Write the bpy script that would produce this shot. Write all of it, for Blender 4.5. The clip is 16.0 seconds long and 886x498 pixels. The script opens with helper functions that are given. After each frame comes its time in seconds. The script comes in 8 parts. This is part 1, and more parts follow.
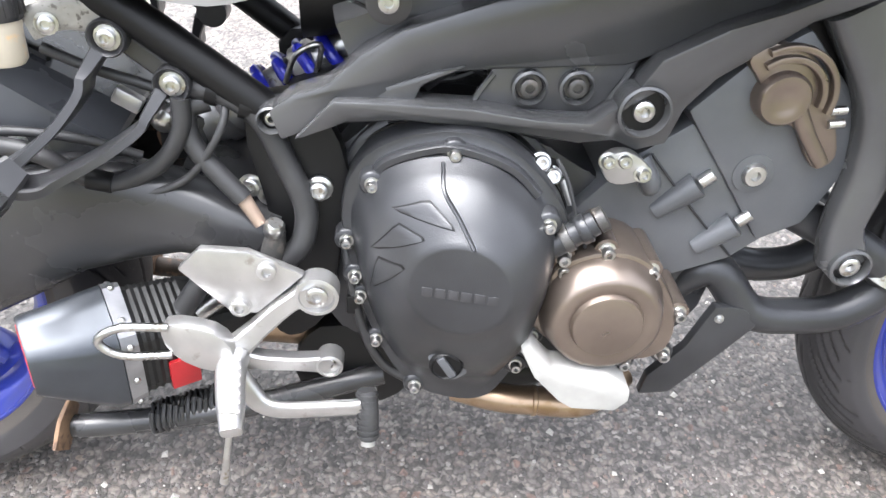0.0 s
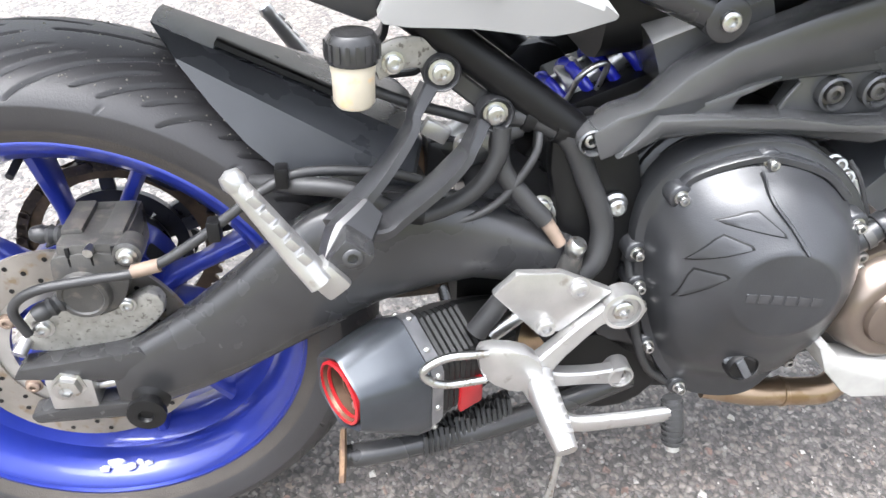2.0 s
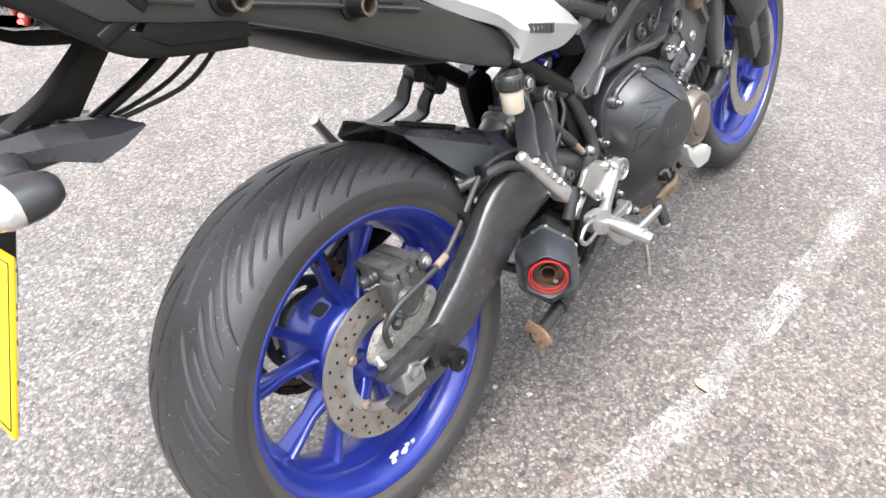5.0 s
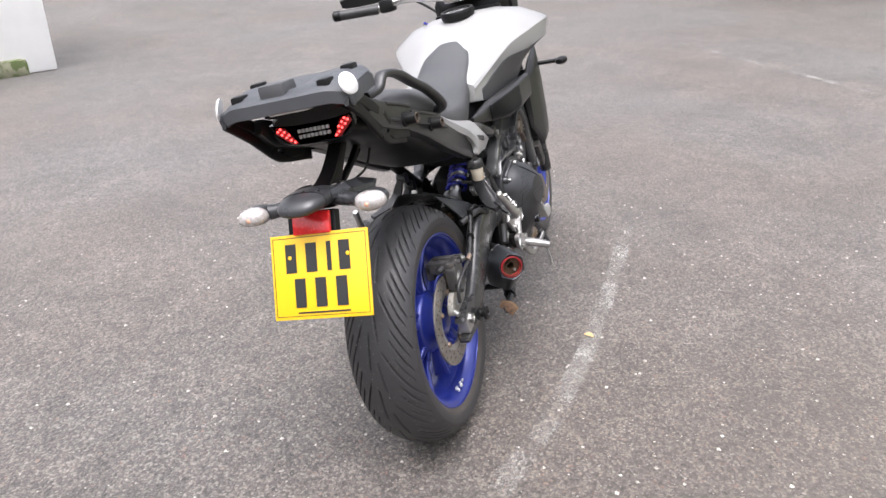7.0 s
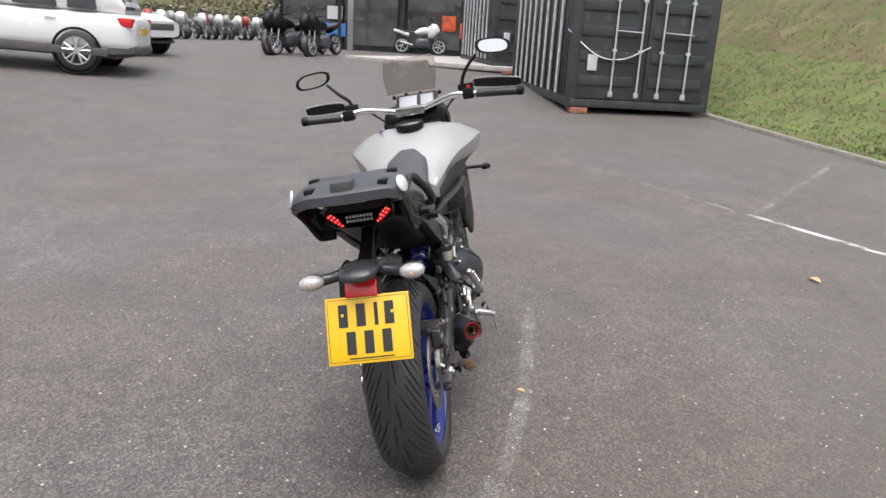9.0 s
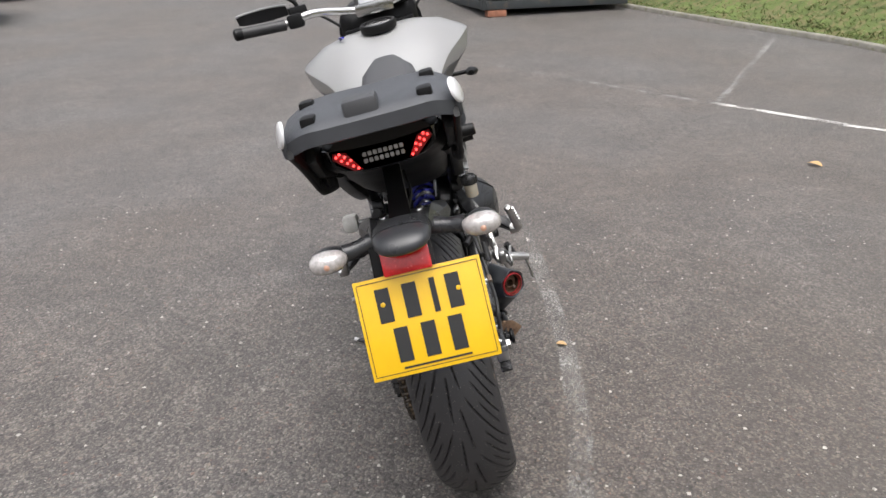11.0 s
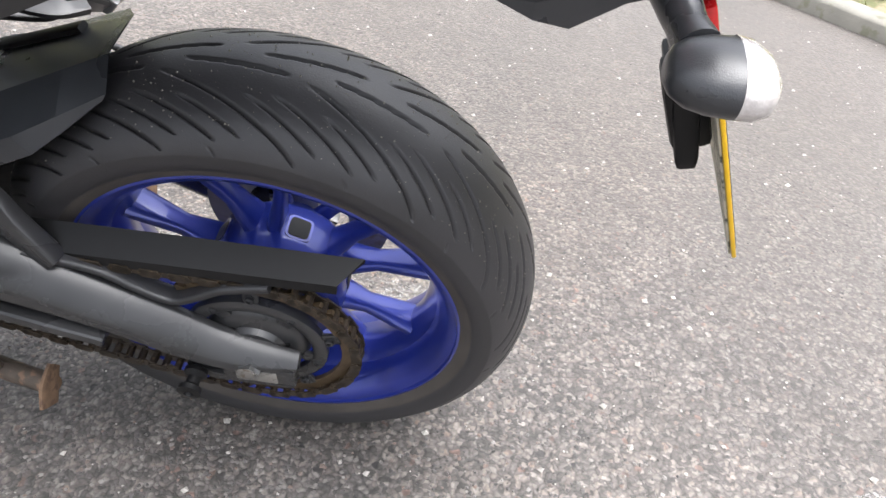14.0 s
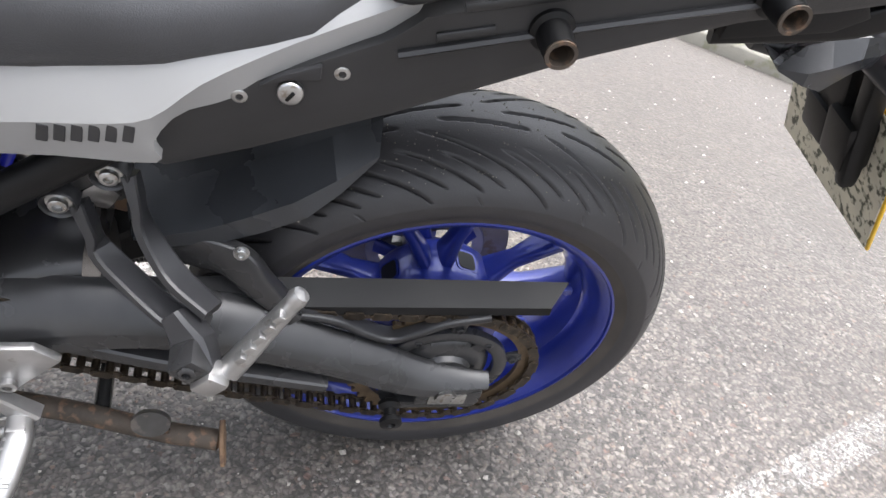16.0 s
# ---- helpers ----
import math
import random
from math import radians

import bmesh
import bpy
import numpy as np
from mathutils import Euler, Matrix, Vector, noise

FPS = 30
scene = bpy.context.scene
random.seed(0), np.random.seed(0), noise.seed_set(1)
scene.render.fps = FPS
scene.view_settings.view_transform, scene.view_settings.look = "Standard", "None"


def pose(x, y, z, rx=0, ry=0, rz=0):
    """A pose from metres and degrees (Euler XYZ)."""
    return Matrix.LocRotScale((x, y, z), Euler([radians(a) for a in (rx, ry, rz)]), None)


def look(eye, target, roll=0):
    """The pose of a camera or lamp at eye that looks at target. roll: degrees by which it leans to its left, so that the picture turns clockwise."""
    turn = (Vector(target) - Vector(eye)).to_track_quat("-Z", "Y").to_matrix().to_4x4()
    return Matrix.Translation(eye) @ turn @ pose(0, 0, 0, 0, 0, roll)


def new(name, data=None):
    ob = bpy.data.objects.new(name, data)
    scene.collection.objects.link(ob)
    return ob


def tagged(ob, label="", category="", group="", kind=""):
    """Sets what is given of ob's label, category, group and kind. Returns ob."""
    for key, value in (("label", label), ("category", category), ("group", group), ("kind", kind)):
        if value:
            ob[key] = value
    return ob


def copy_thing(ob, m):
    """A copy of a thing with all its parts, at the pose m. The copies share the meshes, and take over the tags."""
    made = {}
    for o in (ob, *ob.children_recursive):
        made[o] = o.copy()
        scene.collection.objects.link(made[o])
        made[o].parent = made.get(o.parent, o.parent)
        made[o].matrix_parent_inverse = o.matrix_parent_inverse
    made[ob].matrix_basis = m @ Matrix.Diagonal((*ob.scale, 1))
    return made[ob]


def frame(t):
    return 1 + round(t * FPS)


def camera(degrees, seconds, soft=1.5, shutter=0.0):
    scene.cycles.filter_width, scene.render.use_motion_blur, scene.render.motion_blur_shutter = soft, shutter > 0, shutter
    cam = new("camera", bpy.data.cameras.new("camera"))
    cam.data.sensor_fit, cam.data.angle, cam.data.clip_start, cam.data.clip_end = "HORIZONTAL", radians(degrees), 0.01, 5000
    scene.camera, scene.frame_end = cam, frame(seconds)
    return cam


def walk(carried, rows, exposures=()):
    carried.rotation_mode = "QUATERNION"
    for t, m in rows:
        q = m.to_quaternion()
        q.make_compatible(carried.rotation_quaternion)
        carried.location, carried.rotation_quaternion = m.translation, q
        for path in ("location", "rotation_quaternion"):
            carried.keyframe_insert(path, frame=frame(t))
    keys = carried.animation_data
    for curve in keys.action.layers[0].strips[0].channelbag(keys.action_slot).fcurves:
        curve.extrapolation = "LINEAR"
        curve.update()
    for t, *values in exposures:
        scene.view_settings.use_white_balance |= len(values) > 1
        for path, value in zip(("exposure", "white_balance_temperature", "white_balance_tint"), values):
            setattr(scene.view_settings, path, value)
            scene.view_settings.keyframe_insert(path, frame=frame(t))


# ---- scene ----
cam = camera(62.17, 16.0)
PATH = [
    (0, (0.611, -0.556, 0.951), (0.740, 0.874, -0.442), 5.26),
    (0.5, (0.504, -0.494, 0.915), (0.694, 0.910, -0.497), 3.93),
    (1, (0.427, -0.489, 0.917), (0.626, 0.875, -0.532), 2.89),
    (1.5, (0.367, -0.500, 0.938), (0.623, 0.860, -0.507), 3.04),
    (2, (0.289, -0.520, 0.961), (0.525, 0.876, -0.452), 3.99),
    (2.5, (0.224, -0.545, 1.003), (0.427, 0.894, -0.371), 3.35),
    (3, (0.124, -0.557, 1.025), (0.339, 0.918, -0.308), 1.89),
    (3.5, (0.006, -0.476, 0.975), (0.407, 0.973, -0.344), -4.25),
    (4, (-0.124, -0.457, 1.014), (0.596, 0.872, -0.295), -5.82),
    (4.5, (-0.327, -0.530, 1.075), (0.663, 0.624, -0.224), -3.34),
    (4.7, (-0.403, -0.573, 1.101), (0.671, 0.528, -0.178), -2.16),
    (6.8, (-1.536, -0.528, 1.271), (0.201, 0.016, 0.443), -0.30),
    (7, (-1.646, -0.507, 1.273), (0.107, 0.037, 0.480), -1.55),
    (7.5, (-1.874, -0.393, 1.322), (-0.068, 0.087, 0.608), -0.89),
    (8, (-2.129, -0.256, 1.377), (-0.247, 0.016, 0.759), 0.30),
    (8.2, (-2.203, -0.238, 1.383), (-0.300, -0.016, 0.807), 1.10),
    (10.3, (-2.013, 0.020, 1.302), (-0.105, 0.056, 0.703), 4.08),
    (10.5, (-1.888, 0.060, 1.279), (0.013, 0.071, 0.659), 2.08),
    (11, (-1.557, 0.160, 1.219), (0.297, 0.066, 0.474), -1.88),
    (11.5, (-1.300, 0.323, 1.166), (0.479, -0.061, 0.337), -0.07),
    (12, (-1.016, 0.484, 1.094), (0.616, -0.246, 0.198), 1.75),
    (12.5, (-0.723, 0.584, 1.055), (0.585, -0.511, 0.010), -1.51),
    (13, (-0.532, 0.680, 1.025), (0.431, -0.654, -0.113), 1.45),
    (13.5, (-0.372, 0.761, 0.991), (0.136, -0.752, -0.215), 4.05),
    (14, (-0.216, 0.752, 0.931), (-0.175, -0.789, -0.344), 6.95),
    (14.5, (-0.103, 0.734, 0.917), (-0.379, -0.758, -0.386), 9.45),
    (15, (-0.004, 0.743, 0.931), (-0.329, -0.773, -0.333), 11.11),
    (15.5, (0.103, 0.760, 0.941), (-0.307, -0.774, -0.276), 12.10),
    (16, (0.230, 0.805, 0.956), (-0.254, -0.729, -0.232), 13.07),
]
walk(cam, [(t, look(eye, target, roll)) for t, eye, target, roll in PATH],
     ((0, 2.89, 6200, 11), (2.5, 2.80, 6200, 10), (4.7, 2.55, 6300, 10), (6.8, 1.80, 6400, 14), (8.0, 1.18, 6400, 12), (11, 1.02, 6500, 11), (12.0, 0.95, 6500, 9), (12.6, 1.30, 6500, 11), (13.1, 1.84, 6400, 12), (13.6, 2.12, 6300, 11), (14.2, 2.07, 6300, 11), (16, 2.12, 6300, 11)))

# ---- world and sun: overcast, soft ----
world = bpy.data.worlds.new("sky")
scene.world = world
world.use_nodes = True
wn = world.node_tree
sky = wn.nodes.new("ShaderNodeTexSky")
sky.sky_type, sky.sun_disc = "NISHITA", False
sky.sun_elevation, sky.sun_rotation = radians(70), radians(270)
sky.air_density, sky.dust_density = 1.0, 4.0
pale = wn.nodes.new("ShaderNodeHueSaturation")
pale.inputs["Saturation"].default_value = 0.22
wn.links.new(sky.outputs[0], pale.inputs["Color"])
bg = wn.nodes["Background"]
# an overcast sky is about three times as bright overhead as at the horizon
height = wn.nodes.new("ShaderNodeSeparateXYZ")
wn.links.new(wn.nodes.new("ShaderNodeTexCoord").outputs["Generated"], height.inputs[0])
climb = wn.nodes.new("ShaderNodeMapRange")
climb.inputs[3].default_value, climb.inputs[4].default_value = 0.55, 1.65
wn.links.new(height.outputs["Z"], climb.inputs[0])
overcast = wn.nodes.new("ShaderNodeVectorMath")
overcast.operation = "SCALE"
wn.links.new(pale.outputs[0], overcast.inputs[0])
wn.links.new(climb.outputs[0], overcast.inputs["Scale"])
wn.links.new(overcast.outputs[0], bg.inputs[0])
bg.inputs[1].default_value = 0.11
sun_data = bpy.data.lights.new("sun", "SUN")
sun_data.energy, sun_data.angle, sun_data.color = 0.95, radians(60), (1.0, 0.97, 0.93)
sun = new("sun", sun_data)
sun.matrix_world = look((-1.2, 0.5, 8), (0, 0, 0))

# ---- materials ----


def surf(name, base, rough, metal=0.0, var=0.15, scale=18.0, bump=0.0, bscale=300.0, second=None, amount=0.0, spec=0.5, coat=0.0):
    """Base colour with large and fine variation, an optional second colour in worn patches, and fine relief."""
    m = bpy.data.materials.new(name)
    m.use_nodes = True
    nt = m.node_tree
    b = nt.nodes["Principled BSDF"]
    co = nt.nodes.new("ShaderNodeTexCoord")
    n1 = nt.nodes.new("ShaderNodeTexNoise")
    n1.inputs["Scale"].default_value, n1.inputs["Detail"].default_value = scale, 5.0
    n2 = nt.nodes.new("ShaderNodeTexNoise")
    n2.inputs["Scale"].default_value, n2.inputs["Detail"].default_value = bscale, 3.0
    nt.links.new(co.outputs["Object"], n1.inputs["Vector"])
    nt.links.new(co.outputs["Object"], n2.inputs["Vector"])
    ramp = nt.nodes.new("ShaderNodeValToRGB")
    lo = [c * (1 - var) for c in base]
    hi = [min(1, c * (1 + var)) for c in base]
    ramp.color_ramp.elements[0].position, ramp.color_ramp.elements[1].position = 0.3, 0.7
    ramp.color_ramp.elements[0].color, ramp.color_ramp.elements[1].color = (*lo, 1), (*hi, 1)
    nt.links.new(n1.outputs["Fac"], ramp.inputs[0])
    out = ramp.outputs[0]
    if second:
        r2 = nt.nodes.new("ShaderNodeMapRange")
        r2.inputs[1].default_value, r2.inputs[2].default_value = 0.62 - amount, 0.72 - amount
        n3 = nt.nodes.new("ShaderNodeTexNoise")
        n3.inputs["Scale"].default_value, n3.inputs["Detail"].default_value = scale * 2.3, 8.0
        nt.links.new(co.outputs["Object"], n3.inputs["Vector"])
        nt.links.new(n3.outputs["Fac"], r2.inputs[0])
        mix = nt.nodes.new("ShaderNodeMixRGB")
        nt.links.new(r2.outputs[0], mix.inputs[0])
        nt.links.new(out, mix.inputs[1])
        mix.inputs[2].default_value = (*second, 1)
        out = mix.outputs[0]
    nt.links.new(out, b.inputs["Base Color"])
    mr = nt.nodes.new("ShaderNodeMapRange")
    mr.inputs[3].default_value, mr.inputs[4].default_value = max(0.03, rough - 0.08), min(1, rough + 0.08)
    nt.links.new(n1.outputs["Fac"], mr.inputs[0])
    nt.links.new(mr.outputs[0], b.inputs["Roughness"])
    b.inputs["Metallic"].default_value = metal
    b.inputs["Specular IOR Level"].default_value = spec
    b.inputs["Coat Weight"].default_value = coat
    if bump:
        bp = nt.nodes.new("ShaderNodeBump")
        bp.inputs["Strength"].default_value, bp.inputs["Distance"].default_value = bump, 0.002
        nt.links.new(n2.outputs["Fac"], bp.inputs["Height"])
        nt.links.new(bp.outputs[0], b.inputs["Normal"])
    return m


def clear(name, tint, rough=0.03, ior=1.45):
    m = bpy.data.materials.new(name)
    m.use_nodes = True
    b = m.node_tree.nodes["Principled BSDF"]
    b.inputs["Base Color"].default_value = (*tint, 1)
    b.inputs["Roughness"].default_value, b.inputs["IOR"].default_value = rough, ior
    b.inputs["Transmission Weight"].default_value = 1.0
    return m


def glowing(name, color, strength):
    m = bpy.data.materials.new(name)
    m.use_nodes = True
    b = m.node_tree.nodes["Principled BSDF"]
    b.inputs["Base Color"].default_value = (*color, 1)
    b.inputs["Emission Color"].default_value = (*color, 1)
    b.inputs["Emission Strength"].default_value = strength
    return m


def asphalt_material():
    m = bpy.data.materials.new("asphalt")
    m.use_nodes = True
    nt = m.node_tree
    b = nt.nodes["Principled BSDF"]
    co = nt.nodes.new("ShaderNodeTexCoord")
    stone = nt.nodes.new("ShaderNodeTexVoronoi")
    stone.inputs["Scale"].default_value = 122.0
    warp = nt.nodes.new("ShaderNodeTexNoise")
    warp.inputs["Scale"].default_value = 60.0
    add = nt.nodes.new("ShaderNodeMixRGB")
    add.blend_type = "ADD"
    add.inputs[0].default_value = 0.02
    nt.links.new(co.outputs["Object"], add.inputs[1])
    nt.links.new(co.outputs["Object"], warp.inputs["Vector"])
    nt.links.new(warp.outputs["Color"], add.inputs[2])
    nt.links.new(add.outputs[0], stone.inputs["Vector"])
    sep = nt.nodes.new("ShaderNodeSeparateColor")
    nt.links.new(stone.outputs["Color"], sep.inputs[0])
    ramp = nt.nodes.new("ShaderNodeValToRGB")
    cr = ramp.color_ramp
    cr.elements[0].position, cr.elements[0].color = 0.0, (0.050, 0.046, 0.043, 1)
    cr.elements[1].position, cr.elements[1].color = 1.0, (0.190, 0.177, 0.166, 1)
    for pos, c in ((0.30, (0.078, 0.072, 0.067)), (0.55, (0.108, 0.100, 0.093)), (0.78, (0.150, 0.131, 0.118)), (0.92, (0.175, 0.162, 0.150))):
        e = cr.elements.new(pos)
        e.color = (*c, 1)
    nt.links.new(sep.outputs[0], ramp.inputs[0])
    # larger pale and rust-brown stones here and there
    fleck = nt.nodes.new("ShaderNodeTexVoronoi")
    fleck.inputs["Scale"].default_value = 62.0
    nt.links.new(add.outputs[0], fleck.inputs["Vector"])
    fsep = nt.nodes.new("ShaderNodeSeparateColor")
    nt.links.new(fleck.outputs["Color"], fsep.inputs[0])
    pick = nt.nodes.new("ShaderNodeMapRange")
    pick.inputs[1].default_value, pick.inputs[2].default_value = 0.70, 0.74
    nt.links.new(fsep.outputs[0], pick.inputs[0])
    core = nt.nodes.new("ShaderNodeMapRange")
    core.inputs[1].default_value, core.inputs[2].default_value = 0.42, 0.30
    nt.links.new(fleck.outputs["Distance"], core.inputs[0])
    gate = nt.nodes.new("ShaderNodeMath")
    gate.operation = "MULTIPLY"
    nt.links.new(pick.outputs[0], gate.inputs[0])
    nt.links.new(core.outputs[0], gate.inputs[1])
    fcol = nt.nodes.new("ShaderNodeValToRGB")
    fr = fcol.color_ramp
    fr.elements[0].position, fr.elements[0].color = 0.0, (0.025, 0.024, 0.024, 1)
    fr.elements[1].position, fr.elements[1].color = 1.0, (0.25, 0.237, 0.222, 1)
    for pos, c in ((0.30, (0.05, 0.046, 0.044)), (0.45, (0.17, 0.11, 0.09)), (0.62, (0.17, 0.14, 0.12)), (0.86, (0.22, 0.205, 0.19))):
        e = fr.elements.new(pos)
        e.color = (*c, 1)
    nt.links.new(fsep.outputs[1], fcol.inputs[0])
    stones = nt.nodes.new("ShaderNodeMixRGB")
    nt.links.new(gate.outputs[0], stones.inputs[0])
    nt.links.new(ramp.outputs[0], stones.inputs[1])
    nt.links.new(fcol.outputs[0], stones.inputs[2])
    big = nt.nodes.new("ShaderNodeTexNoise")
    big.inputs["Scale"].default_value, big.inputs["Detail"].default_value = 1.9, 8.0
    nt.links.new(co.outputs["Object"], big.inputs["Vector"])
    mid = nt.nodes.new("ShaderNodeTexNoise")
    mid.inputs["Scale"].default_value, mid.inputs["Detail"].default_value = 9.0, 6.0
    nt.links.new(co.outputs["Object"], mid.inputs["Vector"])
    br = nt.nodes.new("ShaderNodeMapRange")
    br.inputs[1].default_value, br.inputs[2].default_value = 0.3, 0.7
    br.inputs[3].default_value, br.inputs[4].default_value = 0.72, 1.06
    nt.links.new(big.outputs["Fac"], br.inputs[0])
    mm = nt.nodes.new("ShaderNodeMapRange")
    mm.inputs[1].default_value, mm.inputs[2].default_value = 0.3, 0.7
    mm.inputs[3].default_value, mm.inputs[4].default_value = 0.8, 1.2
    nt.links.new(mid.outputs["Fac"], mm.inputs[0])
    mul = nt.nodes.new("ShaderNodeMath")
    mul.operation = "MULTIPLY"
    nt.links.new(br.outputs[0], mul.inputs[0])
    nt.links.new(mm.outputs[0], mul.inputs[1])
    # dark binder between the stones; pit shade and sky-lit tops painted in too
    edge = nt.nodes.new("ShaderNodeMapRange")
    edge.inputs[1].default_value, edge.inputs[2].default_value = 0.30, 0.70
    edge.inputs[3].default_value, edge.inputs[4].default_value = 1.12, 0.58
    nt.links.new(stone.outputs["Distance"], edge.inputs[0])
    mul2 = nt.nodes.new("ShaderNodeMath")
    mul2.operation = "MULTIPLY"
    nt.links.new(mul.outputs[0], mul2.inputs[0])
    nt.links.new(edge.outputs[0], mul2.inputs[1])
    tint = nt.nodes.new("ShaderNodeVectorMath")
    tint.operation = "SCALE"
    nt.links.new(stones.outputs[0], tint.inputs[0])
    nt.links.new(mul2.outputs[0], tint.inputs["Scale"])
    # patches browned by soil
    soil = nt.nodes.new("ShaderNodeTexNoise")
    soil.inputs["Scale"].default_value, soil.inputs["Detail"].default_value = 0.55, 7.0
    nt.links.new(co.outputs["Object"], soil.inputs["Vector"])
    sr = nt.nodes.new("ShaderNodeMapRange")
    sr.inputs[1].default_value, sr.inputs[2].default_value, sr.inputs[4].default_value = 0.36, 0.62, 0.9
    nt.links.new(soil.outputs["Fac"], sr.inputs[0])
    brown = nt.nodes.new("ShaderNodeMixRGB")
    brown.blend_type = "MULTIPLY"
    brown.inputs[2].default_value = (0.98, 0.89, 0.81, 1)
    nt.links.new(sr.outputs[0], brown.inputs[0])
    nt.links.new(tint.outputs[0], brown.inputs[1])
    # silt washed towards the kerb fills the surface and pales it
    reach = nt.nodes.new("ShaderNodeVectorMath")
    reach.operation = "DOT_PRODUCT"
    reach.inputs[1].default_value = (0.62, 0.78, 0.0)
    nt.links.new(co.outputs["Object"], reach.inputs[0])
    ragged = nt.nodes.new("ShaderNodeMath")
    ragged.operation = "ADD"
    nt.links.new(reach.outputs["Value"], ragged.inputs[0])
    nt.links.new(mid.outputs["Fac"], ragged.inputs[1])
    silt = nt.nodes.new("ShaderNodeMapRange")
    silt.inputs[1].default_value, silt.inputs[2].default_value = 0.35, -1.0
    silt.inputs[3].default_value, silt.inputs[4].default_value = 0.0, 0.62
    nt.links.new(ragged.outputs[0], silt.inputs[0])
    dusty = nt.nodes.new("ShaderNodeMixRGB")
    dusty.inputs[2].default_value = (0.080, 0.068, 0.056, 1)
    nt.links.new(silt.outputs[0], dusty.inputs[0])
    nt.links.new(brown.outputs[0], dusty.inputs[1])
    nt.links.new(dusty.outputs[0], b.inputs["Base Color"])
    b.inputs["Roughness"].default_value = 0.62
    b.inputs["Specular IOR Level"].default_value = 0.5
    b.inputs["Sheen Weight"].default_value = 0.13
    b.inputs["Sheen Roughness"].default_value = 0.5
    bp = nt.nodes.new("ShaderNodeBump")
    bp.inputs["Strength"].default_value, bp.inputs["Distance"].default_value = 0.5, 0.004
    bp.invert = True
    nt.links.new(stone.outputs["Distance"], bp.inputs["Height"])
    nt.links.new(bp.outputs[0], b.inputs["Normal"])
    return m


ASPHALT = asphalt_material()
def worn_paint(name, color, cover, soft=0.08, most=1.0):
    """Road paint rubbed down to scattered grains, with the asphalt showing between."""
    m = surf(name, color, 0.85, var=0.2, scale=20)
    nt = m.node_tree
    co = nt.nodes.new("ShaderNodeTexCoord")
    fine, broad = nt.nodes.new("ShaderNodeTexNoise"), nt.nodes.new("ShaderNodeTexNoise")
    fine.inputs["Scale"].default_value, fine.inputs["Detail"].default_value = 170.0, 2.0
    broad.inputs["Scale"].default_value, broad.inputs["Detail"].default_value = 6.0, 4.0
    mean = nt.nodes.new("ShaderNodeMath")
    mean.operation = "ADD"
    for n, k in ((fine, 0), (broad, 1)):
        nt.links.new(co.outputs["Object"], n.inputs["Vector"])
        nt.links.new(n.outputs["Fac"], mean.inputs[k])
    gate = nt.nodes.new("ShaderNodeMapRange")
    gate.inputs[1].default_value, gate.inputs[2].default_value, gate.inputs[4].default_value = 1.08 - cover, 1.08 - cover + soft, most
    nt.links.new(mean.outputs[0], gate.inputs[0])
    nt.links.new(gate.outputs[0], nt.nodes["Principled BSDF"].inputs["Alpha"])
    return m


def stone_material():
    """One colour for each stone, from dark grey to white and rust pink."""
    m = surf("bedded_stone", (0.12, 0.11, 0.10), 0.7, var=0.2, scale=200, bump=0.3, bscale=900)
    nt = m.node_tree
    geo, ramp = nt.nodes.new("ShaderNodeNewGeometry"), nt.nodes.new("ShaderNodeValToRGB")
    cr = ramp.color_ramp
    cr.elements[0].position, cr.elements[0].color = 0.0, (0.050, 0.047, 0.045, 1)
    cr.elements[1].position, cr.elements[1].color = 1.0, (0.235, 0.222, 0.205, 1)
    for pos, c in ((0.4, (0.085, 0.079, 0.074)), (0.62, (0.120, 0.108, 0.099)), (0.74, (0.150, 0.108, 0.088)), (0.80, (0.115, 0.107, 0.100)), (0.93, (0.165, 0.152, 0.14))):
        cr.elements.new(pos).color = (*c, 1)
    nt.links.new(geo.outputs["Random Per Island"], ramp.inputs[0])
    nt.links.new(ramp.outputs[0], nt.nodes["Principled BSDF"].inputs["Base Color"])
    return m


STONES = stone_material()
PAINT_WORN = worn_paint("worn_road_paint", (0.50, 0.49, 0.47), 0.16)
PAINT_FAINT = worn_paint("scuffed_asphalt", (0.31, 0.30, 0.285), 0.18, 0.30, 0.78)
PAINT_BAY = worn_paint("faint_bay_paint", (0.24, 0.232, 0.222), 0.11)
KERBSTONE = surf("kerb_stone", (0.19, 0.18, 0.155), 0.9, var=0.25, scale=6, bump=0.5, bscale=120, second=(0.15, 0.145, 0.105), amount=0.08)
GRASS = surf("bank_grass", (0.115, 0.098, 0.046), 0.95, var=0.4, scale=1.6, bump=0.9, bscale=50, second=(0.085, 0.098, 0.030), amount=0.16)
BLADES = surf("green_grass_blades", (0.088, 0.125, 0.030), 0.8, var=0.4, scale=3, second=(0.17, 0.16, 0.06), amount=0.1)
STRAW = surf("brown_grass_blades", (0.135, 0.108, 0.050), 0.85, var=0.4, scale=2, second=(0.11, 0.12, 0.04), amount=0.15)
GREENVERGE = surf("green_verge", (0.085, 0.115, 0.030), 0.95, var=0.45, scale=4, bump=0.9, bscale=50, second=(0.13, 0.12, 0.05), amount=0.14)
VERGE = surf("littered_verge", (0.12, 0.125, 0.05), 0.95, var=0.5, scale=5, bump=0.9, bscale=50, second=(0.21, 0.17, 0.11), amount=0.18)
BAND = surf("steel_band", (0.26, 0.26, 0.27), 0.4, metal=0.8, var=0.2, scale=40)
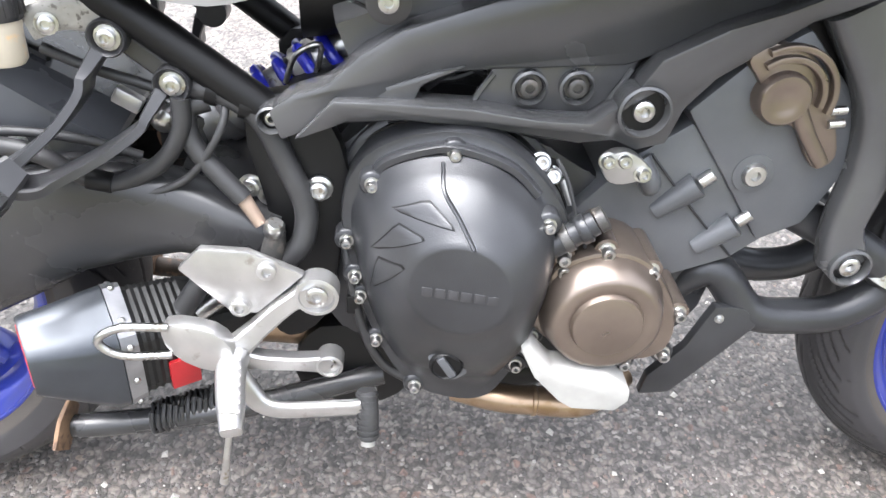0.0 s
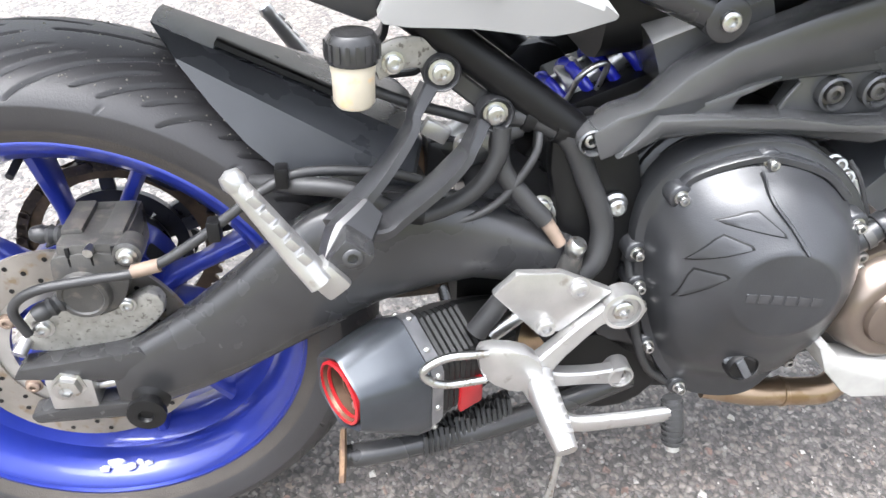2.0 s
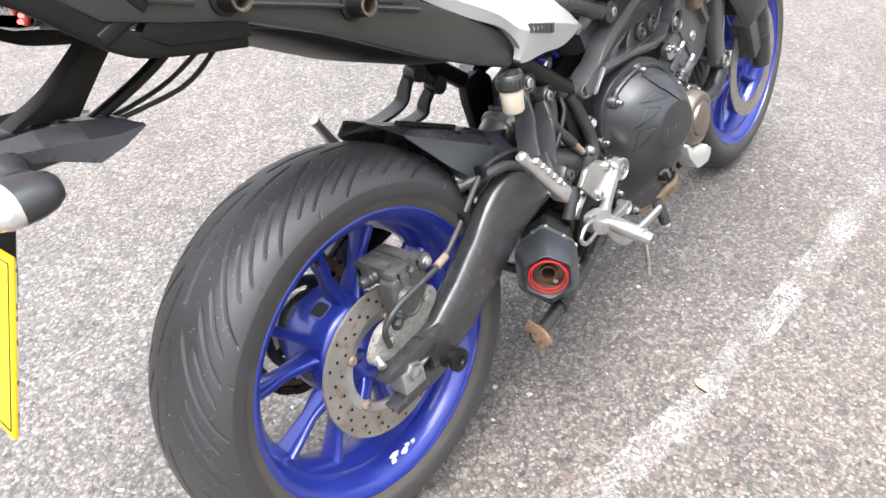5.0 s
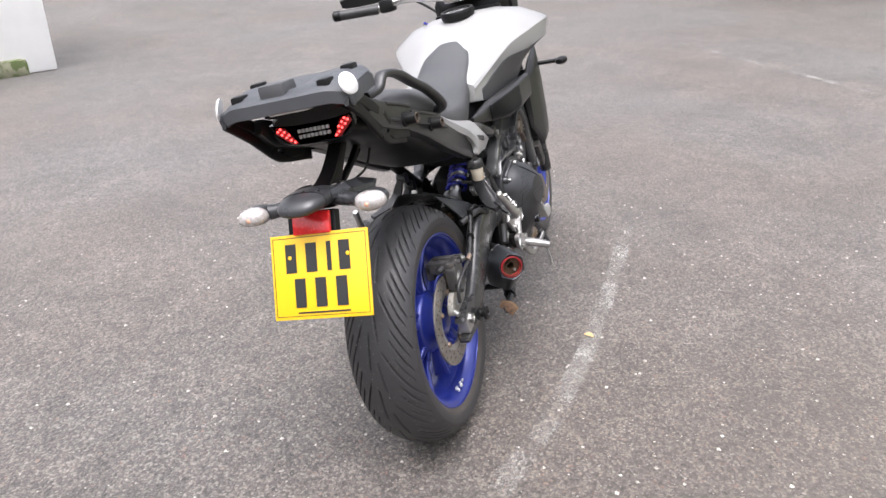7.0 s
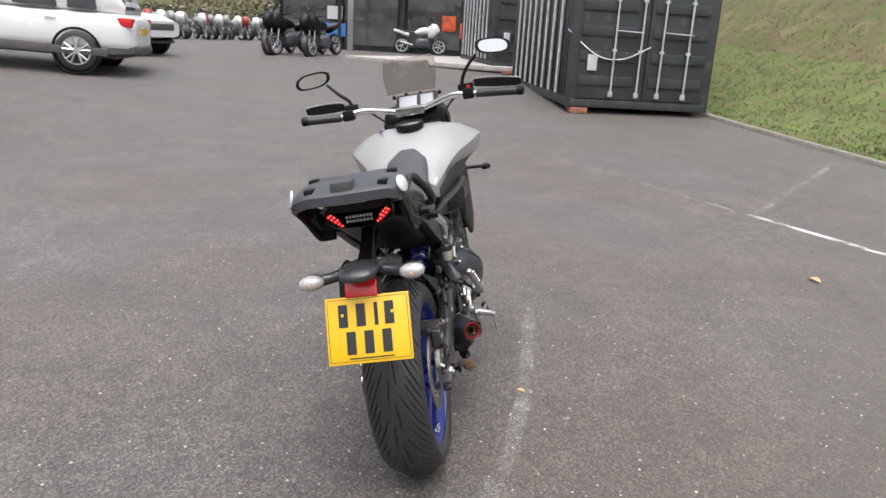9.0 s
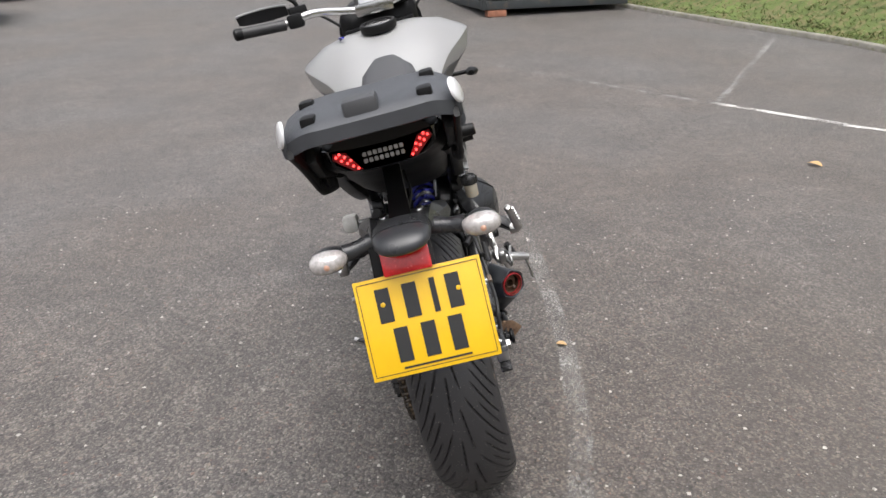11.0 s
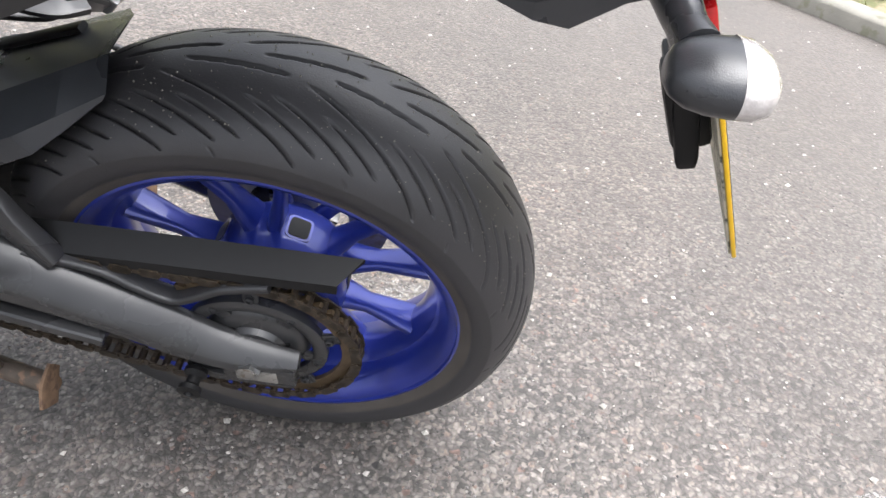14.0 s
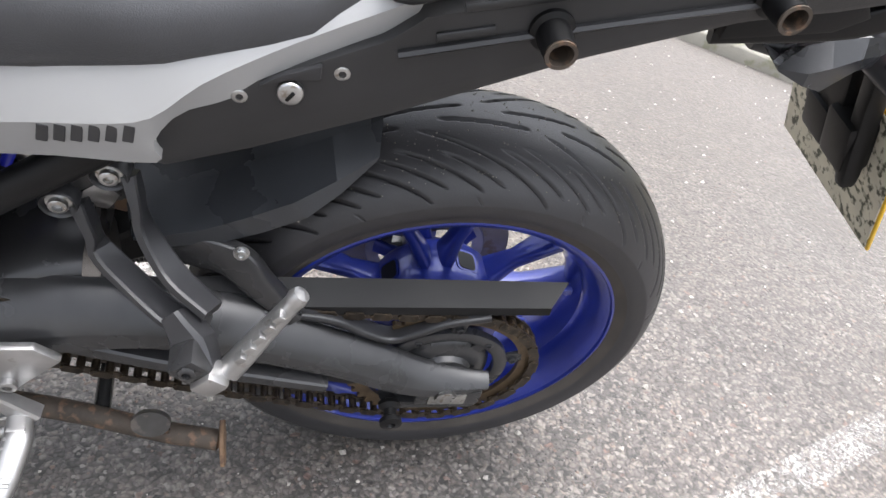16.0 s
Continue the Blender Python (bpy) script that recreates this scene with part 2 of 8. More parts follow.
RUBBER = surf("tyre_rubber", (0.029, 0.028, 0.030), 0.47, var=0.12, scale=9, bump=0.12, bscale=500)
SIDEWALL = surf("dusty_sidewall", (0.052, 0.045, 0.039), 0.75, var=0.25, scale=20, bump=0.2, bscale=500)
BLUE = surf("blue_wheel_paint", (0.016, 0.030, 0.245), 0.34, metal=0.35, var=0.15, scale=12, coat=0.6)
BLACK = surf("black_satin_paint", (0.027, 0.027, 0.028), 0.27, var=0.25, scale=12, bump=0.03, bscale=700)
PLASTIC = surf("black_textured_plastic", (0.020, 0.020, 0.021), 0.36, var=0.2, scale=14, bump=0.08, bscale=900)
HUGGER = surf("satin_grey_plastic", (0.032, 0.034, 0.038), 0.28, var=0.2, scale=14, bump=0.12, bscale=900)
GRIMY = surf("grimy_plate", (0.28, 0.27, 0.25), 0.5, metal=0.5, var=0.2, scale=90, second=(0.12, 0.11, 0.10), amount=0.05)
SATIN = surf("satin_bracket_paint", (0.024, 0.024, 0.026), 0.34, var=0.2, scale=14, bump=0.08, bscale=800)
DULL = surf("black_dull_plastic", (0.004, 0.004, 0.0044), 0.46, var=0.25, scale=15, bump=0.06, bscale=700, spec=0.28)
FRAMEGREY = surf("graphite_frame_paint", (0.080, 0.081, 0.084), 0.25, metal=0.4, var=0.15, scale=10, bump=0.08, bscale=800)
ENGINE = surf("black_engine_paint", (0.034, 0.035, 0.038), 0.31, metal=0.35, var=0.2, scale=16, bump=0.1, bscale=700)
ENGINEGREY = surf("graphite_engine_paint", (0.085, 0.089, 0.096), 0.36, metal=0.2, var=0.2, scale=12, bump=0.12, bscale=600)
BRONZE = surf("bronze_cover_paint", (0.190, 0.156, 0.132), 0.30, metal=0.8, var=0.12, scale=20)
ALU = surf("cast_aluminium", (0.42, 0.415, 0.41), 0.34, metal=0.85, var=0.15, scale=25, bump=0.08, bscale=500, second=(0.30, 0.28, 0.26), amount=-0.02)
STEEL = surf("zinc_bolt_steel", (0.48, 0.48, 0.475), 0.3, metal=1.0, var=0.2, scale=60, second=(0.30, 0.27, 0.23), amount=0.05)
CHROME = surf("polished_bar", (0.50, 0.495, 0.49), 0.22, metal=1.0, var=0.08, scale=30)
DISC = surf("brake_disc_steel", (0.27, 0.25, 0.23), 0.42, metal=0.7, var=0.2, scale=25, second=(0.22, 0.17, 0.12), amount=0.06)
CALIPER = surf("grey_caliper", (0.060, 0.058, 0.056), 0.40, metal=0.3, var=0.3, scale=30, bump=0.15, bscale=500, second=(0.10, 0.09, 0.08), amount=0.08)
RUST = surf("rusty_steel", (0.16, 0.10, 0.06), 0.8, metal=0.2, var=0.35, scale=40, bump=0.3, bscale=300, second=(0.10, 0.06, 0.04), amount=0.1)
CHAINDARK = surf("grease_blackened_chain", (0.045, 0.034, 0.024), 0.4, metal=0.4, var=0.5, scale=90, second=(0.12, 0.085, 0.05), amount=0.03)
CHAINMAT = surf("greasy_chain", (0.105, 0.073, 0.042), 0.45, metal=0.5, var=0.4, scale=60)
DIRTY = surf("dirt_browned_paint", (0.055, 0.042, 0.032), 0.7, var=0.35, scale=40, bump=0.3, bscale=300, second=(0.13, 0.08, 0.05), amount=0.08)
TITAN = surf("heat_tinted_header", (0.30, 0.22, 0.15), 0.3, metal=0.9, var=0.25, scale=14, second=(0.25, 0.17, 0.10), amount=0.08)
SILVER = surf("silver_bodywork", (0.31, 0.31, 0.308), 0.34, metal=0.12, var=0.02, scale=6, coat=0.3)
SEATMAT = surf("black_seat_vinyl", (0.050, 0.051, 0.055), 0.45, var=0.15, scale=10, bump=0.3, bscale=900)
RACKMAT = surf("grey_rack_plastic", (0.050, 0.053, 0.060), 0.42, var=0.15, scale=12, bump=0.3, bscale=800)
SILENCER = surf("black_ceramic_cap", (0.055, 0.060, 0.068), 0.32, metal=0.6, var=0.15, scale=18)
CARBON = surf("carbon_sleeve", (0.010, 0.010, 0.010), 0.45, var=0.4, scale=120, spec=0.3)
SOOTY = surf("sooty_outlet", (0.12, 0.075, 0.05), 0.45, metal=0.6, var=0.3, scale=40)
COWLMAT = surf("satin_moulded_plastic", (0.030, 0.031, 0.034), 0.29, var=0.12, scale=20, bump=0.12, bscale=900)
REDMAT = surf("red_anodised", (0.32, 0.012, 0.016), 0.3, var=0.15, scale=40)
REDLENS = surf("red_reflector", (0.62, 0.016, 0.018), 0.25, var=0.12, scale=150, coat=0.6)
YELLOW = surf("yellow_number_plate", (0.70, 0.42, 0.006), 0.35, var=0.04, scale=30, coat=0.2)
BARINK = surf("black_plate_bars", (0.015, 0.015, 0.015), 0.4, var=0.1)
PLATEBACK = surf("speckled_plate_back", (0.50, 0.47, 0.38), 0.6, var=0.1, scale=40, second=(0.05, 0.05, 0.03), amount=0.1)
MILKY = surf("milky_reservoir", (0.50, 0.45, 0.36), 0.35, var=0.08, scale=30, second=(0.62, 0.45, 0.26), amount=0.04)
WHITEPAD = surf("white_scuffed_pad", (0.33, 0.325, 0.31), 0.5, var=0.15, scale=30)
LENS = surf("clear_lamp_lens", (0.43, 0.405, 0.395), 0.10, metal=0.15, var=0.22, scale=140, bump=0.25, bscale=260, coat=0.9)
AMBER = surf("amber_bulb", (0.60, 0.34, 0.24), 0.15, var=0.1, coat=0.8)
SPRING = surf("blue_spring", (0.015, 0.02, 0.35), 0.3, var=0.1, coat=0.4)
HOSE = surf("black_rubber_hose", (0.022, 0.022, 0.023), 0.5, var=0.2, scale=30)
TAN = surf("tan_rubber_patch", (0.17, 0.125, 0.095), 0.7, var=0.2, scale=50)
SMOKED = clear("smoked_screen", (0.62, 0.60, 0.58), ior=1.1)
MIRROR = surf("mirror_glass", (0.85, 0.86, 0.88), 0.03, metal=1.0, var=0.01)
LED = glowing("lit_red_led", (1.0, 0.06, 0.055), 1.8)
LAMPDARK = surf("dark_lamp_housing", (0.012, 0.012, 0.014), 0.12, var=0.1, coat=0.8)
CRYSTAL = surf("clear_lamp_crystal", (0.40, 0.40, 0.41), 0.15, metal=0.5, var=0.2, scale=150)
SCREENGREY = surf("dash_screen", (0.20, 0.21, 0.23), 0.15, var=0.04, scale=15, coat=0.6)
STICKER = surf("silver_badge", (0.68, 0.68, 0.69), 0.3, metal=0.2, var=0.05)
LETTER = surf("dark_wordmark", (0.03, 0.03, 0.032), 0.4, var=0.1)
EMBOSS = surf("embossed_wordmark", (0.038, 0.038, 0.041), 0.4, metal=0.2, var=0.1)

# ---- mesh helpers ----


def part(name, bm, material, parent=None, label="", sharp=46, category="", kind=""):
    """Links a bmesh as one mesh object, smooth but for edges sharper than the given angle."""
    lim = radians(sharp)
    for f in bm.faces:
        f.smooth = True
    for e in bm.edges:
        e.smooth = len(e.link_faces) == 2 and e.calc_face_angle(0) < lim
    me = bpy.data.meshes.new(name)
    bm.to_mesh(me)
    bm.free()
    mats = material if isinstance(material, (list, tuple)) else [material]
    for mt in mats:
        me.materials.append(mt)
    ob = new(name, me)
    ob.parent = parent
    return tagged(ob, label, category, kind=kind)


def catmull(pts, k=6):
    p = [Vector(q) for q in pts]
    if len(p) < 3 or k < 2:
        return p
    p = [p[0] * 2 - p[1]] + p + [p[-1] * 2 - p[-2]]
    out = []
    for i in range(1, len(p) - 2):
        for j in range(k):
            t = j / k
            a, b, c, d = p[i - 1], p[i], p[i + 1], p[i + 2]
            out.append(0.5 * ((2 * b) + (c - a) * t + (2 * a - 5 * b + 4 * c - d) * t * t + (3 * b - a - 3 * c + d) * t ** 3))
    out.append(p[-2])
    return out


def loft(rings, cap=True, bm=None, closed=False):
    bm = bm or bmesh.new()
    vs = [[bm.verts.new(v) for v in r] for r in rings]
    n = len(vs[0])
    pairs = list(zip(vs, vs[1:])) + ([(vs[-1], vs[0])] if closed else [])
    for a, b in pairs:
        for i in range(n):
            bm.faces.new((a[i], a[(i + 1) % n], b[(i + 1) % n], b[i]))
    if cap and not closed:
        bm.faces.new(list(reversed(vs[0])))
        bm.faces.new(vs[-1])
    bmesh.ops.recalc_face_normals(bm, faces=bm.faces)
    return bm


def sweep(path, sizes, p=2.0, n=12, ref=(0, 1, 0), k=5, bm=None, cap=True):
    """A bar along a path; sizes are one or more half-sizes (across, along ref); p above 2 squares the section."""
    pts = catmull(path, k)
    if not isinstance(sizes, (list, tuple)):
        sizes = [(sizes, sizes)]
    elif not isinstance(sizes[0], (list, tuple)):
        sizes = [tuple(sizes)] if len(sizes) == 2 else [(s, s) for s in sizes]
    rings, ref = [], Vector(ref)
    m = len(pts) - 1
    for i, c in enumerate(pts):
        t = (pts[min(i + 1, m)] - pts[max(i - 1, 0)]).normalized()
        u = ref - t * ref.dot(t)
        if u.length < 1e-4:
            u = Vector((1, 0, 0)) - t * t.x
        u.normalize()
        w = t.cross(u)
        q = i / m * (len(sizes) - 1)
        j = min(int(q), len(sizes) - 2) if len(sizes) > 1 else 0
        fr = q - j
        a, b = sizes[j] if len(sizes) == 1 else tuple(sizes[j][z] * (1 - fr) + sizes[j + 1][z] * fr for z in (0, 1))
        ring = []
        for s in range(n):
            an = 2 * math.pi * (s + 0.5) / n
            x, y = math.cos(an), math.sin(an)
            x, y = math.copysign(abs(x) ** (2 / p), x), math.copysign(abs(y) ** (2 / p), y)
            ring.append(c + w * (a * x) + u * (b * y))
        rings.append(ring)
    return loft(rings, cap, bm)


def lathe(profile, centre, axis=(0, 1, 0), n=32, bm=None, closed=False, cap=True):
    """Turns (radius, height along axis) pairs about an axis through centre."""
    ax = Vector(axis).normalized()
    u = ax.orthogonal().normalized()
    w = ax.cross(u)
    c = Vector(centre)
    rings = [[c + ax * h + (u * math.cos(2 * math.pi * i / n) + w * math.sin(2 * math.pi * i / n)) * max(r, 1e-4) for i in range(n)] for r, h in profile]
    return loft(rings, cap, bm, closed)


def prism(outline, y0, y1, bevel=0.003, bm=None, seg=2):
    """An outline in x and z, pushed from y0 to y1 with rounded edges."""
    own = bmesh.new()
    a = [own.verts.new((x, y0, z)) for x, z in outline]
    b = [own.verts.new((x, y1, z)) for x, z in outline]
    n = len(outline)
    own.faces.new(a)
    own.faces.new(list(reversed(b)))
    for i in range(n):
        own.faces.new((a[i], b[i], b[(i + 1) % n], a[(i + 1) % n]))
    bmesh.ops.recalc_face_normals(own, faces=own.faces)
    if bevel:
        bmesh.ops.bevel(own, geom=list(own.edges), offset=bevel, segments=seg, affect="EDGES", profile=0.6, clamp_overlap=True)
    return merge(bm, own) if bm else own


def block(centre, size, bevel=0.003, turn=None, bm=None, seg=2):
    own = bmesh.new()
    bmesh.ops.create_cube(own, size=1.0)
    bmesh.ops.scale(own, vec=size, verts=own.verts)
    if bevel:
        bmesh.ops.bevel(own, geom=list(own.edges), offset=bevel, segments=seg, affect="EDGES", profile=0.6, clamp_overlap=True)
    m = Matrix.Translation(centre) @ (turn or Matrix())
    bmesh.ops.transform(own, matrix=m, verts=own.verts)
    return merge(bm, own) if bm else own


def merge(bm, other):
    me = bpy.data.meshes.new("tmp")
    other.to_mesh(me)
    other.free()
    bm.from_mesh(me)
    bpy.data.meshes.remove(me)
    return bm


def bent(outline, k=4):
    """A closed outline rounded through its corners."""
    n = len(outline)
    out = []
    for i in range(n):
        a, b, c, d = (Vector((*outline[(i + j) % n], 0)) for j in (-1, 0, 1, 2))
        for j in range(k):
            t = j / k
            v = 0.5 * ((2 * b) + (c - a) * t + (2 * a - 5 * b + 4 * c - d) * t * t + (3 * b - a - 3 * c + d) * t ** 3)
            out.append((v.x, v.y))
    return out


def sections(rows, n=24, p=2.6):
    """A body from cross-sections (x, half width, z low, z high[, y shift])."""
    rings = []
    for row in rows:
        x, hw, z0, z1 = row[:4]
        ys = row[4] if len(row) > 4 else 0
        ring = []
        for i in range(n):
            an = 2 * math.pi * (i + 0.5) / n
            c, s = math.cos(an), math.sin(an)
            ring.append(Vector((x, ys + hw * math.copysign(abs(c) ** (2 / p), c), (z0 + z1) / 2 + (z1 - z0) / 2 * math.copysign(abs(s) ** (2 / p), s))))
        rings.append(ring)
    return loft(rings)


def flip(bm):
    """The same part on the machine's other side."""
    bmesh.ops.scale(bm, vec=(1, -1, 1), verts=bm.verts)
    bmesh.ops.reverse_faces(bm, faces=bm.faces)
    return bm


def bolt(parent, centre, r, out, material=None, h=None, name="bolt", label=""):
    """A socket-head bolt that points along out."""
    h = h or r * 0.9
    prof = [(r * 1.35, 0), (r * 1.35, h * 0.12), (r, h * 0.16), (r, h * 0.85), (r * 0.85, h), (r * 0.5, h), (r * 0.45, h * 0.5), (0, h * 0.5)]
    return part(name, lathe(prof, centre, out, 14), material or STEEL, parent, label)

# ---- ground, kerb, bank ----


def rise(x, y=0.0):
    """Height of the car park, which climbs gently ahead of the machine and towards the parked cars."""
    t = min(max(x - 4.3, 0), 15)
    bay = min(max((x - 6.5) / 3, 0), 1) * min(max((17 - x) / 4, 0), 1) * min(max(y - 6.1, 0), 5.0)
    return 0.05 * (t * t / (t + 1.2)) + 0.06 * bay


def ground_sheet():
    xs = [-400, -120, -40, -12, -6, -3, 0, 2, 2.5] + [2.5 + 0.5 * i for i in range(1, 36)] + [24, 40, 80, 400]
    ys = [-400, -100, -40, -20, -12, -6, -3, 0, 3, 5, 6.1, 7.5, 9, 11.1, 13, 16, 20, 40, 100, 400]
    bm = bmesh.new()
    grid = [[bm.verts.new((x, y, rise(x, y))) for y in ys] for x in xs]
    for i in range(len(xs) - 1):
        for j in range(len(ys) - 1):
            bm.faces.new((grid[i][j], grid[i + 1][j], grid[i + 1][j + 1], grid[i][j + 1]))
    return part("ground", bm, ASPHALT, None, "grey weathered asphalt car park with exposed stone chips", category="ground", kind="structure")


ground_sheet()


def stripe(name, a, b, width, material, label, lift=0.004):
    """A painted line between two places on the ground, following its rise."""
    a, b = Vector((*a, 0)), Vector((*b, 0))
    d = (b - a)
    side = Vector((-d.y, d.x, 0)).normalized() * width / 2
    bm = bmesh.new()
    n = max(2, int(d.length / 0.12))
    row = []
    rnd = random.Random(len(name) + int(a.x * 100))
    for i in range(n + 1):
        p = a + d * (i / n)
        w = side * (0.8 + 0.35 * rnd.random())
        row.append([bm.verts.new((q.x, q.y, rise(q.x) + lift)) for q in (p - w, p + w)])
    for u, v in zip(row, row[1:]):
        bm.faces.new((u[0], v[0], v[1], u[1]))
    return part(name, bm, material, None, label, category="road marking", kind="structure")


stripe("bay_line", (7.0, -0.6), (4.42, -2.42), 0.07, PAINT_BAY, "faint worn parking line on the asphalt")
stripe("bay_line", (4.42, -2.42), (3.45, -3.0), 0.075, PAINT_WORN, "white worn parking bay line on the asphalt")
stripe("bay_line", (3.47, -2.95), (2.19, -4.01), 0.07, PAINT_WORN, "white worn parking bay line on the asphalt")
stripe("bay_line", (2.25, -4.10), (3.05, -4.62), 0.10, PAINT_BAY, "short worn parking line by the kerb")
stripe("bay_line", (3.5, -3.36), (3.46, -3.52), 0.16, PAINT_WORN, "worn white paint patch on the asphalt")
stripe("bay_line", (4.4, -2.45), (7.6, -4.5), 0.06, PAINT_BAY, "faint worn parking line on the asphalt")
for pts in (((1.62, -0.39), (1.0, -0.37)), ((1.0, -0.37), (0.52, -0.34)), ((0.52, -0.34), (0.1, -0.285)), ((0.1, -0.285), (-0.25, -0.2))):
    stripe("scuff_line", pts[0], pts[1], 0.06, PAINT_FAINT, "pale scuffed line worn into the asphalt", 0.003)
stripe("scuff_line", (-0.45, 0.26), (-1.2, -0.02), 0.06, PAINT_FAINT, "pale scuffed line worn into the asphalt", 0.003)

KERB = [(-6.0, 0.3), (-3.4, -0.35), (-2.3, -1.0), (-1.73, -1.62), (-1.3, -2.07), (-0.7, -2.60), (0.0, -3.14), (0.7, -3.66), (1.5, -4.20), (2.3, -4.68), (3.2, -4.98), (4.2, -5.16),
        (5.4, -5.25), (6.9, -5.05), (8.4, -4.55), (10.9, -3.72), (14.0, -2.9), (19.0, -2.2), (30.0, -1.5)]


def kerb_and_bank():
    line = [Vector((p.x, p.y, rise(p.x))) for p in catmull([(*q, 0) for q in KERB], 8)]
    m = len(line) - 1
    kerb_rings, bank_rows = [], []
    outs = []
    for i in range(m + 1):
        t = (line[min(i + 1, m)] - line[max(i - 1, 0)])
        outs.append(Vector((t.y, -t.x, 0)).normalized())
    for i, p in enumerate(line):
        out = outs[i]
        near = outs[max(0, i - 26):i + 27]
        broad = sum(near, Vector()).normalized()
        up = Vector((0, 0, 1))
        kerb_rings.append([p + out * a + up * b for a, b in ((0, -0.05), (0, 0.05), (0.012, 0.062), (0.10, 0.064), (0.115, 0.05), (0.115, -0.05))])
        steep = min(max((p.x - 2.0) / 6.0, 0.0), 1.0)
        row = []
        for dist, h in ((0.116, 0.03), (0.35, 0.06), (0.9, 0.12 + 0.28 * steep), (1.8, 0.2 + 0.9 * steep), (3.2, 0.3 + 2.0 * steep), (6.0, 0.5 + 3.6 * steep), (12, 1.0 + 5.0 * steep)):
            q = p + out * min(dist, 0.9) + broad * max(dist - 0.9, 0.0)
            row.append(q + up * (h + (0.05 * noise.noise(q * 1.7) if dist > 0.2 else 0)))
        bank_rows.append(row)
    part("kerb", loft(kerb_rings), KERBSTONE, None, "low weathered stone kerb along the grass bank", category="kerb", kind="structure")
    near = sum(1 for q in line if q.x < 3.4)
    for a, b, lo, hi, mat, nm, lab in ((0, near + 1, 0, 2, VERGE, "littered_verge", "pale leaf litter and moss behind the kerb"), (near, m + 1, 0, 3, GREENVERGE, "grass_verge", "green strip of grass behind the kerb"),
                                       (0, near + 1, 2, 6, GRASS, "grass_bank", "low bank of rough brown grass"), (near, m + 1, 3, 6, GRASS, "grass_bank", "sloping bank of rough brown grass")):
        bm = bmesh.new()
        vs = [[bm.verts.new(v) for v in r[lo:hi + 1]] for r in bank_rows[a:b]]
        for u, w in zip(vs, vs[1:]):
            for j in range(len(u) - 1):
                bm.faces.new((u[j], u[j + 1], w[j + 1], w[j]))
        bmesh.ops.recalc_face_normals(bm, faces=bm.faces)
        part(nm, bm, mat, None, lab, category="bank", kind="structure")
    # grass tufts over the part of the bank that faces the machine
    rnd = random.Random(4)
    for nm, mat, rows, count, lab in (("green_tufts", BLADES, (0, 1, 1, 2), 30000, "tufts of green grass behind the kerb"), ("brown_tufts", STRAW, (2, 3, 3, 4), 36000, "tufts of brown grass on the bank")):
        verts, faces = [], []
        for _ in range(count):
            i = rnd.randrange(len(bank_rows) - 1)
            j = rnd.choice(rows)
            a, b, c = bank_rows[i][j], bank_rows[i + 1][j], bank_rows[i][j + 1]
            q = a + (b - a) * rnd.random() + (c - a) * rnd.random() ** (1.6 if rows[0] == 0 else 1.0)
            if not -2.5 < q.x < 19 or (rows[0] == 0 and q.x < 4.0 and rnd.random() < 0.9 - 0.15 * max(q.x, 0.0)):
                continue
            h = 0.015 + 0.03 * rnd.random()
            an = rnd.random() * 6.28
            d = Vector((math.cos(an), math.sin(an), 0)) * (0.005 + 0.007 * rnd.random())
            s = len(verts)
            verts += [q - d, q + d, q + Vector((rnd.uniform(-0.07, 0.07), rnd.uniform(-0.07, 0.07), h))]
            faces.append((s, s + 1, s + 2))
        me = bpy.data.meshes.new(nm)
        me.from_pydata(verts, [], faces)
        me.materials.append(mat)
        tagged(new(nm, me), lab, "grass", kind="stuff")


kerb_and_bank()


def loose_chips():
    """Small loose stones strewn over the asphalt near the machine."""
    rnd = random.Random(11)
    verts, faces = [], []
    for _ in range(4200):
        x, y = (rnd.uniform(-2.0, 2.6), rnd.uniform(-2.0, 1.8)) if rnd.random() < 0.7 else (rnd.uniform(-2.5, 8.0), rnd.uniform(-4.0, 5.0))
        s = 0.0018 + 0.0065 * rnd.random() ** 4
        base = len(verts)
        an = rnd.random() * 6.28
        for dx, dy, dz in ((1, 0, 0.1), (0.2, 0.8, 0), (-0.9, 0.3, 0.15), (-0.3, -0.9, 0.05), (0.1, 0.0, 0.8)):
            verts.append((x + s * (dx * math.cos(an) - dy * math.sin(an)), y + s * (dx * math.sin(an) + dy * math.cos(an)), rise(x) + 0.001 + s * dz))
        faces += [(base, base + 1, base + 4), (base + 1, base + 2, base + 4), (base + 2, base + 3, base + 4), (base + 3, base, base + 4)]
    me = bpy.data.meshes.new("loose_chips")
    me.from_pydata(verts, [], faces)
    me.materials.append(surf("pale_stone_chip", (0.36, 0.34, 0.31), 0.8, var=0.5, scale=30))
    tagged(new("loose_chips", me), "small pale loose stone chips on the asphalt", "gravel", kind="stuff")


loose_chips()


